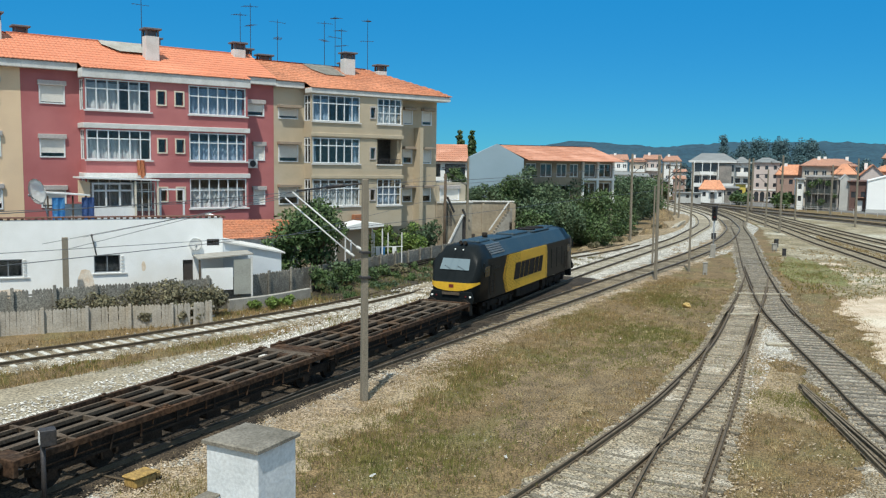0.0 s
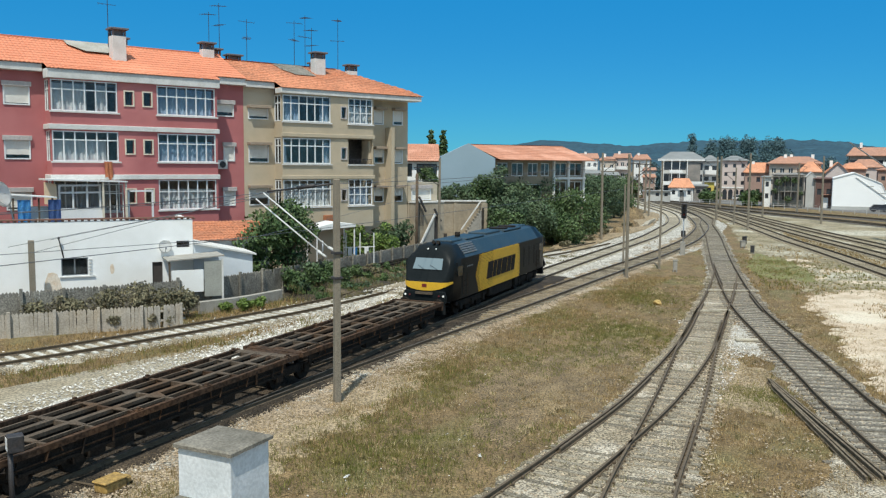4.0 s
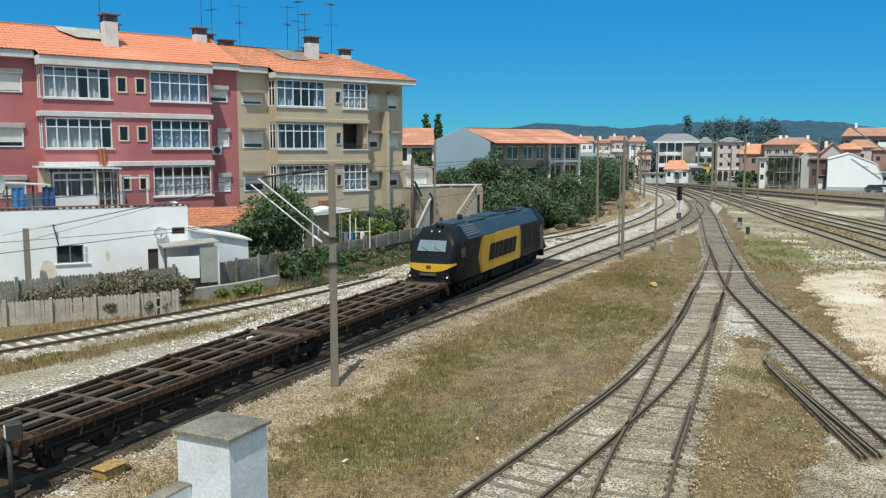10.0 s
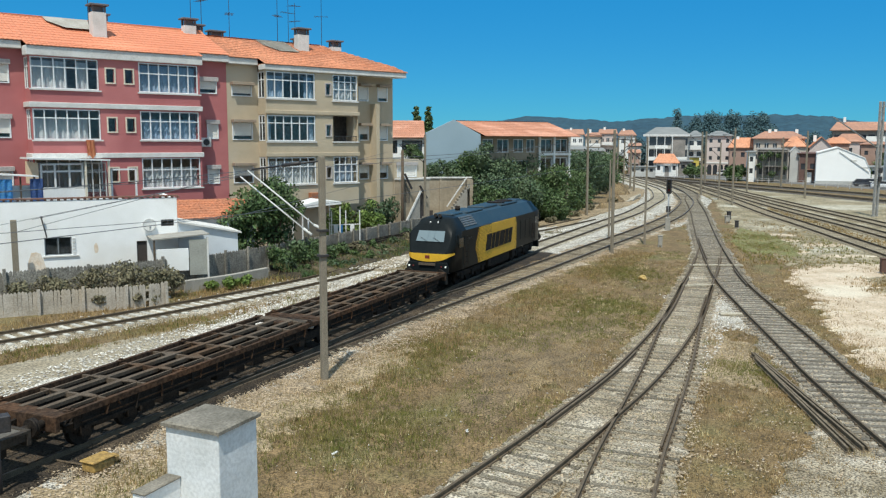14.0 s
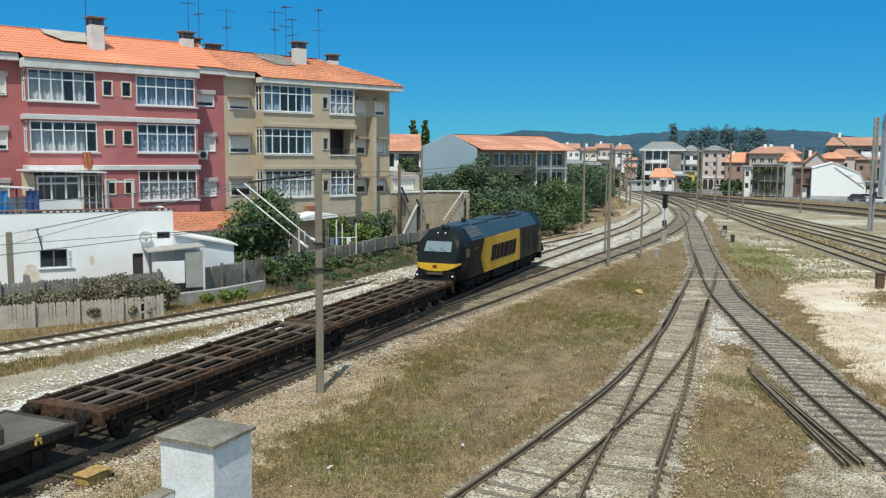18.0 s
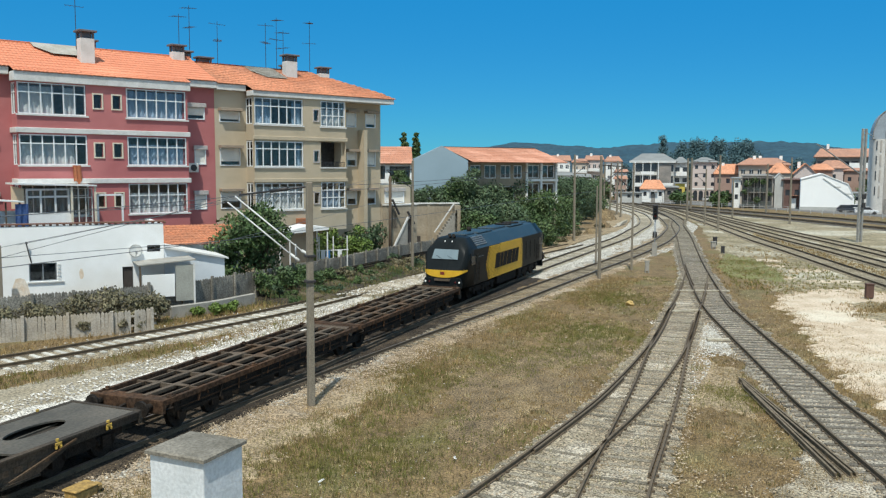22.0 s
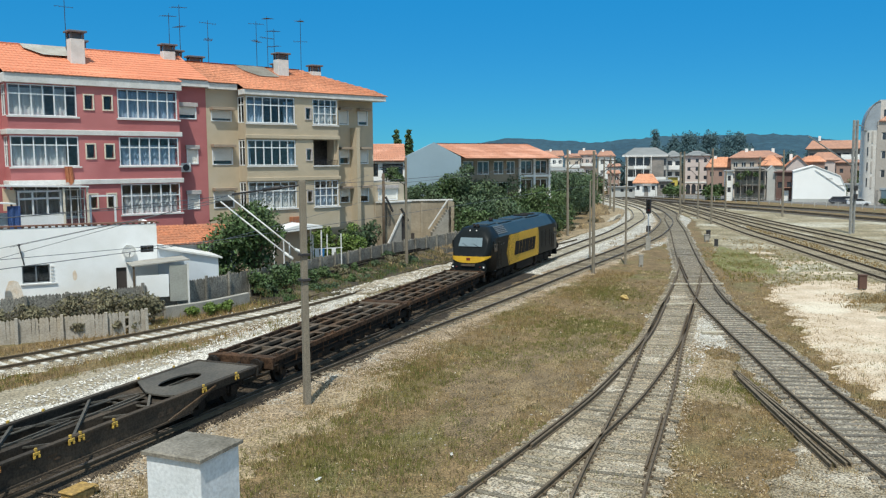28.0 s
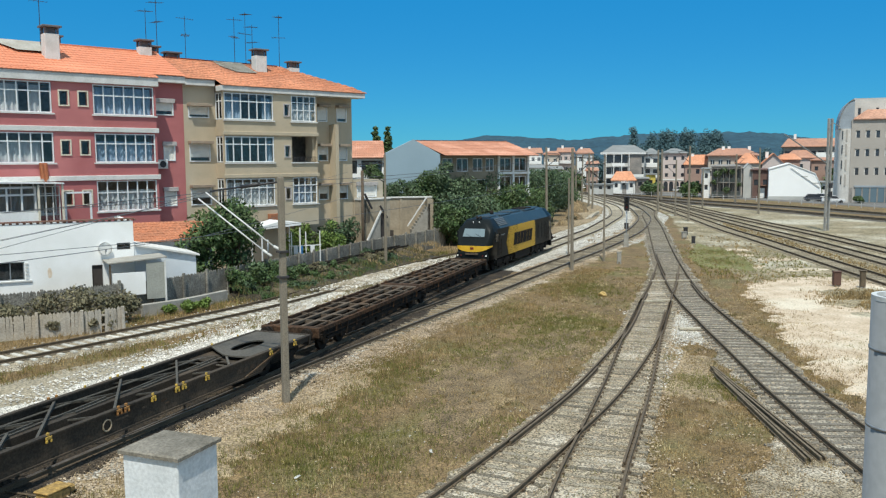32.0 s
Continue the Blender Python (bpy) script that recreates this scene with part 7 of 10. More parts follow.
def yard_stairs():
    ob = thing("yard_stairs", APT, "tan rendered stair block with outside steps behind the fence", "stairs")
    bm = bmesh.new()
    box(bm, 16.75, 19.75, 0.5, 1.15, -0.4, 5.4)
    part("wall", tidy(bm, 0.02), M_TERRACE, ob)
    for k in range(10):
        box_part("step", 17.25 + k * 0.13, 17.38 + k * 0.13, 0.22, 0.495, -0.4, 2.3 + k * 0.2, M_CONCRETE, ob)
    for a, b in (((17.2, 0.2, 2.2), (18.6, 0.2, 4.5)), ((17.0, 0.2, 5.9), (17.7, 0.2, 4.7)), ((18.6, 0.3, 4.9), (19.3, 0.3, 3.9))):
        bm = bmesh.new()
        beam(bm, a, b, 0.1, 0.14)
        part("stair_rail", tidy(bm), M_TRIM if a[2] < 4 else M_DARKMETAL, ob)
    for k in range(6):
        box_part("railing_bar", 16.95 + k * 0.13, 16.98 + k * 0.13, 0.4, 0.43, 3.6, 5.8 - k * 0.2, M_DARKMETAL, ob)
    box_part("doorway", 18.75, 19.2, 0.47, 0.52, 2.0, 4.3, M_DARKDOOR, ob)
    box_part("coping", 16.7, 19.8, 0.45, 1.15, 5.4, 5.5, M_TRIM, ob)


yard_stairs()
aw = thing("garden_awning", pose(-6.3, 63.2, 0, 0, 0, 30), "white garden awning on thin posts behind the fence", "awning")
bm = bmesh.new()
prism(bm, [(-1.6, 3.55), (1.6, 3.75), (1.6, 3.95), (0, 4.15), (-1.6, 3.8)], -1.0, 1.0)
part("canopy", tidy(bm, 0.02), M_PLASTIC, aw)
for x in (-1.5, 1.5):
    for y in (-0.9, 0.9):
        box_part("post", x - 0.04, x + 0.04, y - 0.04, y + 0.04, -0.3, 3.6, M_PLASTIC, aw)
rack = thing("drying_rack", pose(-4.2, 64.3, 0, 0, 0, 20), "white drying rack with hanging laundry", "drying rack")
for x in (-1.1, 0.0, 1.1):
    box_part("post", x - 0.035, x + 0.035, -0.035, 0.035, -0.3, 3.2, M_PLASTIC, rack)
box_part("line_bar", -1.2, 1.2, -0.03, 0.03, 2.1, 2.16, M_PLASTIC, rack)
for x, c in ((-0.8, M_PLASTIC), (-0.4, M_BLUETARP), (0.5, M_PLASTIC)):
    box_part("laundry", x - 0.16, x + 0.16, -0.05, -0.035, 1.5, 2.1, c, rack)
ac = thing("air_conditioner", APT @ pose(8.6, -0.25, 4.15), "rust-orange air-conditioning unit on the beige wall", "air conditioner")
box_part("case", -0.4, 0.4, -0.2, 0.2, 0.0, 0.6, make("rust_orange_case", (0.40, 0.16, 0.08), 0.7, bump=0.05), ac, bevel=0.02)
M_BLUEGREY = make("blue_grey_render", (0.30, 0.40, 0.47), 0.9, 0, (0.26, 0.35, 0.41), 0.3, 0.6, 12.0, 0.05, 0.1)


M_HOUSETILE = make("faded_clay_tile", (0.50, 0.225, 0.14), 0.9, 0, (0.42, 0.195, 0.125), 0.8, 0.7, 6.0, 0.12, 0.1, third=(0.63, 0.32, 0.22))


def gabled_house():
    ob = thing("gabled_house", Matrix(), "blue-grey gable-ended house with orange tiled wings", "house")
    bm = bmesh.new()
    prism(bm, [(2.7, -0.4), (8.6, -0.4), (8.6, 9.15), (5.7, 10.75), (2.7, 9.3)], 92, 103)
    part("gable_wall", tidy(bm), M_BLUEGREY, ob)
    # left wing
    bm = bmesh.new()
    holed_wall(bm, -4.0, 2.59, -0.4, 8.7, 92.6, 92.9, [(-3.6, -0.4, 7.1, 8.5), (0.1, 2.3, 7.1, 8.5)])
    part("wall", tidy(bm), M_WHITE, ob)
    box_part("room_back", -4.0, 2.5, 94.4, 94.5, 0, 8.6, M_ROOM, ob)
    for a, b in ((-3.6, -0.4), (0.1, 2.3)):
        glazing(ob, a, b, 7.12, 8.48, 92.75, 3, (), None, w=0.08, frame=M_DARKMETAL)
    roof = roof_base(ob, [(-4.0, 92.2), (2.55, 92.2), (2.55, 97.5), (-4.0, 97.5)], 8.72, 8.8, M_HOUSETILE)
    tiled_slope(roof, M_HOUSETILE, -4.2, 2.6, 92.1, 8.8, 97.5, 10.7, 8)
    # right wing, set back along the street
    q = pose(8.6, 94, 0, 0, 0, 27)
    w = 12.6
    bays = [(0.5, 1.9, 7.2, 8.7), (2.4, 4.0, 7.2, 8.7), (4.6, 6.0, 7.2, 8.7), (6.4, 7.6, 7.2, 8.7), (8.3, 10.1, 7.2, 8.75), (10.4, 12.3, 7.2, 8.75), (8.3, 10.1, 4.6, 6.6), (10.4, 12.3, 4.6, 6.6), (0.6, 3.0, 4.6, 6.3), (4.0, 6.6, 4.6, 6.3)]
    bm = bmesh.new()
    holed_wall(bm, 0.02, w, -0.4, 8.95, 0, 0.3, bays)
    box(bm, w - 0.3, w, 0.3, 9, -0.4, 8.95)
    part("wall", tidy(bm), M_TERRACE, ob, at=q)
    box_part("room_back", 0.1, w - 0.3, 2.6, 2.7, 0, 8.9, M_ROOM, ob, at=q)
    for a, b, z0, z1 in bays:
        win = glazing(ob, a, b, z0, z1, 0.12, 2, (), None, w=0.09)
        win.matrix_basis = q
    for a in (8.15, 10.25, 12.45):
        box_part("column", a - 0.12, a + 0.12, -0.25, -0.02, 4.3, 8.95, M_WHITE, ob, at=q)
    for z in (6.85, 4.3):
        box_part("balcony_slab", 8.0, w + 0.1, -0.28, -0.02, z, z + 0.25, M_WHITE, ob, at=q)
    roof = roof_base(ob, [(0.0, -1.45), (w + 0.4, -1.45), (w + 0.4, 9.9), (0.0, 9.9)], 8.96, 9.0, M_HOUSETILE, at=q)
    tiled_slope(roof, M_HOUSETILE, -0.1, w + 0.5, -1.55, 9.0, 5.0, 10.75, 9)
    tiled_slope(roof, M_HOUSETILE, -0.1, w + 0.5, 10.0, 9.0, 5.0, 10.75, 5)


gabled_house()


# ---- overhead line, signals, things along the tracks ----
def concrete_pole(x, y, h, w=0.26, label="square grey concrete mast of the overhead line", lean=(0, 0), group="overhead line masts", taper=0.75):
    ob = thing("overhead_line_mast", pose(x, y, -0.3, lean[0], lean[1], 28), label, "mast", group)
    bm = bmesh.new()
    w *= 0.95 if y < 40 else 0.72
    vs = box(bm, -w / 2, w / 2, -w / 2, w / 2, 0, h + 0.3)
    for v in vs:
        if v.co.z > 1:
            v.co.x *= taper
            v.co.y *= taper
    part("mast", tidy(bm, 0.02), M_POLE, ob)
    return ob


main = concrete_pole(-2.8, 30.2, 7.86, 0.25, "tall square concrete mast with a cantilever arm", taper=0.85)
bm = bmesh.new()
box(bm, -0.38, 0.38, -0.38, 0.38, 0.0, 0.09)
part("foundation", tidy(bm, 0.03), M_DIRT, main)
for z in (4.6, 5.5):
    box_part("clamp", -0.17, 0.17, -0.17, 0.17, z, z + 0.09, M_DARKMETAL, main, bevel=0.01)


M_ARM = make("pale_galvanised_tube", (0.62, 0.62, 0.60), 0.5, 0.0, (0.50, 0.50, 0.48), 3.0, 0.6, 25.0, 0.08, 0.03)


def cantilever(name, parts_, label):
    ob = thing(name, Matrix(), label, "cantilever arm")
    for nm, a, b, r, mat in parts_:
        bm = bmesh.new()
        tube(bm, a, b, r, n=8)
        part(nm, bm, mat, ob)
    return ob


PX, PY = -2.8, 30.2


def off(l, z, along=0.0):
    return (PX - 0.87 * l + 0.5 * along, PY + 0.5 * l + 0.87 * along, z)


cantilever("cantilever_arm", [
    ("top_tube", off(0.1, 7.7), off(3.1, 7.35), 0.035, M_DARKMETAL),
    ("strut", off(0.25, 5.35), off(3.3, 7.3), 0.03, M_ARM),
    ("second_strut", off(1.1, 5.2, 0.4), off(4.0, 7.05, 0.4), 0.03, M_ARM),
    ("insulator", off(0.05, 5.3), off(0.35, 5.42), 0.055, M_ARM),
    ("insulator", off(0.75, 5.0, 0.4), off(1.12, 5.22, 0.4), 0.055, M_ARM),
    ("top_insulator", off(0.9, 7.62), off(1.7, 7.52), 0.07, M_DARKMETAL),
    ("hanger", off(0.9, 4.9, 0.4), off(0.9, 5.6, 0.4), 0.03, M_STEEL),
], "steel tube cantilever arm with white insulators")


def wire(pts, r=0.012, sag=0.0):
    ob = thing("overhead_wire", Matrix(), "thin dark overhead wire", "wire", "overhead wires")
    n = 10
    path = [Vector(a).lerp(Vector(b), k / n) - Vector((0, 0, sag * 4 * (k / n) * (1 - k / n))) for a, b in zip(pts[:-1], pts[1:]) for k in range(n)] + [Vector(pts[-1])]
    bm = bmesh.new()
    prev = None
    for k, p in enumerate(path):
        d = (path[min(k + 1, len(path) - 1)] - path[max(k - 1, 0)]).normalized()
        x = d.cross(Vector((0, 0, 1))).normalized()
        y = x.cross(d)
        ring = [bm.verts.new(p + x * r * math.cos(i * 1.5708) + y * r * math.sin(i * 1.5708)) for i in range(4)]
        if prev:
            for i in range(4):
                bm.faces.new((prev[i], ring[i], ring[(i + 1) % 4], prev[(i + 1) % 4]))
        prev = ring
    part("wire", tidy(bm), M_WIRE, ob)


e1, e2 = off(3.3, 7.3), off(4.0, 7.05, 0.4)
near1, near2 = (-20.5, 2.0, 7.2), (-27, 12, 6.9)
wire([near1, e1, (12.5, 70, 8.2), (28, 104, 8.4)], 0.011, 0.25)
wire([near1[:2] + (5.9,), off(3.0, 5.75), (12.5, 70, 5.9), (28, 104, 6.0)], 0.011, 0.05)
wire([near2, e2, (-1, 66, 7.6)], 0.010, 0.2)
wire([near2[:2] + (5.6,), off(4.0, 5.6, 0.4), (-1, 66, 5.7)], 0.010, 0.05)
wire([e1, (-16, 36, 4.6)], 0.010)
wire([e2, (-19, 40, 4.4)], 0.010)
wire([e2, (-14.5, 34, 5.3)], 0.010)
wire([(-2.8, 30.2, 7.7), (16.5, 65, 9.0), (45.8, 115, 10.0)], 0.010, 0.3)
wire([(-21.5, 48.0, 4.0), (-11.5, 53.2, 3.6), (-5.5, 61.0, 3.8)], 0.010, 0.15)

POLES = ((16.5, 65.2, 9.35, 0.30), (21.7, 98, 9.95, 0.34), (20.7, 70.8, 8.8, 0.22), (1.95, 69.6, 8.95, 0.28), (45.8, 115.2, 10.3, 0.34), (65.3, 180, 10.7, 0.5), (63, 129.5, 10.2, 0.36),
         (48.1, 126.4, 8.4, 0.3), (42.4, 155.4, 9.8, 0.4), (40.6, 146.3, 9.3, 0.36), (18.7, 75.2, 6.8, 0.2), (49.6, 138.2, 10.1, 0.4), (60.7, 146.3, 6.9, 0.35), (72.8, 159.5, 9.4, 0.4), (44.4, 168, 9.5, 0.4), (47.5, 185, 9.5, 0.4))
for x, y, h, w in POLES:
    ob = concrete_pole(x, y, h, w, "slim concrete mast of the overhead line beside the tracks", (rng.uniform(-0.6, 0.6), rng.uniform(-0.6, 0.6)))
    if h > 8:
        bm = bmesh.new()
        sgn = rng.choice((-1, 1))
        tube(bm, (0, 0, h - 0.4), (sgn * 2.4, 0, h - 0.5), 0.04, n=6)
        tube(bm, (0, 0, h - 2.0), (sgn * 2.3, 0, h - 0.6), 0.035, n=6)
        part("bracket", bm, M_DARKMETAL, ob)


M_MAST = make("pale_weathered_mast", (0.33, 0.325, 0.305), 0.8, 0, (0.20, 0.19, 0.175), 1.5, 0.7, 20.0, 0.2, 0.1)


def lattice_mast(x, y, h):
    ob = thing("lattice_mast", pose(x, y, -0.3, 0, 0, 20), "tall grey steel mast of two joined columns", "mast")
    for sx in (-0.27, 0.27):
        bm = bmesh.new()
        box(bm, sx - 0.11, sx + 0.11, -0.13, 0.13, 0, h + 0.3)
        part("column", tidy(bm, 0.02), M_MAST, ob)
    for k in range(9):
        bm = bmesh.new()
        z = 0.8 + k * h / 9
        beam(bm, (-0.2, 0, z), (0.2, 0, z + 0.5), 0.06)
        part("lacing", tidy(bm), M_STEEL, ob)
    bm = bmesh.new()
    tube(bm, (0.4, 0, h - 0.2), (1.6, 0, h - 0.6), 0.05, n=6)
    tube(bm, (-0.4, 0, h - 5.0), (-7.5, 0, h - 1.6), 0.07, n=6)
    part("arm", bm, M_STEEL, ob)
    for z in (4.2, 5.2):
        box_part("junction_box", -0.15, 0.35, -0.4, -0.2, z, z + 0.6, M_DARKMETAL, ob, bevel=0.03)


lattice_mast(56.0, 97.4, 13.2)


def signal_post(x, y, h):
    ob = thing("signal", pose(x, y, -0.25, 0, 0, -18), "colour-light railway signal with a black head on a grey post", "railway signal")
    bm = bmesh.new()
    tube(bm, (0, 0, 0), (0, 0, h - 1.0), 0.07, n=10)
    part("post", bm, M_STEEL, ob)
    box_part("signal_head", -0.26, 0.26, -0.1, 0.12, h - 1.5, h, M_DARKMETAL, ob, bevel=0.08)
    for k in range(3):
        bm = bmesh.new()
        tube(bm, (0, -0.1, h - 0.3 - k * 0.42), (0, -0.12, h - 0.3 - k * 0.42), 0.11, n=14)
        part("lens", bm, M_SIGRED if k == 2 else M_PANE_DARK, ob)
        bm = bmesh.new()
        tube(bm, (0, -0.1, h - 0.28 - k * 0.42), (0, -0.32, h - 0.24 - k * 0.42), 0.14, 0.15, 12, caps=False)
        part("hood", bm, M_DARKMETAL, ob)
    box_part("ladder_plate", -0.22, 0.22, -0.06, 0.06, h - 3.3, h - 2.7, M_DARKMETAL, ob)
    box_part("base", -0.24, 0.24, -0.24, 0.24, -0.1, 1.3, M_CONCRETE, ob, bevel=0.03)


M_SIGRED = glow("red_signal_lens", (0.2, 0.02, 0.015), 0.04)
signal_post(26.4, 82.5, 5.1)


def cabinet(x, y, h, w, material, label, name="relay_box"):
    ob = thing(name, pose(x, y, -0.27, 0, 0, rng.uniform(-20, 20)), label, "cabinet")
    box_part("case", -w / 2, w / 2, -w * 0.35, w * 0.35, 0.15, h, material, ob, bevel=0.03)
    box_part("lid", -w / 2 - 0.04, w / 2 + 0.04, -w * 0.35 - 0.04, w * 0.35 + 0.04, h, h + 0.06, material, ob, bevel=0.015)
    for sx in (-1, 1):
        box_part("foot", sx * w * 0.35 - 0.05, sx * w * 0.35 + 0.05, -0.1, 0.1, -0.1, 0.15, M_CONCRETE, ob)


cabinet(36.8, 93.3, 0.95, 0.42, M_DARKMETAL, "small dark relay box in dry grass")
cabinet(33.9, 83.8, 0.8, 0.36, M_DARKMETAL, "small dark marker block in dry grass", "marker_block")
cabinet(21.5, 69.0, 0.95, 0.34, M_CONCRETE, "grey relay cabinet beside the track")
cabinet(32.0, 54.1, 1.05, 0.5, make("rusty_brown_box", (0.12, 0.065, 0.05), 0.8, 0, bump=0.1), "rusty brown box on the sand")
cabinet(33.3, 53.2, 1.2, 0.35, M_RAIL, "narrow rusty post box on the sand", "post_box")
cabinet(35.3, 89.9, 0.75, 0.5, M_CONCRETE, "small stone distance marker", "marker_block")


M_OCHRE = make("dusty_ochre_paint", (0.40, 0.25, 0.075), 0.8, 0, (0.25, 0.165, 0.07), 3.0, 0.8, 14.0, 0.25, 0.1)


def point_machine(x, y, a):
    ob = thing("point_machine", pose(x, y, -0.2, 0, 0, a), "yellow point machine beside the turnout", "point machine")
    box_part("case", -0.36, 0.36, -0.23, 0.23, 0.0, 0.26, M_OCHRE, ob, bevel=0.04)
    box_part("lid", -0.40, 0.40, -0.26, 0.26, 0.26, 0.32, M_OCHRE, ob, bevel=0.025)
    box_part("motor", 0.40, 0.62, -0.15, 0.15, 0.02, 0.23, M_OCHRE, ob, bevel=0.05)
    bm = bmesh.new()
    tube(bm, (-0.2, 0.2, 0.12), (-0.2, 1.5, 0.06), 0.03, n=6)
    part("throw_rod", bm, M_RAIL, ob)
    box_part("base_plate", -0.55, 0.75, -0.36, 0.36, -0.08, 0.0, M_RAIL, ob)


point_machine(-8.0, 21.9, 62)
sig = thing("shunting_sign", pose(-9.75, 20.2, -0.25, 0, 0, -58), "dark box lamp sign with a white plate on a post", "sign")
bm = bmesh.new()
tube(bm, (0, 0, 0), (0, 0, 1.7), 0.06, n=8)
part("post", bm, M_DARKMETAL, sig)
box_part("sign_box", -0.17, 0.17, -0.07, 0.3, 1.66, 2.07, M_DARKMETAL, sig, bevel=0.02)
box_part("face", -0.13, 0.13, -0.085, -0.07, 1.72, 2.01, M_TRIM, sig, "pale square face")

# stacked lengths of rail lying in the grass
M_OLDRAIL = make("brown_old_rail", (0.19, 0.145, 0.095), 0.85, 0, (0.10, 0.075, 0.048), 3.0, 0.8, 20.0, 0.3, 0.2)
for k, (xa, ya, xb, yb, z) in enumerate(((14.35, 33.0, 13.1, 22.3, 0.0), (14.22, 33.0, 12.92, 22.25, 0.0), (14.10, 32.4, 12.62, 22.2, 0.0), (13.98, 32.0, 12.44, 22.2, 0.0))):
    ob = thing("loose_rail", Matrix(), "rusty loose rail lying in the grass", "rail", "stacked loose rails")
    bm = bmesh.new()
    sweep(bm, np.array([(xa, ya), (xb, yb)], float), RAIL, -0.06 + (0.02 if k % 2 else 0.0))
    part("rail", tidy(bm), M_OLDRAIL, ob)
for y, xc in ((31.0, 14.0), (24.0, 13.0)):
    ob = thing("timber_bearer", pose(xc, y, -0.34, 0, 0, 4), "short timber under the stacked rails", "timber", "rail bearers")
    box_part("timber", -0.9, 0.9, -0.1, 0.1, 0, 0.12, M_SLEEPER_DARK, ob, bevel=0.01)


# ---- near the camera: white pillar and steel post ----
def pillar():
    c = Vector((-2.31, 10.09, 0))
    ob = thing("gate_pillar", pose(c.x, c.y, 0, 0, 0, 62.8), "white rendered pillar with a grey concrete cap", "pillar")
    paint = make("white_painted_render", (0.74, 0.755, 0.76), 0.85, 0, (0.58, 0.60, 0.60), 1.6, 0.75, 22.0, 0.08, 0.2, third=(0.68, 0.69, 0.68))
    box_part("shaft", -0.365, 0.365, -0.395, 0.395, -0.4, 5.02, paint, ob, bevel=0.012)
    # cap: a slab with chipped, uneven edges
    bm = bmesh.new()
    n = 14
    r = random.Random(3)
    rim = [(-0.405 + 0.81 * k / n, -0.435) for k in range(n)] + [(0.405, -0.435 + 0.87 * k / n) for k in range(n)]
    rim += [(0.405 - 0.81 * k / n, 0.435) for k in range(n)] + [(-0.405, 0.435 - 0.87 * k / n) for k in range(n)]
    lower = [bm.verts.new((x, y, 5.02)) for x, y in rim]
    upper = [bm.verts.new((x * (1 - r.uniform(0, 0.012)), y * (1 - r.uniform(0, 0.012)), 5.06 + r.uniform(-0.004, 0.004))) for x, y in rim]
    inner = [bm.verts.new((v.co.x * 0.93, v.co.y * 0.93, 5.074 + r.uniform(-0.004, 0.004))) for v in upper]
    m = len(rim)
    for k in range(m):
        j = (k + 1) % m
        bm.faces.new((lower[k], lower[j], upper[j], upper[k]))
        bm.faces.new((upper[k], upper[j], inner[j], inner[k]))
    bm.faces.new(inner)
    bm.faces.new(lower[::-1])
    part("cap", tidy(bm), M_CAPSTONE, ob, "rough grey concrete cap with chipped edges")
    wall = thing("boundary_wall", pose(c.x, c.y, 0, 0, 0, 62.8), "low white wall stub running up to the pillar", "wall")
    box_part("wall", -0.95, -0.368, 0.19, 0.37, -0.4, 4.40, M_WHITE, wall)
    box_part("coping", -0.97, -0.368, 0.17, 0.385, 4.402, 4.43, M_CAPSTONE, wall, bevel=0.01)


M_CAPSTONE = make("rough_grey_cement", (0.195, 0.175, 0.142), 0.95, 0, (0.12, 0.106, 0.082), 3.0, 0.85, 30.0, 0.2, 0.5, third=(0.25, 0.222, 0.18))
pillar()


def steel_post():
    x, y, r = 2.40, 3.5, 0.14
    ob = thing("steel_post", pose(x, y, 0), "grey galvanised steel tube post with an open top", "post")
    bm = bmesh.new()
    lo, hi = tube(bm, (0, 0, -0.4), (0, 0, 7.79), r, n=32, caps=False)
    ring = [bm.verts.new((v.co.x * 0.86, v.co.y * 0.86, v.co.z)) for v in hi]
    deep = [bm.verts.new((v.co.x * 0.86, v.co.y * 0.86, v.co.z - 0.5)) for v in hi]
    n = len(hi)
    for k in range(n):
        bm.faces.new((hi[k], ring[k], ring[(k + 1) % n], hi[(k + 1) % n]))
        bm.faces.new((ring[k], deep[k], deep[(k + 1) % n], ring[(k + 1) % n])).smooth = True
    bm.faces.new(deep)
    part("tube", tidy(bm), M_STEELPOST, ob)
    # sunlight on the rim, painted as a ring of paler material
    bm = bmesh.new()
    edge = [[bm.verts.new((f * r * math.cos(k * math.pi / 16), f * r * math.sin(k * math.pi / 16), z)) for k in range(32)] for f, z in ((1.006, 7.775), (1.006, 7.796), (0.855, 7.796), (0.855, 7.775))]
    for a, b in zip(edge, edge[1:] + edge[:1]):
        for k in range(32):
            bm.faces.new((a[k], a[(k + 1) % 32], b[(k + 1) % 32], b[k]))
    part("rim", tidy(bm), M_ARM, ob, "rim in a paler colour for the sun on it")
    for z in (7.55, 7.2):
        bm = bmesh.new()
        tube(bm, (0, 0, z), (0, 0, z + 0.012), r + 0.003, n=32)
        part("weld_ring", bm, M_STEEL, ob)


M_STEELPOST = make("painted_steel_tube", (0.215, 0.222, 0.225), 0.55, 0.0, (0.18, 0.187, 0.19), 2.0, 0.6, 25.0, 0.05, 0.03)
steel_post()


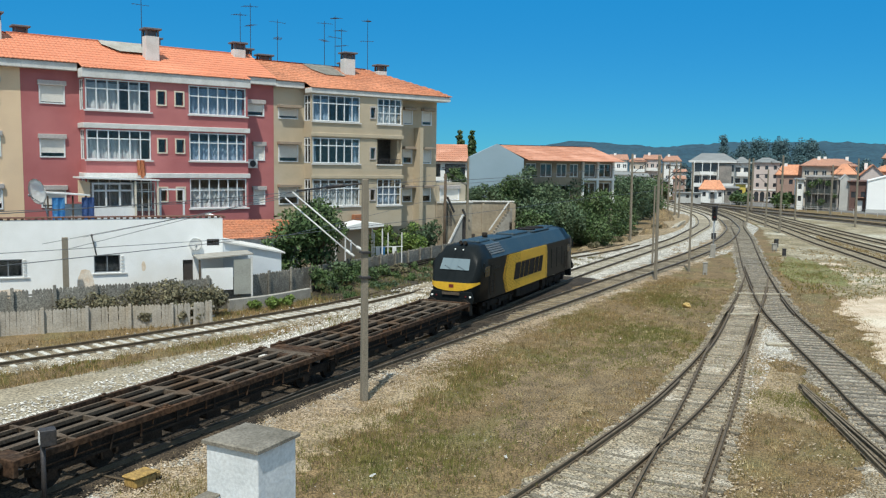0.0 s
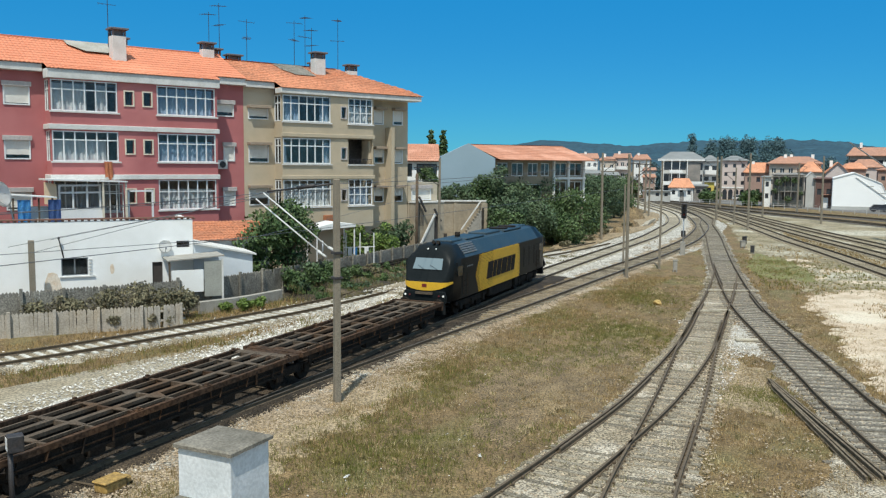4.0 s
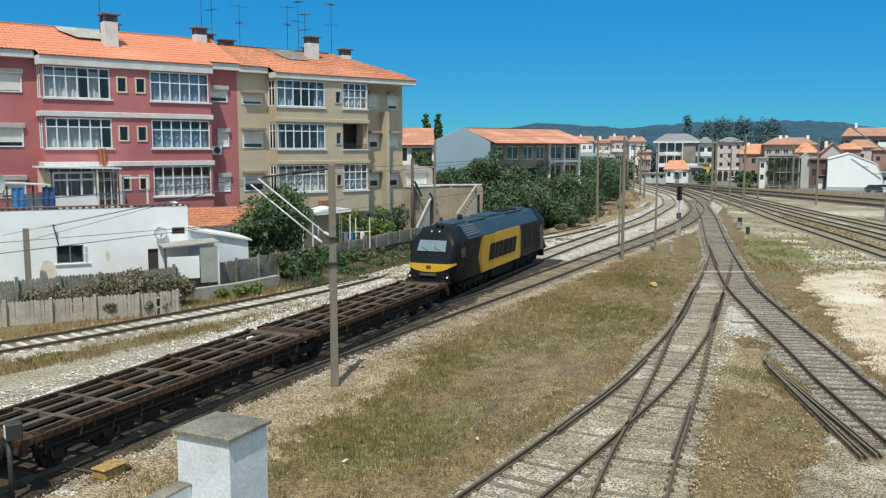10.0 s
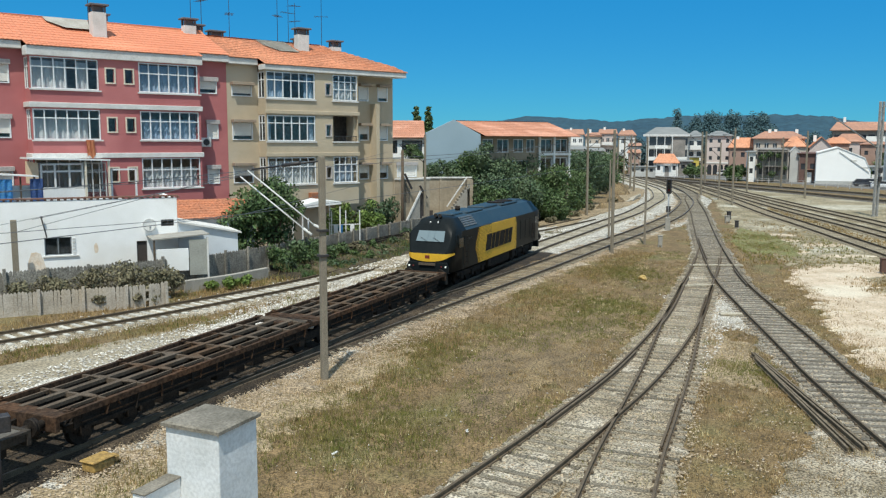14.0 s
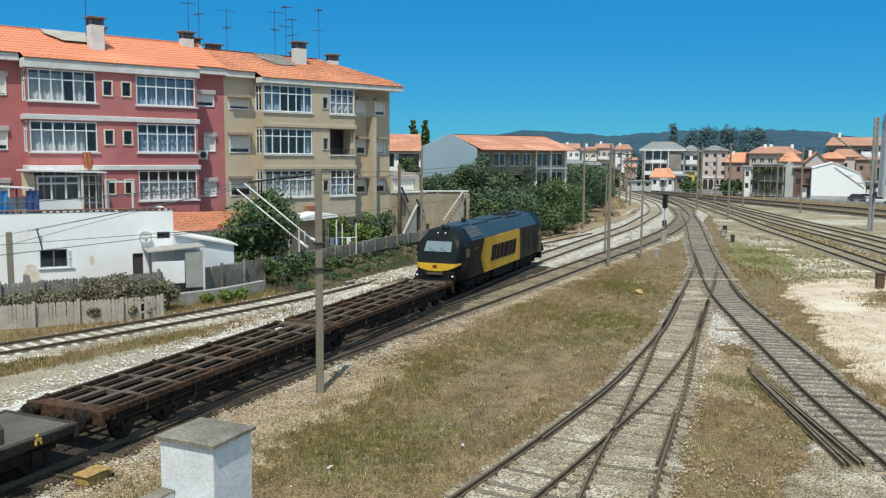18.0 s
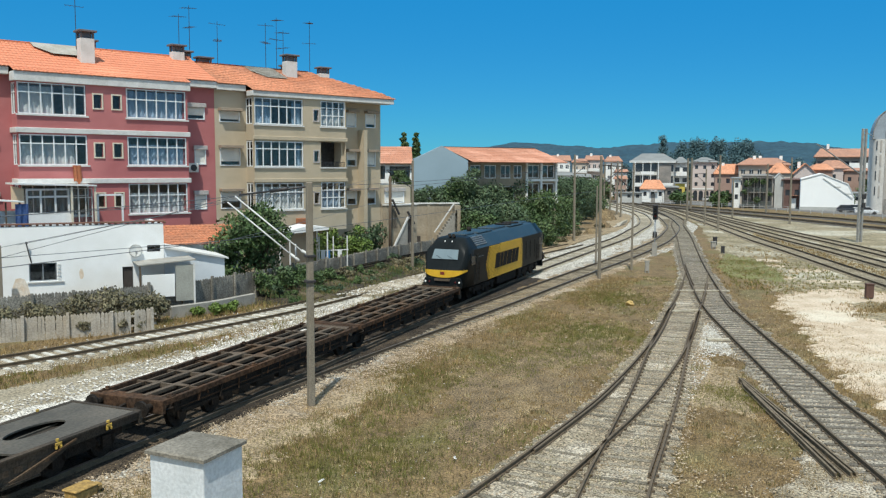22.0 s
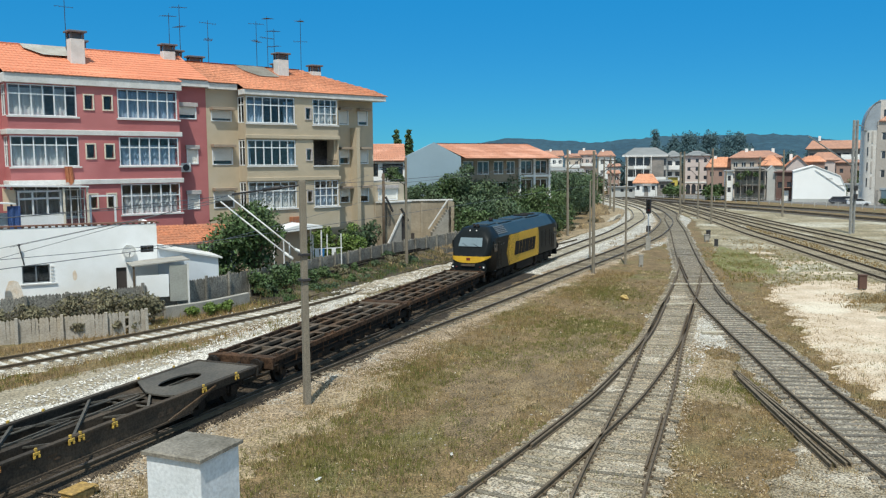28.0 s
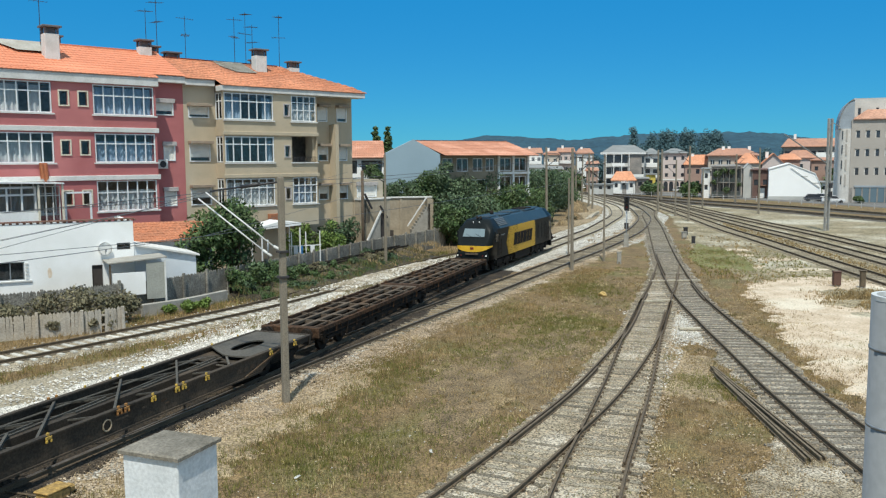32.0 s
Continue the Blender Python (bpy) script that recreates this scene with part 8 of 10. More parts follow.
# timbers and slabs lying across the turnout
for xa, ya, xb, yb, w in ((20.1, 57.6, 23.8, 57.4, 0.22), (16.8, 49.2, 18.8, 49.4, 0.2), (15.9, 40.9, 17.0, 40.8, 0.3)):
    ob = thing("crossing_timber", Matrix(), "pale weathered timber lying across the rails", "timber", "crossing timbers")
    bm = bmesh.new()
    beam(bm, (xa, ya, -0.105), (xb, yb, -0.105), w, 0.11)
    part("timber", tidy(bm, 0.012), M_SLEEPER, ob)


# ---- town and hills in the distance ----
M_FARWHITE = make("white_wall_far", (0.84, 0.835, 0.81), 0.9, 0, (0.72, 0.71, 0.69), 0.25, 0.6, 6.0, 0.05, 0.05)
M_FARGREY = make("grey_wall_far", (0.54, 0.535, 0.51), 0.9, 0, (0.37, 0.365, 0.35), 0.25, 0.6, 6.0, 0.06, 0.05)
M_FARBEIGE = make("beige_wall_far", (0.56, 0.48, 0.40), 0.9, 0, (0.48, 0.41, 0.34), 0.25, 0.6, 6.0, 0.06, 0.05)
M_FARYELLOW = make("yellow_wall_far", (0.66, 0.52, 0.12), 0.9, 0, bump=0.05)
M_FARPINK = make("pinkish_wall_far", (0.62, 0.52, 0.48), 0.9, 0, (0.54, 0.46, 0.43), 0.25, 0.6, 6.0, 0.05, 0.05)
M_FARDARK = make("dark_facade_far", (0.20, 0.19, 0.175), 0.8, 0, (0.34, 0.30, 0.27), 0.3, 0.8, 4.0, 0.2, 0.05)
M_SLATE = make("grey_sheet_roof", (0.24, 0.245, 0.24), 0.8, 0, (0.18, 0.185, 0.18), 0.3, 0.7, 6.0, 0.1, 0.05)
M_FARGLASS = glass("far_window_glass", (0.035, 0.04, 0.05), 0.1)
M_FARTILE = make("far_clay_tile", (0.43, 0.22, 0.145), 0.9, 0, (0.33, 0.185, 0.135), 0.4, 0.8, 3.0, 0.2, 0.1, third=(0.48, 0.27, 0.19))


M_FARTILE2 = make("bright_clay_tile_far", (0.60, 0.27, 0.15), 0.9, 0, (0.48, 0.22, 0.13), 0.4, 0.8, 3.0, 0.2, 0.1, third=(0.64, 0.32, 0.20))
M_FARBRICK = make("brown_pink_wall_far", (0.40, 0.27, 0.22), 0.9, 0, (0.32, 0.21, 0.17), 0.3, 0.7, 5.0, 0.1, 0.05)
M_FARGREEN = make("dull_green_iron", (0.11, 0.14, 0.11), 0.7, 0, (0.08, 0.10, 0.08), 1.0, 0.7, 6.0, 0.1, 0.0)
M_FARSHED = make("rust_brown_shed_wall", (0.17, 0.10, 0.085), 0.85, 0, (0.12, 0.07, 0.06), 0.5, 0.7, 5, 0.15, 0.1)


def facing(x0, x1, y):
    """The turn and the width of a front that looks down the street to the rail yard."""
    a = 0.9 * math.atan2((x0 + x1) / 2, y)
    return -math.degrees(a), (x1 - x0) / (math.cos(a) + math.sin(a) * x1 / y)


def far_house(x0, x1, y, z1, depth, wall, roof, rise, cols, rows, label, win=(0.9, 1.2), z0=-0.4, turn=0.0, hip=0.0, gable=False, first=1.0, name="town_house", eave=0.4, white_frames=False, balcony=()):
    """A house front along x with openings, windows set back in them and a pitched roof."""
    turn, w = facing(x0, x1, y) if turn == 0.0 and x0 > 30 else (turn, x1 - x0)
    ob = thing(name, pose(x0, y, 0, 0, 0, turn), label, "house", "town houses")
    holes = []
    if cols and rows:
        sx = w / cols
        sz = (z1 - first) / rows
        for r in range(rows):
            for c in range(cols):
                cx, cz = sx * (c + 0.5), first + sz * (r + 0.45)
                holes.append((cx - win[0] / 2, cx + win[0] / 2, cz - win[1] / 2, cz + win[1] / 2))
    bm = bmesh.new()
    holed_wall(bm, 0, w, z0, z1, 0, 0.3, holes)
    box(bm, 0, 0.3, 0.3, depth, z0, z1)
    box(bm, w - 0.3, w, 0.3, depth, z0, z1)
    box(bm, 0.3, w - 0.3, depth - 0.3, depth, z0, z1)
    if gable:
        prism(bm, [(0, z1), (w, z1), (w / 2, z1 + rise)], 0, depth)
    part("wall", tidy(bm), wall, ob)
    for a, b, c, d in holes:
        bm = bmesh.new()
        box(bm, a, b, 0.14, 0.2, c, d)
        wn_ = part("window", tidy(bm), M_FARGLASS, ob)
        if white_frames:
            bm = bmesh.new()
            box(bm, a, b, 0.08, 0.14, d - 0.12, d)
            box(bm, (a + b) / 2 - 0.05, (a + b) / 2 + 0.05, 0.08, 0.14, c, d - 0.12)
            part("frame", tidy(bm), M_FARWHITE, wn_)
    for z in balcony:
        box_part("balcony", 0.2, w - 0.2, -1.0, -0.01, z, z + 0.2, M_FARWHITE, ob)
        box_part("balcony_front", 0.2, w - 0.2, -1.0, -0.92, z + 0.2, z + 1.0, M_FARWHITE, ob)
    bm = bmesh.new()
    e = eave
    if gable:
        for sgn in (0, 1):
            a = (-e, z1 - e * rise / (w / 2)) if not sgn else (w + e, z1 - e * rise / (w / 2))
            b = (w / 2, z1 + rise)
            prism(bm, [a, b, (b[0], b[1] + 0.18), (a[0], a[1] + 0.18)], -e, depth + e)
    else:
        lo = [(-e, -e), (w + e, -e), (w + e, depth + e), (-e, depth + e)]
        base = [bm.verts.new((p[0], p[1], z1)) for p in lo]
        edge = [bm.verts.new((p[0], p[1], z1 + 0.18)) for p in lo]
        r0, r1 = bm.verts.new((hip, depth / 2, z1 + rise)), bm.verts.new((w - hip, depth / 2, z1 + rise))
        bm.faces.new(base[::-1])
        for k in range(4):
            bm.faces.new((base[k], base[(k + 1) % 4], edge[(k + 1) % 4], edge[k]))
        bm.faces.new((edge[0], edge[1], r1, r0))
        bm.faces.new((edge[2], edge[3], r0, r1))
        bm.faces.new((edge[1], edge[2], r1))
        bm.faces.new((edge[3], edge[0], r0))
    part("roof", tidy(bm), roof, ob)
    return ob


def chimney_far(ob, x, y, z):
    box_part("chimney", x - 0.35, x + 0.35, y - 0.35, y + 0.35, z - 1.5, z, M_FARWHITE, ob)


def slim_post(ob, x, y, z0, z1, r=0.07, material=None):
    box_part("veranda_post", x - r, x + r, y - r, y + r, z0, z1, material or M_FARDARK, ob)


def street_details(ob, w, z1, seed, doors=True):
    """Downpipes, a door and rolled awnings on a house front."""
    r = random.Random(seed)
    for x in (0.12, w - 0.12):
        bm = bmesh.new()
        tube(bm, (x, -0.06, -0.3), (x, -0.06, z1), 0.06, n=6)
        part("downpipe", bm, M_FARDARK, ob)
    if doors:
        x = r.uniform(0.25, 0.7) * w
        box_part("door", x, x + 1.0, -0.05, 0.0, -0.3, 2.0, r.choice((M_FARDARK, M_FARWHITE)), ob, bevel=0.01)
        bm = bmesh.new()
        prism(bm, [(x - 0.4, 2.6), (x + 1.6, 2.6), (x + 1.6, 2.7), (x - 0.4, 2.7)], -0.9, 0.0)
        part("awning", tidy(bm), r.choice((M_FARWHITE, M_FARTILE, M_FARGREY)), ob)


# uneven row of houses with orange roofs beyond the trees
ROW = ((38.0, 44.5, 272, 10.3, M_FARPINK, 3, 3, ()), (44.6, 50.6, 266, 9.8, M_FARWHITE, 3, 3, (6.6,)), (50.8, 56.4, 262, 10.6, M_FARWHITE, 3, 3, (4.0, 7.2)),
       (56.6, 61.4, 260, 10.1, M_FARBEIGE, 2, 3, (7.0,)), (61.6, 67.0, 263, 10.9, M_FARPINK, 3, 3, (4.2, 7.4)), (67.2, 72.4, 261, 10.4, M_FARWHITE, 2, 3, ()))
for k, (x0, x1, y, z1, m, c, n, bal) in enumerate(ROW):
    h = far_house(x0, x1, y, z1, 9, m, M_FARTILE, 1.3 + 0.25 * (k % 3), c, n, "town house with an orange roof beyond the trees", white_frames=True, balcony=bal, hip=0.8 * (k % 2))
    chimney_far(h, (x1 - x0) * 0.3, 4.0, z1 + 2.2)
    street_details(h, facing(x0, x1, y)[1], z1, k)
for k, (x0, x1, y, z1, m) in enumerate(((58, 62.5, 236, 4.6, M_FARBRICK), (62.6, 65.8, 232, 5.4, M_FARBRICK), (53, 57.6, 240, 5.8, M_FARGREY), (66.5, 70, 246, 7.2, M_FARWHITE), (46.5, 52, 238, 6.2, M_FARWHITE))):
    h = far_house(x0, x1, y, z1, 6, m, M_FARTILE if k % 2 else M_SLATE, 1.0, 2, 2 if z1 > 5 else 1, "small worn house behind the line-side trees", (0.8, 1.0), white_frames=True)
    street_details(h, facing(x0, x1, y)[1], z1, 20 + k)
# big grey-roofed block: dark ribbon windows between white balcony slabs
g1 = far_house(66.9, 78.4, 230, 10.2, 14, M_FARGREY, M_SLATE, 2.4, 5, 3, "grey office block with a wide grey hipped roof", (1.9, 1.9), hip=2.5, balcony=(3.5,), eave=0.9)
box_part("white_fascia", -0.95, 11.3, -1.0, -0.92, 10.0, 10.5, M_FARWHITE, g1)
box_part("dark_bay", 6.6, 10.2, -0.5, -0.02, 1.0, 9.4, M_FARDARK, g1, bevel=0.03)
box_part("dark_ribbon", 0.3, 6.4, -0.12, -0.02, 7.7, 9.7, M_FARGLASS, g1, bevel=0.03)
box_part("balcony_front", 2.2, 5.6, -1.0, -0.9, 6.8, 7.6, M_FARWHITE, g1)
box_part("slab", 0.2, 6.5, -1.0, -0.01, 6.6, 6.8, M_FARGREY, g1)
for x in (0.6, 2.7, 4.8, 6.8):
    slim_post(g1, x, -0.96, 0.0, 10.0, 0.09, M_FARWHITE)
far_house(78.5, 82.8, 230.5, 9.8, 13, M_FARWHITE, M_SLATE, 1.9, 2, 3, "white wing of the office block with wide balconies", (1.2, 1.2), hip=1.6, eave=0.6, balcony=(3.4, 6.4))
pk = far_house(82.9, 89.8, 228, 10.1, 12, M_FARPINK, M_SLATE, 1.5, 3, 3, "pale pink corner block with small windows", (0.8, 1.0), hip=2.5, eave=0.5, first=3.2)
for k in range(4):
    # arched shop fronts
    bm = bmesh.new()
    x = 0.35 + k * 1.48
    prism(bm, [(x, -0.3), (x + 1.15, -0.3), (x + 1.15, 1.9), (x + 0.95, 2.35), (x + 0.575, 2.5), (x + 0.2, 2.35), (x, 1.9)], -0.05, -0.002)
    part("arched_window", tidy(bm), M_FARGLASS, pk)
box_part("shop_band", -0.05, 6.3, -0.12, -0.002, 2.75, 3.1, M_FARWHITE, pk)
far_house(76.6, 79.2, 223, 4.4, 2.0, M_FARYELLOW, M_SLATE, 0.3, 1, 1, "small yellow kiosk by the road", (0.9, 1.0))
cot = far_house(64.6, 70.6, 214, 3.1, 6, M_FARWHITE, M_FARTILE2, 2.4, 3, 1, "small white cottage with an orange roof", (0.8, 1.1), hip=1.0)
street_details(cot, 5.5, 3.1, 40)
far_house(71.2, 76.0, 219, 3.4, 5, M_FARDARK, M_SLATE, 0.5, 3, 1, "low dark shed beside the cottage", (1.0, 1.0))
far_house(56.5, 63.0, 208, 2.3, 3, M_FARGREY, M_SLATE, 0.3, 3, 1, "low grey hut beside the tracks", (0.8, 0.8))
# station side
o1 = far_house(84.2, 91.2, 215, 7.0, 9, M_FARBRICK, M_FARTILE2, 2.7, 3, 2, "house with a bright orange roof", hip=1.2)
chimney_far(o1, 2.0, 4.0, 10.0)
b1 = far_house(86.3, 99.0, 205, 9.3, 12, M_FARBEIGE, M_FARTILE, 1.9, 6, 3, "long house with a broad worn orange hipped roof", hip=2.4, eave=0.7, white_frames=True)
for x, y in ((3.6, 5.0), (5.0, 6.0), (9.8, 5.0)):
    chimney_far(b1, x, y, 11.7)
o2 = far_house(90.6, 96.2, 198, 7.4, 9, M_FARBEIGE, M_FARTILE2, 2.5, 3, 2, "house with an orange hipped roof", hip=1.8, white_frames=True)
o3 = far_house(96.3, 102.0, 197, 7.3, 9, M_FARPINK, M_FARTILE2, 2.4, 3, 2, "pinkish house with an orange roof and white verge", gable=True)
chimney_far(o3, 1.2, 3.0, 10.2)
far_house(102.2, 107.5, 200, 8.2, 9, M_FARBRICK, M_FARTILE2, 1.6, 3, 2, "brick-coloured house with an orange roof", hip=1.2)
# dark veranda house, overgrown
dk = far_house(78.9, 85.6, 185, 6.8, 8, M_FARDARK, M_FARDARK, 0.5, 4, 2, "dark neglected house with an iron veranda", (0.9, 1.8), hip=1, eave=0.3)
for z in (0.05, 3.2, 6.4):
    box_part("veranda_slab", -0.3, 6.3, -1.5, -0.01, z, z + 0.14, M_FARDARK, dk)
for k in range(6):
    slim_post(dk, -0.2 + k * 1.26, -1.4, -0.3, 6.4)
for z in (1.0, 4.15):
    box_part("veranda_rail", -0.2, 6.2, -1.43, -1.37, z, z + 0.07, M_FARGREEN, dk)
    for k in range(22):
        slim_post(dk, -0.1 + k * 0.29, -1.4, z - 0.8, z, 0.025, M_FARGREEN)
leaf_cloud("creeper", [(1.0, -1.5, 5.2, 0.9), (2.4, -1.5, 6.0, 0.8), (4.2, -1.5, 5.6, 0.7), (0.4, -1.5, 3.4, 0.7), (5.6, -1.5, 3.0, 0.6), (3.0, -1.5, 1.6, 0.8)], 900, 0.16, M_LEAF, dk, 77, "green creeper")
far_house(77.0, 78.8, 186, 6.2, 6, M_FARWHITE, M_SLATE, 0.4, 1, 2, "narrow white house beside the dark veranda", (0.7, 1.1))
far_house(85.7, 87.9, 184, 6.3, 6, M_FARGREY, M_FARGREY, 1.1, 0, 0, "pale grey gabled end wall", gable=True, eave=0.1)
br = far_house(87.2, 91.4, 183, 6.0, 8, M_FARSHED, M_FARSHED, 0.4, 2, 1, "rust-brown goods shed beside the tracks", (0.9, 1.3), hip=0.5)
street_details(br, 3.75, 5.8, 50)


def white_shed():
    turn, w = facing(87.2, 99.2, 175)
    ob = thing("white_shed", pose(87.2, 175, 0, 0, 0, turn), "large plain white shed with an uneven gable", "house", "town houses")
    m = make("bright_white_render", (0.94, 0.94, 0.93), 0.85, 0, (0.90, 0.90, 0.89), 0.5, 0.7, 10.0, 0.05, 0.05)
    outline = [(0.0, -0.4), (w, -0.4), (w - 0.1, 2.55), (w * 0.875, 5.25), (w * 0.383, 7.4), (0.0, 6.2)]
    bm = bmesh.new()
    prism(bm, outline, 0, 12)
    part("wall", tidy(bm), m, ob)
    for a, b in zip(outline[2:-1], outline[3:]):
        bm = bmesh.new()
        prism(bm, [(a[0], a[1] + 0.004), (b[0], b[1] + 0.004), (b[0], b[1] + 0.2), (a[0], a[1] + 0.2)], -0.15, 12.1)
        part("roof_sheet", tidy(bm), M_FARWHITE, ob)
    for x, z in ((6.4, 4.6), (8.6, 3.2)):
        box_part("vent_slot", x, x + 1.3, -0.02, 0.0, z, z + 0.22, M_FARGREY, ob)
    bm = bmesh.new()
    beam(bm, (w * 0.41, -0.12, 6.6), (w * 0.96, -0.12, 2.4), 0.1)
    part("gutter_pipe", tidy(bm), M_FARGREY, ob)
    box_part("plinth", -0.02, w + 0.02, -0.05, -0.003, -0.4, 0.5, M_FARGREY, ob)


white_shed()
rb = far_house(124, 142, 240, 11.9, 12, M_FARDARK, M_FARTILE, 2.6, 7, 3, "apartment block with dark balconies and an orange roof", (1.7, 1.7), hip=1.0, balcony=(8.6, 5.2), eave=0.8)
chimney_far(rb, 3.0, 5.0, 15.8)
for x in (4.4, 8.6, 12.2):
    box_part("white_blind", x, x + 2.6, -0.9, -0.86, 8.9, 10.3, M_FARWHITE, rb)
far_house(124.5, 133, 232, 6.6, 6, M_FARWHITE, M_SLATE, 0.3, 5, 1, "white flat-roofed annexe before a block", (1.0, 1.0))
far_house(110.5, 118.5, 200, 8.0, 8, M_FARBRICK, M_FARTILE, 0.8, 3, 2, "plain brown-pink house with few windows", (0.8, 1.0), hip=2)
far_house(103, 110, 205, 7.6, 8, M_FARWHITE, M_FARTILE, 2.0, 3, 2, "white house with an orange roof", hip=2)
far_house(112, 121, 216, 8.6, 8, M_FARPINK, M_FARTILE, 2.2, 3, 2, "pinkish house with an orange roof", hip=2)
far_house(100, 110, 186, 3.0, 6, M_FARWHITE, M_SLATE, 0.4, 4, 1, "low white annexe behind the shed", (0.9, 0.9))


M_FARPINKGREY = make("grey_beige_wall_far", (0.43, 0.39, 0.35), 0.9, 0, (0.37, 0.335, 0.30), 0.25, 0.6, 6.0, 0.05, 0.05)
M_FARPALE = make("pale_plaster_far", (0.62, 0.59, 0.55), 0.9, 0, (0.50, 0.475, 0.44), 0.4, 0.7, 5.0, 0.08, 0.05)
M_FARSHEET = make("blue_grey_sheet_far", (0.32, 0.36, 0.40), 0.6, 0, (0.26, 0.295, 0.33), 0.5, 0.7, 8.0, 0.1, 0.05)
M_SHOPGLASS = glass("shop_front_glass", (0.12, 0.18, 0.22), 0.1)


def curved_building():
    """Tall block: a rounded stair end under a quarter-round roof, and a lower front with square windows."""
    ob = thing("curved_apartment_block", pose(94.6, 160.2, 0, 0, 0, -26), "tall grey apartment block with a curved roof end and square windows", "building")
    w, depth, z1 = 26.0, 9.0, 16.0
    holes = [(2.4 + c * 1.75, 3.2 + c * 1.75, z - 0.72, z + 0.72) for c in range(12) for z in (5.95, 9.6, 13.2)]
    bm = bmesh.new()
    holed_wall(bm, 1.65, w, 3.2, z1, 0, 0.35, holes)
    box(bm, 1.65, w, 0.0, 0.35, -0.4, 3.2)
    box(bm, w - 0.35, w, 0.35, depth, -0.4, z1)
    box(bm, 1.65, w - 0.35, depth - 0.35, depth, -0.4, z1)
    part("wall", tidy(bm), M_FARPINKGREY, ob)
    # rounded stair end
    bm = bmesh.new()
    plan = [(1.62, 0.1)] + [(0.6 - 1.2 * math.sin(a), 1.3 - 1.2 * math.cos(a)) for a in [i * math.pi / 16 for i in range(9)]] + [(-0.6, depth), (1.62, depth)]
    lo = [bm.verts.new((x, y, -0.4)) for x, y in plan]
    hi = [bm.verts.new((x, y, 14.3)) for x, y in plan]
    for k in range(len(plan)):
        j = (k + 1) % len(plan)
        bm.faces.new((lo[k], lo[j], hi[j], hi[k]))
    bm.faces.new(hi)
    part("stair_end", tidy(bm), M_FARPALE, ob, "pale rounded stair end")
    for z in (3.4, 6.4, 9.4, 12.2):
        box_part("slit_window", 0.02, 0.22, 0.12, 0.4, z, z + 1.7, M_FARGLASS, ob)
        box_part("ledge", 0.72, 1.0, -0.03, 0.15, z - 0.3, z + 1.9, M_FARPINKGREY, ob)
    # quarter-round roof above it, with a sheet-metal end
    arc = [(2.1 - 2.75 * math.cos(i * math.pi / 20), 14.3 + 5.6 * math.sin(i * math.pi / 20)) for i in range(11)]
    bm = bmesh.new()
    prism(bm, arc + [(2.1, 14.3)], 0.3, depth)
    part("roof_end", tidy(bm), M_FARSHEET, ob, "blue-grey sheet-metal gable")
    bm = bmesh.new()
    for (xa, za), (xb, zb) in zip(arc[:-1], arc[1:]):
        beam(bm, (xa, 0.25, za), (xb, 0.25, zb), 0.14)
    part("roof_rim", tidy(bm), M_FARDARK, ob)
    # white upper storey and the tiled slope before it
    bm = bmesh.new()
    holed_wall(bm, 2.1, w, z1, 20.1, 2.6, 2.9, [(2.9 + k * 3.2, 3.4 + k * 3.2, 17.0, 18.4) for k in range(7)])
    part("upper_wall", tidy(bm), M_FARPALE, ob)
    for k in range(7):
        box_part("window", 2.9 + k * 3.2, 3.4 + k * 3.2, 2.75, 2.8, 17.0, 18.4, M_FARGLASS, ob)
    box_part("flat_roof", 2.1, w, 2.6, depth, 20.1, 20.3, M_FARGREY, ob)
    bm = bmesh.new()
    v = [bm.verts.new(p) for p in ((1.9, -0.35, z1), (w + 0.3, -0.35, z1), (w + 0.3, 2.55, z1 + 1.9), (4.6, 2.55, z1 + 1.9), (1.9, 2.55, z1))]
    u = [bm.verts.new((*q.co[:2], q.co.z + 0.18)) for q in v]
    bm.faces.new(u[:4])
    bm.faces.new((u[0], u[3], u[4]))
    bm.faces.new((v[3], v[2], v[1], v[0]))
    bm.faces.new((v[4], v[3], v[0]))
    for k in range(5):
        j = (k + 1) % 5
        bm.faces.new((v[k], v[j], u[j], u[k]))
    part("roof", tidy(bm), M_FARTILE, ob)
    for a, b, c, d in holes:
        bm = bmesh.new()
        box(bm, a, b, 0.18, 0.24, c, d)
        wn_ = part("window", tidy(bm), M_FARGLASS, ob)
        bm = bmesh.new()
        box(bm, a, a + 0.2, 0.12, 0.18, c, d)
        box(bm, a + 0.2, b, 0.12, 0.18, d - 0.12, d)
        part("frame", tidy(bm), M_FARPALE, wn_)
    box_part("door", 1.75, 2.25, -0.04, 0.0, -0.2, 2.7, M_FARDARK, ob)
    for k in range(9):
        x = 2.7 + k * 1.35
        sh = box_part("shop_window", x, x + 1.25, -0.05, 0.0, -0.1, 2.75, M_SHOPGLASS, ob)
        for e in (0.0, 1.17):
            box_part("frame", x + e, x + e + 0.08, -0.09, -0.05, -0.1, 2.75, M_FARDARK, sh)
    box_part("shop_fascia", 2.5, 15.0, -0.14, 0.0, 2.78, 3.15, M_FARSHEET, ob)


curved_building()


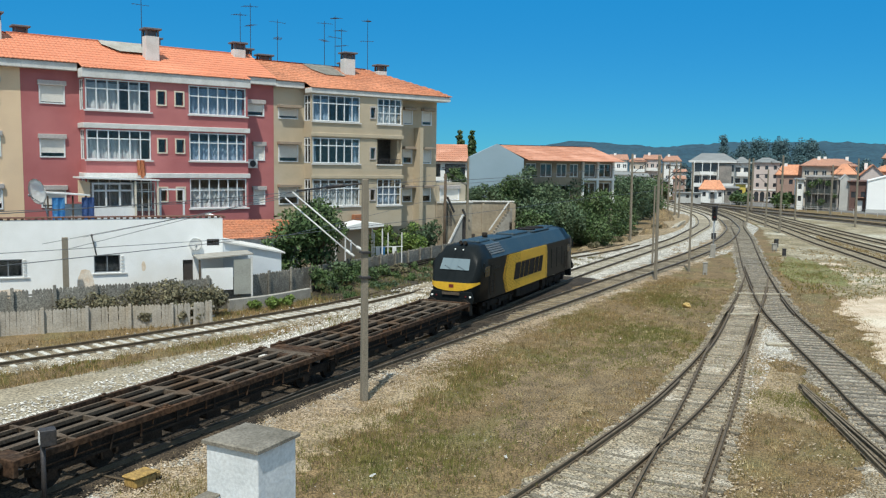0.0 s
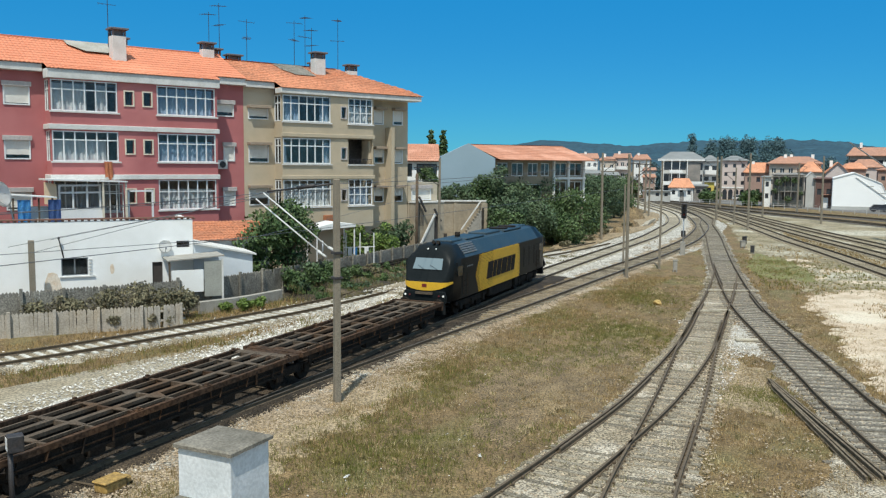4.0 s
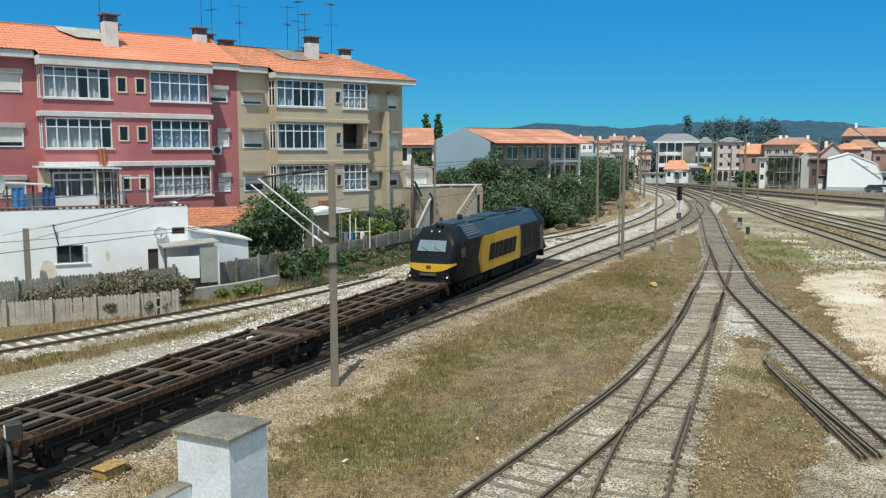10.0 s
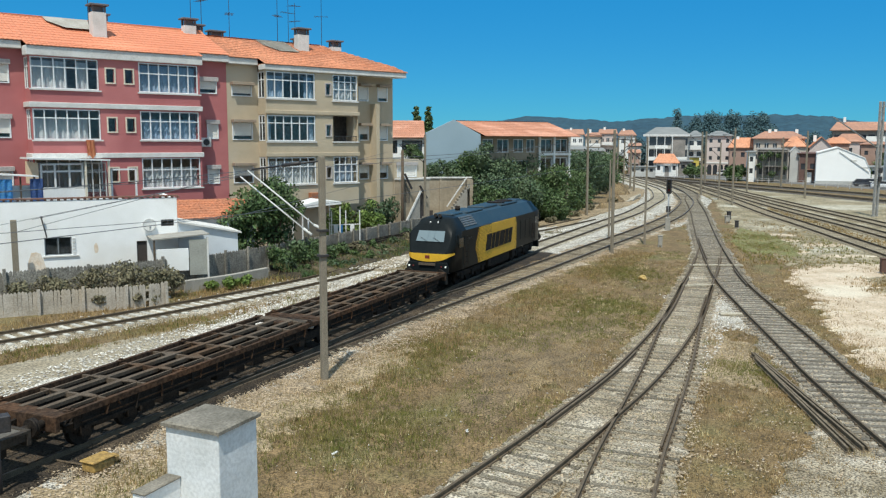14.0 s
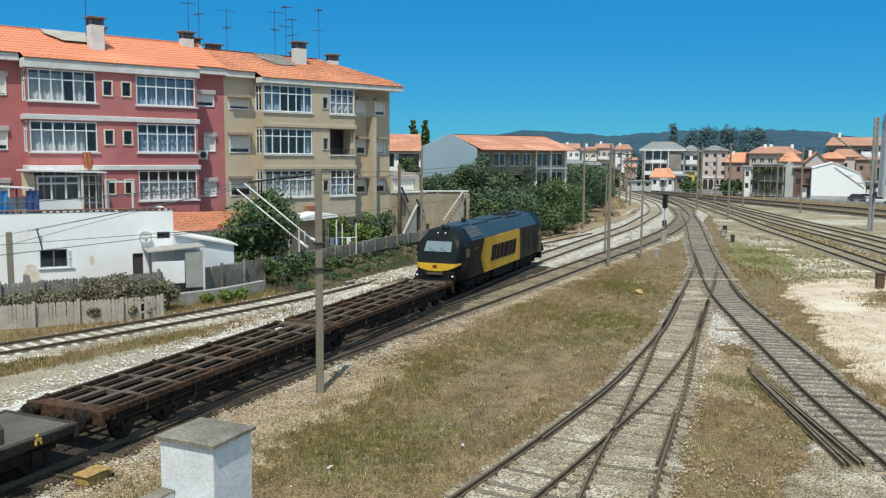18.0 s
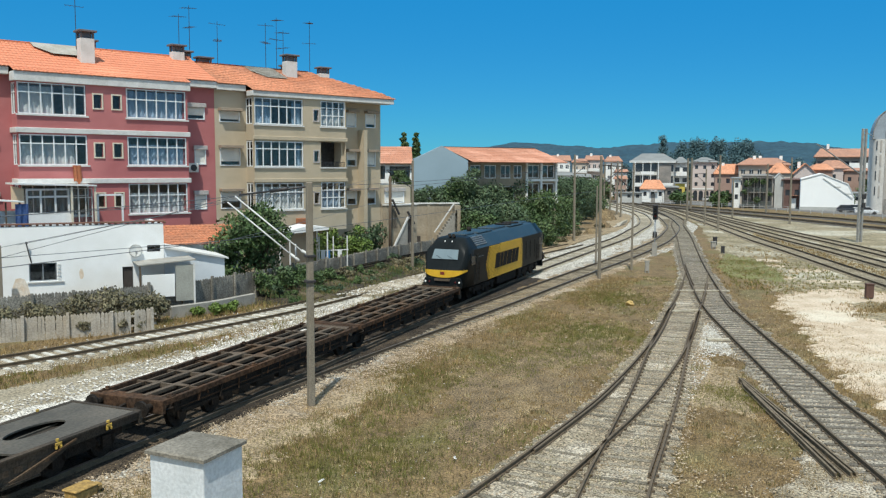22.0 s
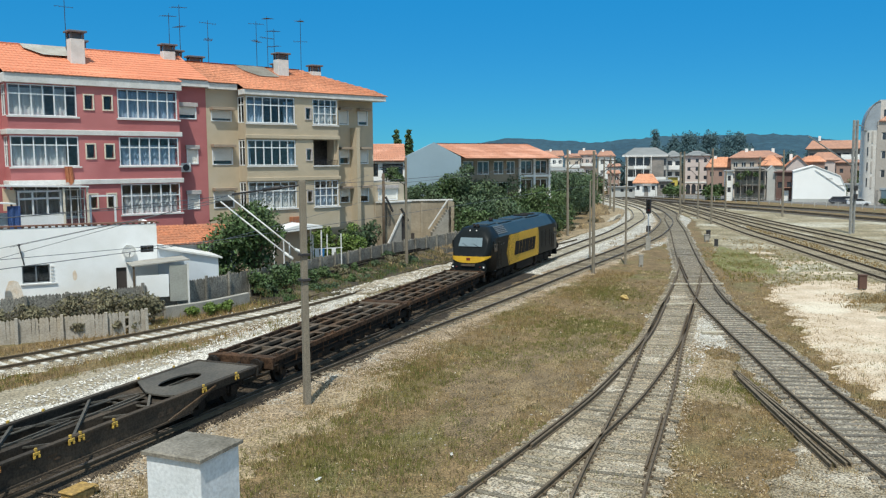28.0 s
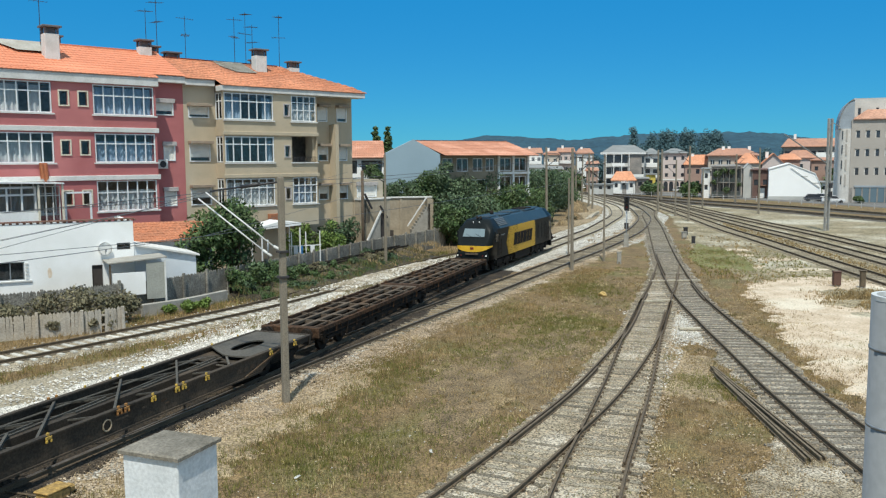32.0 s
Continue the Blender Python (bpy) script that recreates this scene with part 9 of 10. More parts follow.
def car(x, y, a, colour, label):
    ob = thing("parked_car", pose(x, y, -0.2, 0, 0, a), label, "car", "parked cars")
    m = make("car_paint", colour, 0.3, 0, bump=0)
    bm = bmesh.new()
    prism(bm, [(-2.1, 0.35), (2.1, 0.35), (2.15, 0.75), (1.2, 0.92), (-2.05, 0.95)], -0.85, 0.85)
    part("body", tidy(bm, 0.06, 2), m, ob)
    bm = bmesh.new()
    prism(bm, [(-1.9, 0.94), (1.05, 0.92), (0.45, 1.42), (-1.4, 1.45)], -0.75, 0.75)
    cab = part("cabin", tidy(bm, 0.05, 2), M_FARGLASS, ob)
    bm = bmesh.new()
    prism(bm, [(-1.4, 1.44), (0.45, 1.41), (0.4, 1.49), (-1.35, 1.51)], -0.7, 0.7)
    part("roof", tidy(bm), m, ob)
    for wx in (-1.3, 1.35):
        for sy in (-0.8, 0.8):
            bm = bmesh.new()
            tube(bm, (wx, sy - 0.1, 0.33), (wx, sy + 0.1, 0.33), 0.33, n=14)
            part("wheel", bm, M_DARKMETAL, ob)


for x, y, a, c, l in ((92.2, 165.1, -22, (0.06, 0.065, 0.08), "dark parked car by the white shed"), (91.6, 157.3, -24, (0.75, 0.75, 0.76), "white parked car by the curved block"), (104, 158, 5, (0.5, 0.5, 0.52), "silver car parked in the street"),
                      (95.6, 167.3, -26, (0.78, 0.78, 0.78), "pale parked van by the curved block"), (84.5, 218, 10, (0.7, 0.7, 0.7), "pale parked car in the town street")):
    car(x, y, a, c, l)
bush(96.3, 156.6, 1.5, 3.4, 401, M_LEAF, "clipped dark hedge before the shop front", 1200, 0.16)
# road and fence behind the station tracks
patch("road", [(74, 196), (86, 168), (92, 140), (96, 100), (110, 100), (110, 140), (108, 176), (90, 216), (70, 228), (60, 224)], -0.21, make("asphalt_far", (0.16, 0.155, 0.15), 0.9, 0, (0.12, 0.118, 0.115), 0.4, 0.7, 8, 0.1, 0.1, world_space=True), "grey town road behind the station", "road", 0.1, 15)
pl = thing("station_railing", Matrix(), "long pale railing beside the town road", "railing")
rl = spline([(62, 205), (72, 188), (82, 165), (88, 140), (93, 105), (96, 80)], 2.0)
lnr = length_along(rl)
for s in np.arange(0, lnr[-1], 3.0):
    x, y, a = at_length(rl, lnr, s)
    box_part("post", x - 0.04, x + 0.04, y - 0.04, y + 0.04, -0.4, 0.85, M_FARGREY, pl)
for z in (0.4, 0.82):
    bm = bmesh.new()
    sweep(bm, rl, [(-0.02, z - 0.02), (0.02, z - 0.02), (0.02, z + 0.02), (-0.02, z + 0.02)])
    part("rail", tidy(bm), M_FARGREY, pl)

# leaf colour lightened and blued to carry the air's haze at this distance
M_LEAF_HAZE = make("hazy_skyline_leaf", (0.075, 0.14, 0.155), 0.95, 0, (0.10, 0.165, 0.175), 0.1, 0.8, 2.0, 0.2, 0, island=0.2, world_space=True)
# tall ragged trees before the hills, cypresses behind the houses
for k, (x, y, h, w) in enumerate(((107, 345, 14, 10), (114, 350, 25, 8), (119, 356, 19, 11), (123, 352, 22, 9), (128, 350, 24, 9), (132, 355, 23, 10), (137, 352, 24.5, 9), (141, 356, 23, 10), (146, 352, 24, 10), (150, 350, 25, 9), (155, 352, 17, 11), (161, 356, 13, 12), (169, 360, 11, 12),
                                  (95, 340, 11, 9), (176, 356, 13, 10), (86, 300, 8, 8),
                                  (125, 346, 15, 13), (131, 344, 16, 14), (138, 346, 15, 14), (144, 345, 16, 14), (150, 344, 15, 14), (117, 344, 12, 12), (183, 352, 15, 8), (190, 356, 12, 12))):
    tree(x, y, h, w * 0.75, 100 + k, M_LEAF_HAZE, "tall ragged eucalyptus tree on the skyline", h * 0.5, 3000, 0.34, dense=26, group="skyline trees", low=0.15, squash=1.5)
for k, (x, h) in enumerate(((2.7, 14.9), (4.8, 15.0))):
    ob = thing("cypress", pose(x, 150, -0.25), "slim dark cypress tree", "tree", "cypresses")
    bm = bmesh.new()
    tube(bm, (0, 0, -0.2), (0, 0, h * 0.8), 0.2, 0.06, 8)
    part("trunk", bm, M_BARK, ob)
    leaf_cloud("crown", [(0.15 * math.sin(i * 2.1), 0.15 * math.cos(i * 1.7), 1.6 + i * (h - 2.2) / 15, 1.15 * (1 - 0.7 * max(0, i - 8) / 7)) for i in range(16)], 9000, 0.3, M_LEAF, ob, 130 + k)
tree(-0.5, 140, 11.2, 3.0, 133, M_LEAF, "dark round-topped tree behind the houses", 3.0, 900, 0.3, low=0.3)
for k, (x, y, h, w) in enumerate(((45, 215, 6, 9), (52, 225, 6.5, 9), (36, 190, 7.5, 9), (40, 172, 6, 7), (60, 235, 6.5, 8), (98, 214, 8, 7), (116, 196, 7, 8), (76, 190, 3.4, 5), (72, 205, 3.2, 5), (100.5, 180, 5, 4))):
    tree(x, y, h, w, 140 + k, M_LEAF, "round green town tree", h * 0.2, 1300, 0.35, dense=10, group="town trees", low=0.1)


def hills():
    # the blue haze of distance is mixed into the woodland colour
    m = make("hazy_wooded_hill", (0.020, 0.056, 0.082), 0.95, 0, (0.032, 0.078, 0.102), 0.012, 0.8, 0.09, 0.35, 0.0, world_space=True)
    bm = bmesh.new()
    # skyline heights by bearing from north, in metres at 2.4 km
    keys = ((-40, 30), (-20, 28), (0, 30), (4, 46), (5.3, 56), (8.4, 83), (10.5, 78), (14.1, 65), (17.7, 80), (20, 84), (23.2, 82), (26, 84), (29, 62), (33, 50), (45, 40), (70, 30))
    rows = []
    for r in range(4):
        d = 2400 - r * 330
        f = (1.0, 0.72, 0.35, -0.02)[r]
        row = []
        for k in range(441):
            b = -40 + k * 0.25
            z = np.interp(b, [q[0] for q in keys], [q[1] for q in keys])
            z = z * 0.86 * f + (5.0 * noise.noise(Vector((b * 0.9, r * 3.1, 0))) + 2.6 * noise.noise(Vector((b * 4.1, r, 2))) + 1.3 * noise.noise(Vector((b * 15, r, 5)))) * (1 if r < 3 else 0)
            row.append(bm.verts.new((math.sin(radians(b)) * d, math.cos(radians(b)) * d, z + (8.4 if r == 0 else 4) * f)))
        rows.append(row)
    for a, b in zip(rows[:-1], rows[1:]):
        for k in range(440):
            bm.faces.new((a[k], b[k], b[k + 1], a[k + 1]))
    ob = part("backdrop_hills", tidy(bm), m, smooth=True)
    tagged(ob, "low wooded hills on the horizon, dark blue-green with distance haze in the colour", "hills", kind="structure")


hills()


# ---- loose stones, grass and litter ----
def stones(name, pts, sizes, material, label, seed=1):
    r = np.random.RandomState(seed)
    n = len(pts)
    base = np.array([(1, 0, 0), (-1, 0, 0), (0, 1, 0), (0, -1, 0), (0, 0, 0.8), (0, 0, -0.6)], float)
    tri = np.array([(0, 2, 4), (2, 1, 4), (1, 3, 4), (3, 0, 4), (2, 0, 5), (1, 2, 5), (3, 1, 5), (0, 3, 5)])
    v = base[None] * (1 + r.uniform(-0.35, 0.35, (n, 6, 3)))
    a = r.uniform(0, 6.28, n)
    c, s = np.cos(a)[:, None], np.sin(a)[:, None]
    x = v[..., 0] * c - v[..., 1] * s
    y = v[..., 0] * s + v[..., 1] * c
    v = np.stack([x, y, v[..., 2] * 0.75], -1) * sizes[:, None, None] + np.asarray(pts)[:, None, :]
    f = (tri[None] + (np.arange(n) * 6)[:, None, None]).reshape(-1, 3)
    me = bpy.data.meshes.new(name)
    me.from_pydata(v.reshape(-1, 3).tolist(), [], f.tolist())
    me.materials.append(material)
    return tagged(new(name, me), label, "stones", kind="stuff")


def blades(name, pts, heights, material, label, seed=2, per=5, spread=0.07, width=0.012):
    r = np.random.RandomState(seed)
    p = np.repeat(np.asarray(pts), per, 0)
    h = np.repeat(np.asarray(heights), per) * r.uniform(0.5, 1.15, len(p))
    p = p + np.c_[r.normal(0, spread, (len(p), 2)), np.zeros(len(p))]
    a = r.uniform(0, 6.28, len(p))
    d = np.c_[np.cos(a), np.sin(a), np.zeros(len(p))]
    lean = np.c_[r.normal(0, 0.28, (len(p), 2)), np.ones(len(p))]
    w = width * (0.7 + h * 1.6)
    v = np.stack([p - d * w[:, None], p + d * w[:, None], p + lean * h[:, None]], 1)
    n = len(p)
    me = bpy.data.meshes.new(name)
    me.from_pydata(v.reshape(-1, 3).tolist(), [], np.arange(n * 3).reshape(-1, 3).tolist())
    me.materials.append(material)
    return tagged(new(name, me), label, "grass", kind="stuff")


def along(line, n, lo, hi, r, y0=8.0, y1=70.0):
    """Points strewn along a plan line, between two distances to its right."""
    line = cut(line, y0 - 1.5, y1 + 1.5)
    ln = length_along(line)
    s = r.uniform(0, ln[-1], n)
    x, y = np.interp(s, ln, line[:, 0]), np.interp(s, ln, line[:, 1])
    t = np.gradient(line, axis=0)
    t /= np.linalg.norm(t, axis=1)[:, None]
    tx, ty = np.interp(s, ln, t[:, 0]), np.interp(s, ln, t[:, 1])
    o = r.uniform(lo, hi, n)
    q = np.c_[x + ty * o, y - tx * o]
    return q[(q[:, 1] > y0) & (q[:, 1] < y1)]


M_CLUMP = make("brown_green_clump", (0.165, 0.14, 0.056), 0.95, 0, (0.12, 0.108, 0.042), 0.6, 0.8, 6.0, 0.3, 0, island=0.35, world_space=True)
M_SANDSTRAW = make("sandy_straw", (0.40, 0.295, 0.16), 0.95, 0, (0.29, 0.21, 0.11), 0.6, 0.8, 6.0, 0.3, 0, island=0.35, world_space=True)
rs = np.random.RandomState(11)


def gap_to(line, p):
    return float(np.min(np.hypot(line[:, 0] - p[0], line[:, 1] - p[1])))


def between_tracks(p):
    return gap_to(M_, p) > 1.0 and gap_to(R_, p) > 1.2 and noise.noise(Vector((p[0] * 0.35, p[1] * 0.3, 41.0))) > 0.0


def field(n, x0, x1, y0, y1, keep):
    q = np.c_[rs.uniform(x0, x1, n), rs.uniform(y0, y1, n)]
    return q[[keep(p) for p in q]]


groups = [along(T2, 19000, -5.6, -1.6, rs, 14, 64), along(T2, 7000, -5.0, -1.5, rs, 36, 60), along(T2, 6500, -6.3, -4.2, rs, 36, 60), along(T2, 4000, -7.2, -5.2, rs, 14, 56), along(T2, 4000, -3.6, -1.2, rs, 62, 80), along(T1, 500, -2.2, -1.2, rs, 25, 78), along(T1, 700, 1.1, 2.4, rs, 25, 78), along(T2, 7000, -2.4, 2.4, rs, 66, 104), along(L_, 1300, -0.75, 0.75, rs, 36, 49), along(L_, 900, -2.2, -1.1, rs, 30, 46), field(900, 14.6, 18.0, 37.5, 47.0, lambda p: gap_to(R_, p) > 1.0 and gap_to(L_, p) > 0.9)]
pts = np.vstack([np.c_[q, np.full(len(q), -0.2)] for q in groups])
stones("ballast_stones", pts, rs.uniform(0.02, 0.065, len(pts)), M_STONE, "pale crushed ballast stones along the train's track", 3)
q = along(T1, 1300, -0.3, 2.2, rs, 55.5, 72)
stones("tipped_stones", np.c_[q, np.full(len(q), 0.03)], rs.uniform(0.03, 0.085, len(q)), M_STONE, "coarse pale stones on the tipped gravel", 35)
q = np.vstack([along(L_, 8000, -1.35, 1.35, rs, 12, 55), along(M_, 8000, -1.6, 1.3, rs, 12, 50), along(R_, 8000, -1.3, 1.3, rs, 14, 75), along(T3, 5500, 0.3, 2.8, rs, 16, 46), along(T3, 1500, 0.3, 2.4, rs, 46, 75), along(T3, 6000, 0.2, 3.4, rs, 14, 40), along(T2, 4000, 1.4, 3.4, rs, 12, 34), field(5000, 8, 17, 13, 40, between_tracks)])
pts = np.c_[q, rs.uniform(-0.21, -0.165, len(q))]
stones("track_gravel", pts, rs.uniform(0.012, 0.05, len(pts)), make("dusty_stone", (0.44, 0.35, 0.25), 0.95, 0, (0.275, 0.213, 0.145), 1.2, 0.7, 30.0, 0.2, 0.2, island=0.35, world_space=True), "dusty gravel strewn over the yard tracks", 4)


M_SANDSTONE = make("sand_pebble", (0.46, 0.37, 0.25), 0.95, 0, (0.34, 0.26, 0.17), 1.2, 0.7, 30.0, 0.2, 0.2, island=0.4, world_space=True)


def right_of(line, p):
    k = int(np.argmin(np.hypot(line[:, 0] - p[0], line[:, 1] - p[1])))
    k = min(max(k, 1), len(line) - 2)
    t = line[k + 1] - line[k - 1]
    d = p - line[k]
    return (t[1] * d[0] - t[0] * d[1]) / np.linalg.norm(t)


SPOTS = ((14.5, 55.5, 3.0), (10.5, 43.0, 3.6), (12.9, 31.0, 1.6), (-1.0, 24.5, 2.6), (1.2, 34.5, 2.0), (6.2, 48.5, 3.0), (30.3, 68.5, 2.4), (32.8, 76.0, 2.2), (-6.5, 19.5, 2.0))


def green_spot(p):
    return max(0.8 * math.exp(-((p[0] - x) ** 2 + (p[1] - y) ** 2) / (r * r)) for x, y, r in SPOTS) - 0.12 + 0.8 * noise.noise(Vector((p[0] * 0.16, p[1] * 0.12, 9.0))) + 0.5 * noise.noise(Vector((p[0] * 0.6, p[1] * 0.5, 4.0)))


def bare(p):
    return noise.noise(Vector((p[0] * 0.32, p[1] * 0.32, 21.0))) + 0.7 * noise.noise(Vector((p[0] * 1.1, p[1] * 1.1, 8.0))) > rng.uniform(-0.25, 0.6)


def verge(p, start=2.5):
    """Right of the ballast, past an edge that wanders."""
    wander = 0.9 * noise.noise(Vector((p[0] * 0.45, p[1] * 0.45, 71.0))) + 0.6 * noise.noise(Vector((p[0] * 1.6, p[1] * 1.6, 73.0))) + rng.gauss(0, 0.3)
    return min(right_of(T3, p), right_of(T2, p)) > start + wander


def meadow(p):
    if bare(p) or not verge(p):
        return False
    return gap_to(L_, p) > 1.1 and gap_to(R_, p) > 1.15


def between(p):
    if bare(p):
        return False
    return gap_to(M_, p) > 1.1 and gap_to(R_, p) > 1.15 and gap_to(L_, p) > 1.1 and right_of(M_, p) > -60


q = field(30000, -9, 24, 13, 66, meadow)
q = np.vstack([q, field(9000, 4, 18, 13, 40, between), along(L_, 500, -1.3, 1.3, rs, 14, 60), along(M_, 400, -1.2, 1.2, rs, 14, 40), along(R_, 1600, -1.7, 1.7, rs, 14, 90), along(L_, 900, -1.7, 1.7, rs, 14, 60)])
tone = np.array([green_spot(p) for p in q])
straw, green = q[tone < 0.2], q[tone >= 0.2]
blades("straw_grass", np.c_[straw, np.full(len(straw), -0.225)], rs.uniform(0.04, 0.14, len(straw)), M_STRAW, "short dry straw grass between the tracks", 5)
blades("green_grass", np.c_[green, np.full(len(green), -0.225)], rs.uniform(0.06, 0.18, len(green)), M_GREEN, "patches of green weeds in the dry grass", 6)
q = np.vstack([np.c_[rs.normal(x, r * 0.5, int(330 * r)), rs.normal(y, r * 0.65, int(330 * r))] for x, y, r in SPOTS])
q = q[[gap_to(L_, p) > 1.2 and gap_to(R_, p) > 1.3 and verge(p) for p in q]]
blades("green_patches", np.c_[q, np.full(len(q), -0.26)], rs.uniform(0.06, 0.2, len(q)), M_GREEN, "denser patches of green grass", 20, 8, 0.1)
# smudges of dry weed on the white stone beside the siding
q = along(T1, 4200, -0.6, 4.2, rs, 55, 80)
q = q[[noise.noise(Vector((p[0] * 1.1 + p[1] * 0.5, p[1] * 0.5, 17.0))) > 0.2 for p in q]]
blades("stone_weeds", np.c_[q, np.full(len(q), -0.1)], rs.uniform(0.04, 0.16, len(q)), M_CLUMP, "smudges of brownish weed on the white stone", 47, 6, 0.1, 0.02)
# rank weeds over the bank by the fence, dry straw where it runs out
LN0 = length_along(T0)
ft = np.gradient(T0, axis=0)
ft /= np.linalg.norm(ft, axis=1)[:, None]
for name, n, lo, hi, y0, y1, m, label, sd in (("bank_weeds", 1900, 0.4, 3.6, 54.5, 74, M_LEAF, "rank dark green weeds on the bank", 53), ("bank_litter", 1700, 0.6, 4.4, 54.5, 78, M_CLUMP, "brownish weeds on the bank", 54), ("bank_straw", 1500, 0.4, 3.8, 69, 82, M_SANDSTRAW, "dry straw where the bank runs out", 55)):
    u, o = rs.uniform(0, LN0[-1], n), rs.uniform(lo, hi, n)
    x, y = (np.interp(u, LN0, T0[:, k]) for k in (0, 1))
    tx, ty = (np.interp(u, LN0, ft[:, k]) for k in (0, 1))
    p = np.c_[x + ty * o, y - tx * o, np.interp(o, (0.5, 1.1, 1.9, 3.1, 4.2, 5.0), (0.64, 0.48, 0.24, 0.05, -0.12, -0.4)) - 0.06]
    p = p[(y > y0) & (y < y1) & np.array([noise.noise(Vector((a * 0.7, b * 0.5, sd))) > -0.12 for a, b in p[:, :2]])]
    blades(name, p, rs.uniform(0.1, 0.36, len(p)), m, label, sd, 6, 0.12, 0.025)
# taller strips: beside the shoulder of the diverging track, by the siding, by the fence
q = along(T3, 4200, 1.9, 5.2, rs, 18, 66)
q = q[[green_spot(p) > -0.25 and verge(p, 2.8) for p in q]]
blades("tall_straw_grass", np.c_[q, np.full(len(q), -0.22)], rs.uniform(0.08, 0.26, len(q)), M_STRAW, "tall dry grass along the ballast shoulder", 7)
q = along(T3, 1500, 2.8, 6.6, rs, 13, 34)
q = q[[verge(p, 3.9) for p in q]]
blades("tall_green_grass", np.c_[q, np.full(len(q), -0.22)], rs.uniform(0.08, 0.22, len(q)), M_GREEN, "tall green weeds along the ballast shoulder", 8)
q = np.vstack([along(T1, 2200, 2.0, 4.4, rs, 20, 60), along(T1, 1800, -3.6, -1.8, rs, 20, 60)])
blades("siding_grass", np.c_[q, np.full(len(q), -0.25)], rs.uniform(0.08, 0.34, len(q)), M_STRAW, "dry grass on both sides of the siding", 9)
q = along(T1, 2200, 2.1, 4.3, rs, 22, 58)
q = q[[noise.noise(Vector((p[0] * 0.5, p[1] * 0.5, 27.0))) > -0.15 for p in q]]
blades("siding_weeds", np.c_[q, np.full(len(q), -0.23)], rs.uniform(0.08, 0.28, len(q)), M_GREEN, "olive weeds beside the siding", 57)
q = np.vstack([along(T1, 900, -4.4, -2.0, rs, 46, 80), along(T0, 900, 2.2, 3.6, rs, 54, 82)])
blades("fence_weeds", np.c_[q, np.full(len(q), -0.25)], rs.uniform(0.1, 0.45, len(q)), M_GREEN, "green weeds on the overgrown siding", 10)
q = np.vstack([field(2600, 24, 40, 56, 100, lambda p: gap_to(R_, p) > 1.6 and gap_to(Y1, p) > 1.6 and green_spot(p) > -0.1), along(Y1, 1500, 1.5, 3.0, rs, 30, 110)])
blades("yard_grass", np.c_[q, np.full(len(q), -0.27)], rs.uniform(0.08, 0.28, len(q)), M_STRAW, "tall dry grass in the goods yard", 12, width=0.03)
q = field(900, 26, 38, 56, 76, lambda p: gap_to(R_, p) > 2.2 and gap_to(Y1, p) > 2.0)
blades("yard_weeds", np.c_[q, np.full(len(q), -0.27)], rs.uniform(0.1, 0.3, len(q)), M_GREEN, "green grass beside the yard tracks", 13, width=0.03)

# edges of the sand: weeds, stones and pebbles
q = np.c_[rs.normal(32.8, 2.3, 3600), rs.normal(47.8, 2.0, 3600)]
q = q[[noise.noise(Vector((p[0] * 0.8, p[1] * 0.8, 15.0))) > -0.15 for p in q]]
q = q[(q[:, 0] > 27) & (q[:, 1] > 41)]
blades("sand_grass", np.c_[q, np.full(len(q), -0.2)], rs.uniform(0.06, 0.3, len(q)), M_STRAW, "tall dry grass on the sand", 33, 5, 0.1, 0.02)
edge = spline([(18.2, 29.6), (19.9, 36), (21.4, 40.6), (23.7, 47.5), (25.6, 53.6), (29.8, 58), (34, 58.4)])
q = along(edge, 1000, -1.2, 0.5, rs, 28, 58)
blades("sand_edge_straw", np.c_[q, np.full(len(q), -0.21)], rs.uniform(0.05, 0.17, len(q)), M_STRAW, "dry straw at the edge of the sand", 43, 6, 0.12)
q = field(4500, 17.5, 39, 24, 60, lambda p: gap_to(R_, p) > 1.2 and noise.noise(Vector((p[0] * 0.28, p[1] * 0.28, 31.0))) + 0.4 * noise.noise(Vector((p[0] * 1.3, p[1] * 1.3, 5.0))) > 0.2)
blades("sand_weeds", np.c_[q, np.full(len(q), -0.22)], rs.uniform(0.05, 0.22, len(q)), M_STRAW, "dry weeds spreading over the sand", 15)
q = field(5000, 18, 38, 25, 58, lambda p: gap_to(R_, p) > 1.2)
stones("sand_pebbles", np.c_[q, np.full(len(q), -0.2)], rs.uniform(0.012, 0.04, len(q)), M_SANDSTONE, "pebbles strewn over the sand", 16)
# loose stones in the same oil-and-shade colour as the strip below the train
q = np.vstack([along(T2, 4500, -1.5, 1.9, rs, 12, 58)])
stones("oily_shaded_stones", np.c_[q, np.full(len(q), -0.14)], rs.uniform(0.02, 0.055, len(q)), M_OIL_SHADE, "oily stones under the wagons, darkened further for the train's shade", 17)
# scattered pale stones and scraps in the grass
q = field(9000, -9, 22, 13, 62, meadow)
stones("meadow_pebbles", np.c_[q, np.full(len(q), -0.235)], rs.uniform(0.008, 0.03, len(q)), M_SANDSTONE, "small tan pebbles and clods in the dry grass", 18)
q = field(8000, -9, 24, 13, 66, lambda p: verge(p, 2.2) and gap_to(R_, p) > 1.2 and gap_to(L_, p) > 1.2 and noise.noise(Vector((p[0] * 0.5, p[1] * 0.5, 61.0))) > 0.02)
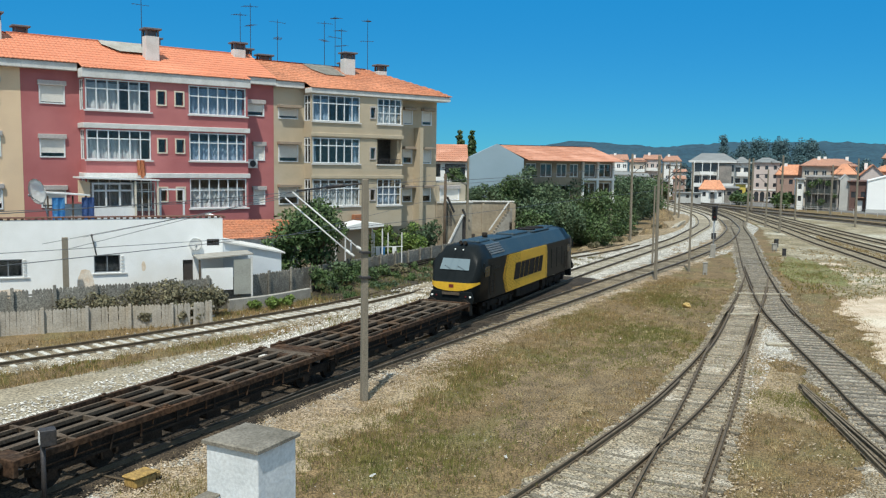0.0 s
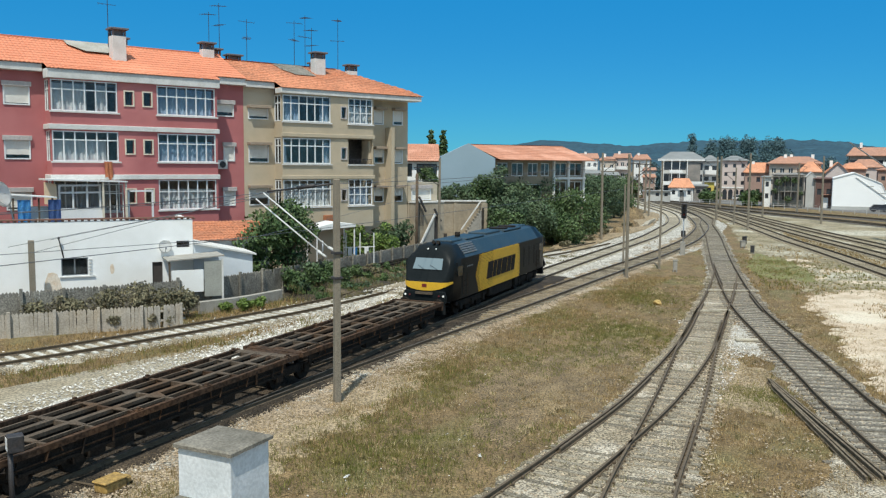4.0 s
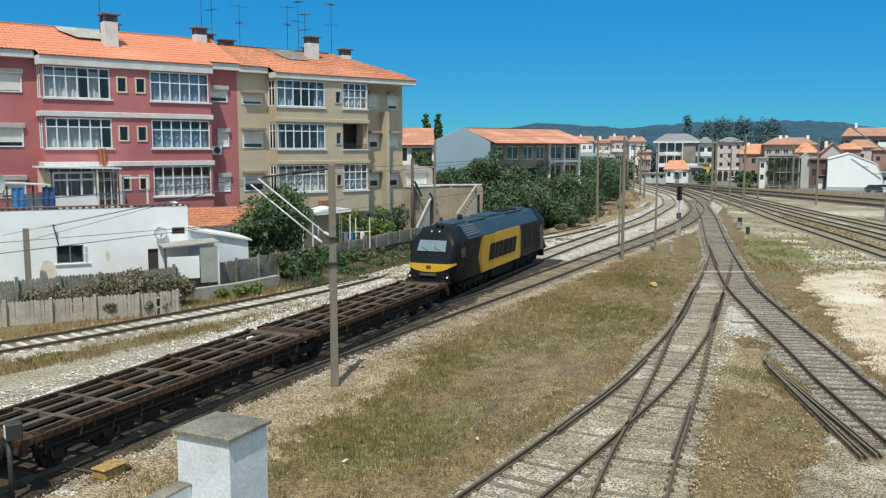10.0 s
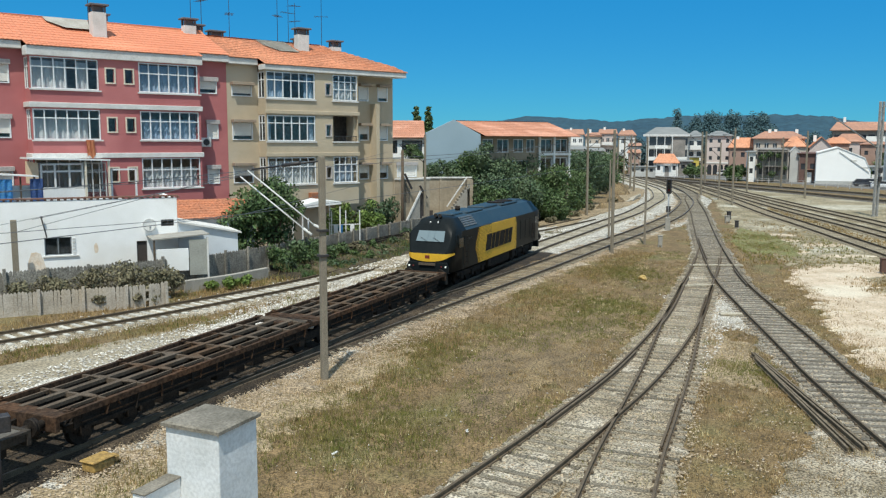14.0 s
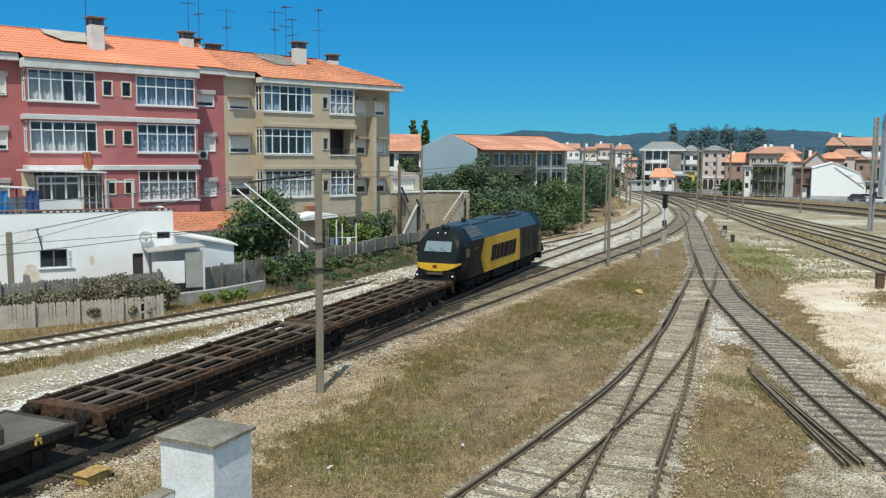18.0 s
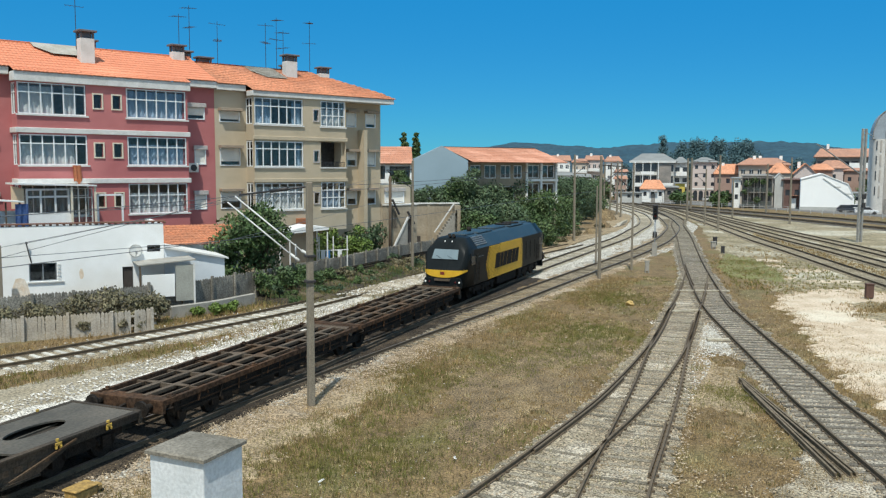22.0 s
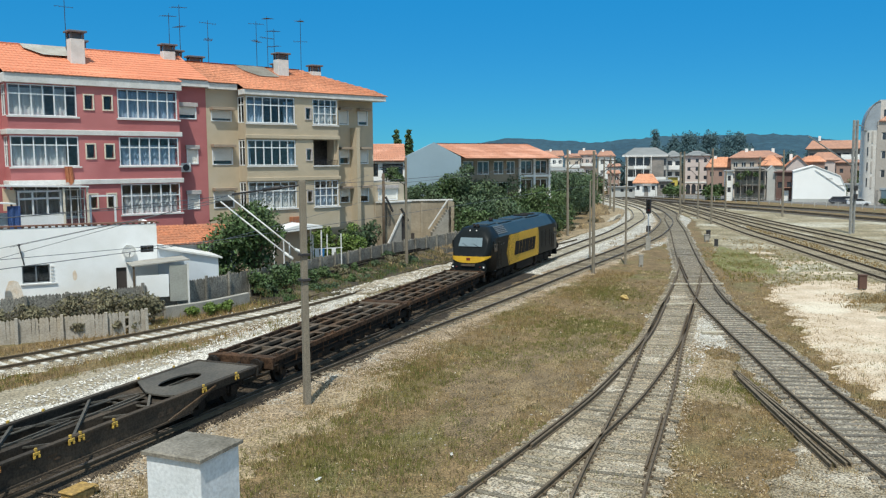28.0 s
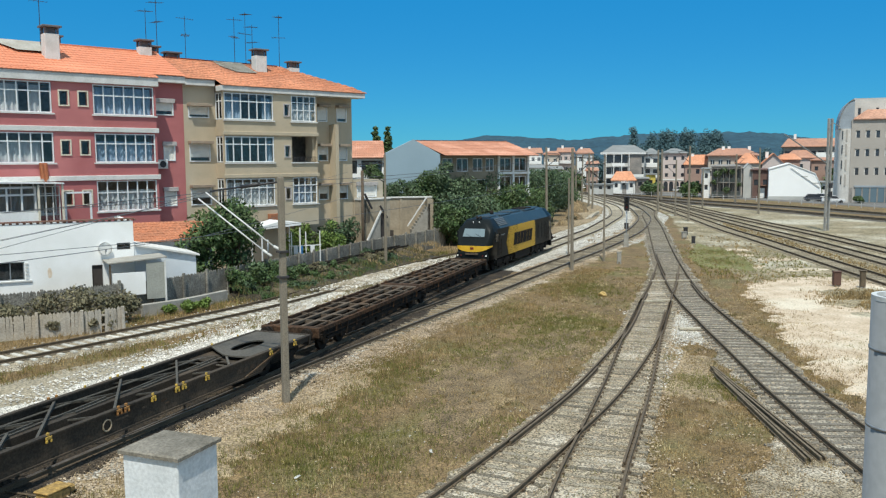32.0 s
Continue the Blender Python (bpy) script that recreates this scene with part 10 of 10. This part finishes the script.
blades("straw_tufts", np.c_[q, np.full(len(q), -0.26)], rs.uniform(0.05, 0.2, len(q)), make("bleached_straw", (0.55, 0.45, 0.26), 0.9, 0, (0.40, 0.31, 0.155), 0.5, 0.8, 5.0, 0.2, 0, island=0.3, world_space=True), "bleached straw tufts in the dry grass", 19, 11, 0.08)
q = field(1500, -6, 20, 14, 60, meadow)
stones("scattered_stones", np.c_[q, np.full(len(q), -0.24)], rs.uniform(0.012, 0.04, len(q)), M_STONE, "pale stones scattered in the grass", 14)
for x, y, s in ((-1.9, 22.6, 0.16), (2.0, 24.3, 0.14), (-4.6, 20.6, 0.12), (11.0, 30.2, 0.2)):
    ob = thing("paper_scrap", pose(x, y, -0.2, rng.uniform(-10, 10), rng.uniform(-10, 10), rng.uniform(0, 180)), "crumpled white scrap lying in the grass", "litter", "litter")
    bm = bmesh.new()
    g = [[bm.verts.new((i * s * 0.4, j * s * 0.3, 0.05 * rng.random())) for i in range(4)] for j in range(3)]
    for j in range(2):
        for i in range(3):
            bm.faces.new((g[j][i], g[j][i + 1], g[j + 1][i + 1], g[j + 1][i]))
    bmesh.ops.solidify(bm, geom=list(bm.faces), thickness=0.006)
    part("scrap", tidy(bm), M_PLASTIC, ob)


def earth_mound(x, y, turn, rx, ry, h, seed, label, material=None):
    """A loose heap of soil with a ragged crest."""
    ob = thing("earth_heap", pose(x, y, -0.26, 0, 0, turn), label, "earth heap", "heaps beside the line")
    bm = bmesh.new()
    n, m = 20, 7
    rings = []
    for j in range(m):
        f = 1 - j / (m - 0.6)
        ring = []
        for i in range(n):
            a = 2 * math.pi * i / n
            px, py = rx * f * math.cos(a), ry * f * math.sin(a)
            k = 0.75 + 0.9 * noise.noise(Vector((px * 0.9 + seed, py * 0.9, 3.0)))
            ring.append(bm.verts.new((px * (0.9 + 0.2 * noise.noise(Vector((a * 2, seed, 1.0)))), py, h * (1 - f * f) * max(0.3, k))))
        rings.append(ring)
    for a, b in zip(rings[:-1], rings[1:]):
        for i in range(n):
            bm.faces.new((a[i], a[(i + 1) % n], b[(i + 1) % n], b[i]))
    bm.faces.new(rings[-1])
    part("soil", tidy(bm), material or M_DIRT_DARK, ob)


earth_mound(-3.25, 29.2, 50, 1.5, 0.9, 0.2, 21, "low sandy heap at the foot of the mast", M_TANBED)
earth_mound(36.0, 139.0, 63, 4.5, 1.9, 2.2, 3, "brown heap of dug soil beside the curve")
earth_mound(27.3, 111.5, 64, 5.5, 1.2, 0.9, 8, "low dark bank of loose soil beside the line")
earth_mound(31.0, 121.0, 64, 4.0, 1.3, 1.0, 12, "low dark bank of loose soil beside the line")
earth_mound(22.0, 101.5, 60, 2.6, 0.9, 0.5, 15, "low dark bank of loose soil beside the line")
M_BEAM = make("pale_old_timber", (0.46, 0.41, 0.33), 0.9, 0, (0.33, 0.28, 0.21), 1.0, 0.8, 12.0, 0.3, 0.2)
for k, (x, y, r) in enumerate(((33.6, 122.6, 62), (34.4, 124.0, 68), (35.2, 126.2, 58))):
    ob = thing("timber_baulk", pose(x, y, 0.02 + 0.1 * k, 0, -4, r), "pale weathered timber baulk dumped beside the track", "timber", "dumped timbers")
    box_part("baulk", -2.6, 2.6, -0.17, 0.17, -0.28, 0.12, M_BEAM, ob, bevel=0.03)

# a yellow bag left in the grass
ob = thing("litter_bag", pose(15.24, 52.15, -0.26), "crumpled yellow plastic bag lying in dry grass", "litter", "litter")
bm = bmesh.new()
bmesh.ops.create_icosphere(bm, subdivisions=3, radius=0.21)
for v in bm.verts:
    d = 1 + 0.45 * noise.noise(v.co * 6.0)
    v.co = Vector((v.co.x * d * 1.25, v.co.y * d, max(-0.02, v.co.z * d * 0.9 + 0.16)))
part("bag", tidy(bm), make("yellow_plastic_film", (0.50, 0.34, 0.12), 0.8, 0, (0.36, 0.24, 0.10), 3.0, 0.6, 20.0, 0.2, 0.1), ob)

# low brown stubble over the worn turf
q = field(16000, -9, 22, 13, 60, lambda p: verge(p, 2.6) and gap_to(R_, p) > 1.05 and gap_to(L_, p) > 1.05 and noise.noise(Vector((p[0] * 1.7, p[1] * 1.2, 91.0))) > -0.05)
blades("brown_stubble", np.c_[q, np.full(len(q), -0.26)], rs.uniform(0.04, 0.13, len(q)), make("brown_stubble", (0.19, 0.127, 0.062), 0.95, 0, (0.115, 0.08, 0.04), 0.9, 0.9, 6.0, 0.3, 0, island=0.5, world_space=True), "low brown stubble on worn turf", 29, 5, 0.05)
# coarse darker clumps that break up the dry grass
q = field(5200, -9, 22, 13, 60, lambda p: meadow(p) and noise.noise(Vector((p[0] * 1.1, p[1] * 0.7, 77.0))) > 0.16)
blades("dark_tufts", np.c_[q, np.full(len(q), -0.26)], rs.uniform(0.1, 0.26, len(q)), M_CLUMP, "coarse brownish green tufts in the dry grass", 23, 10, 0.06)
# sparse straw running out over the gravel, and round the foot of the mast
q = along(T3, 2600, 1.3, 3.8, rs, 14, 70)
q = np.vstack([q[[noise.noise(Vector((p[0] * 0.7, p[1] * 0.7, 83.0))) > 0.0 for p in q]], np.c_[rs.normal(-3.2, 0.75, 420), rs.normal(29.1, 0.6, 420)]])
blades("verge_straw", np.c_[q, np.full(len(q), -0.21)], rs.uniform(0.04, 0.15, len(q)), M_SANDSTRAW, "sparse sandy straw on the gravel verge", 41, 6, 0.09)


motions()
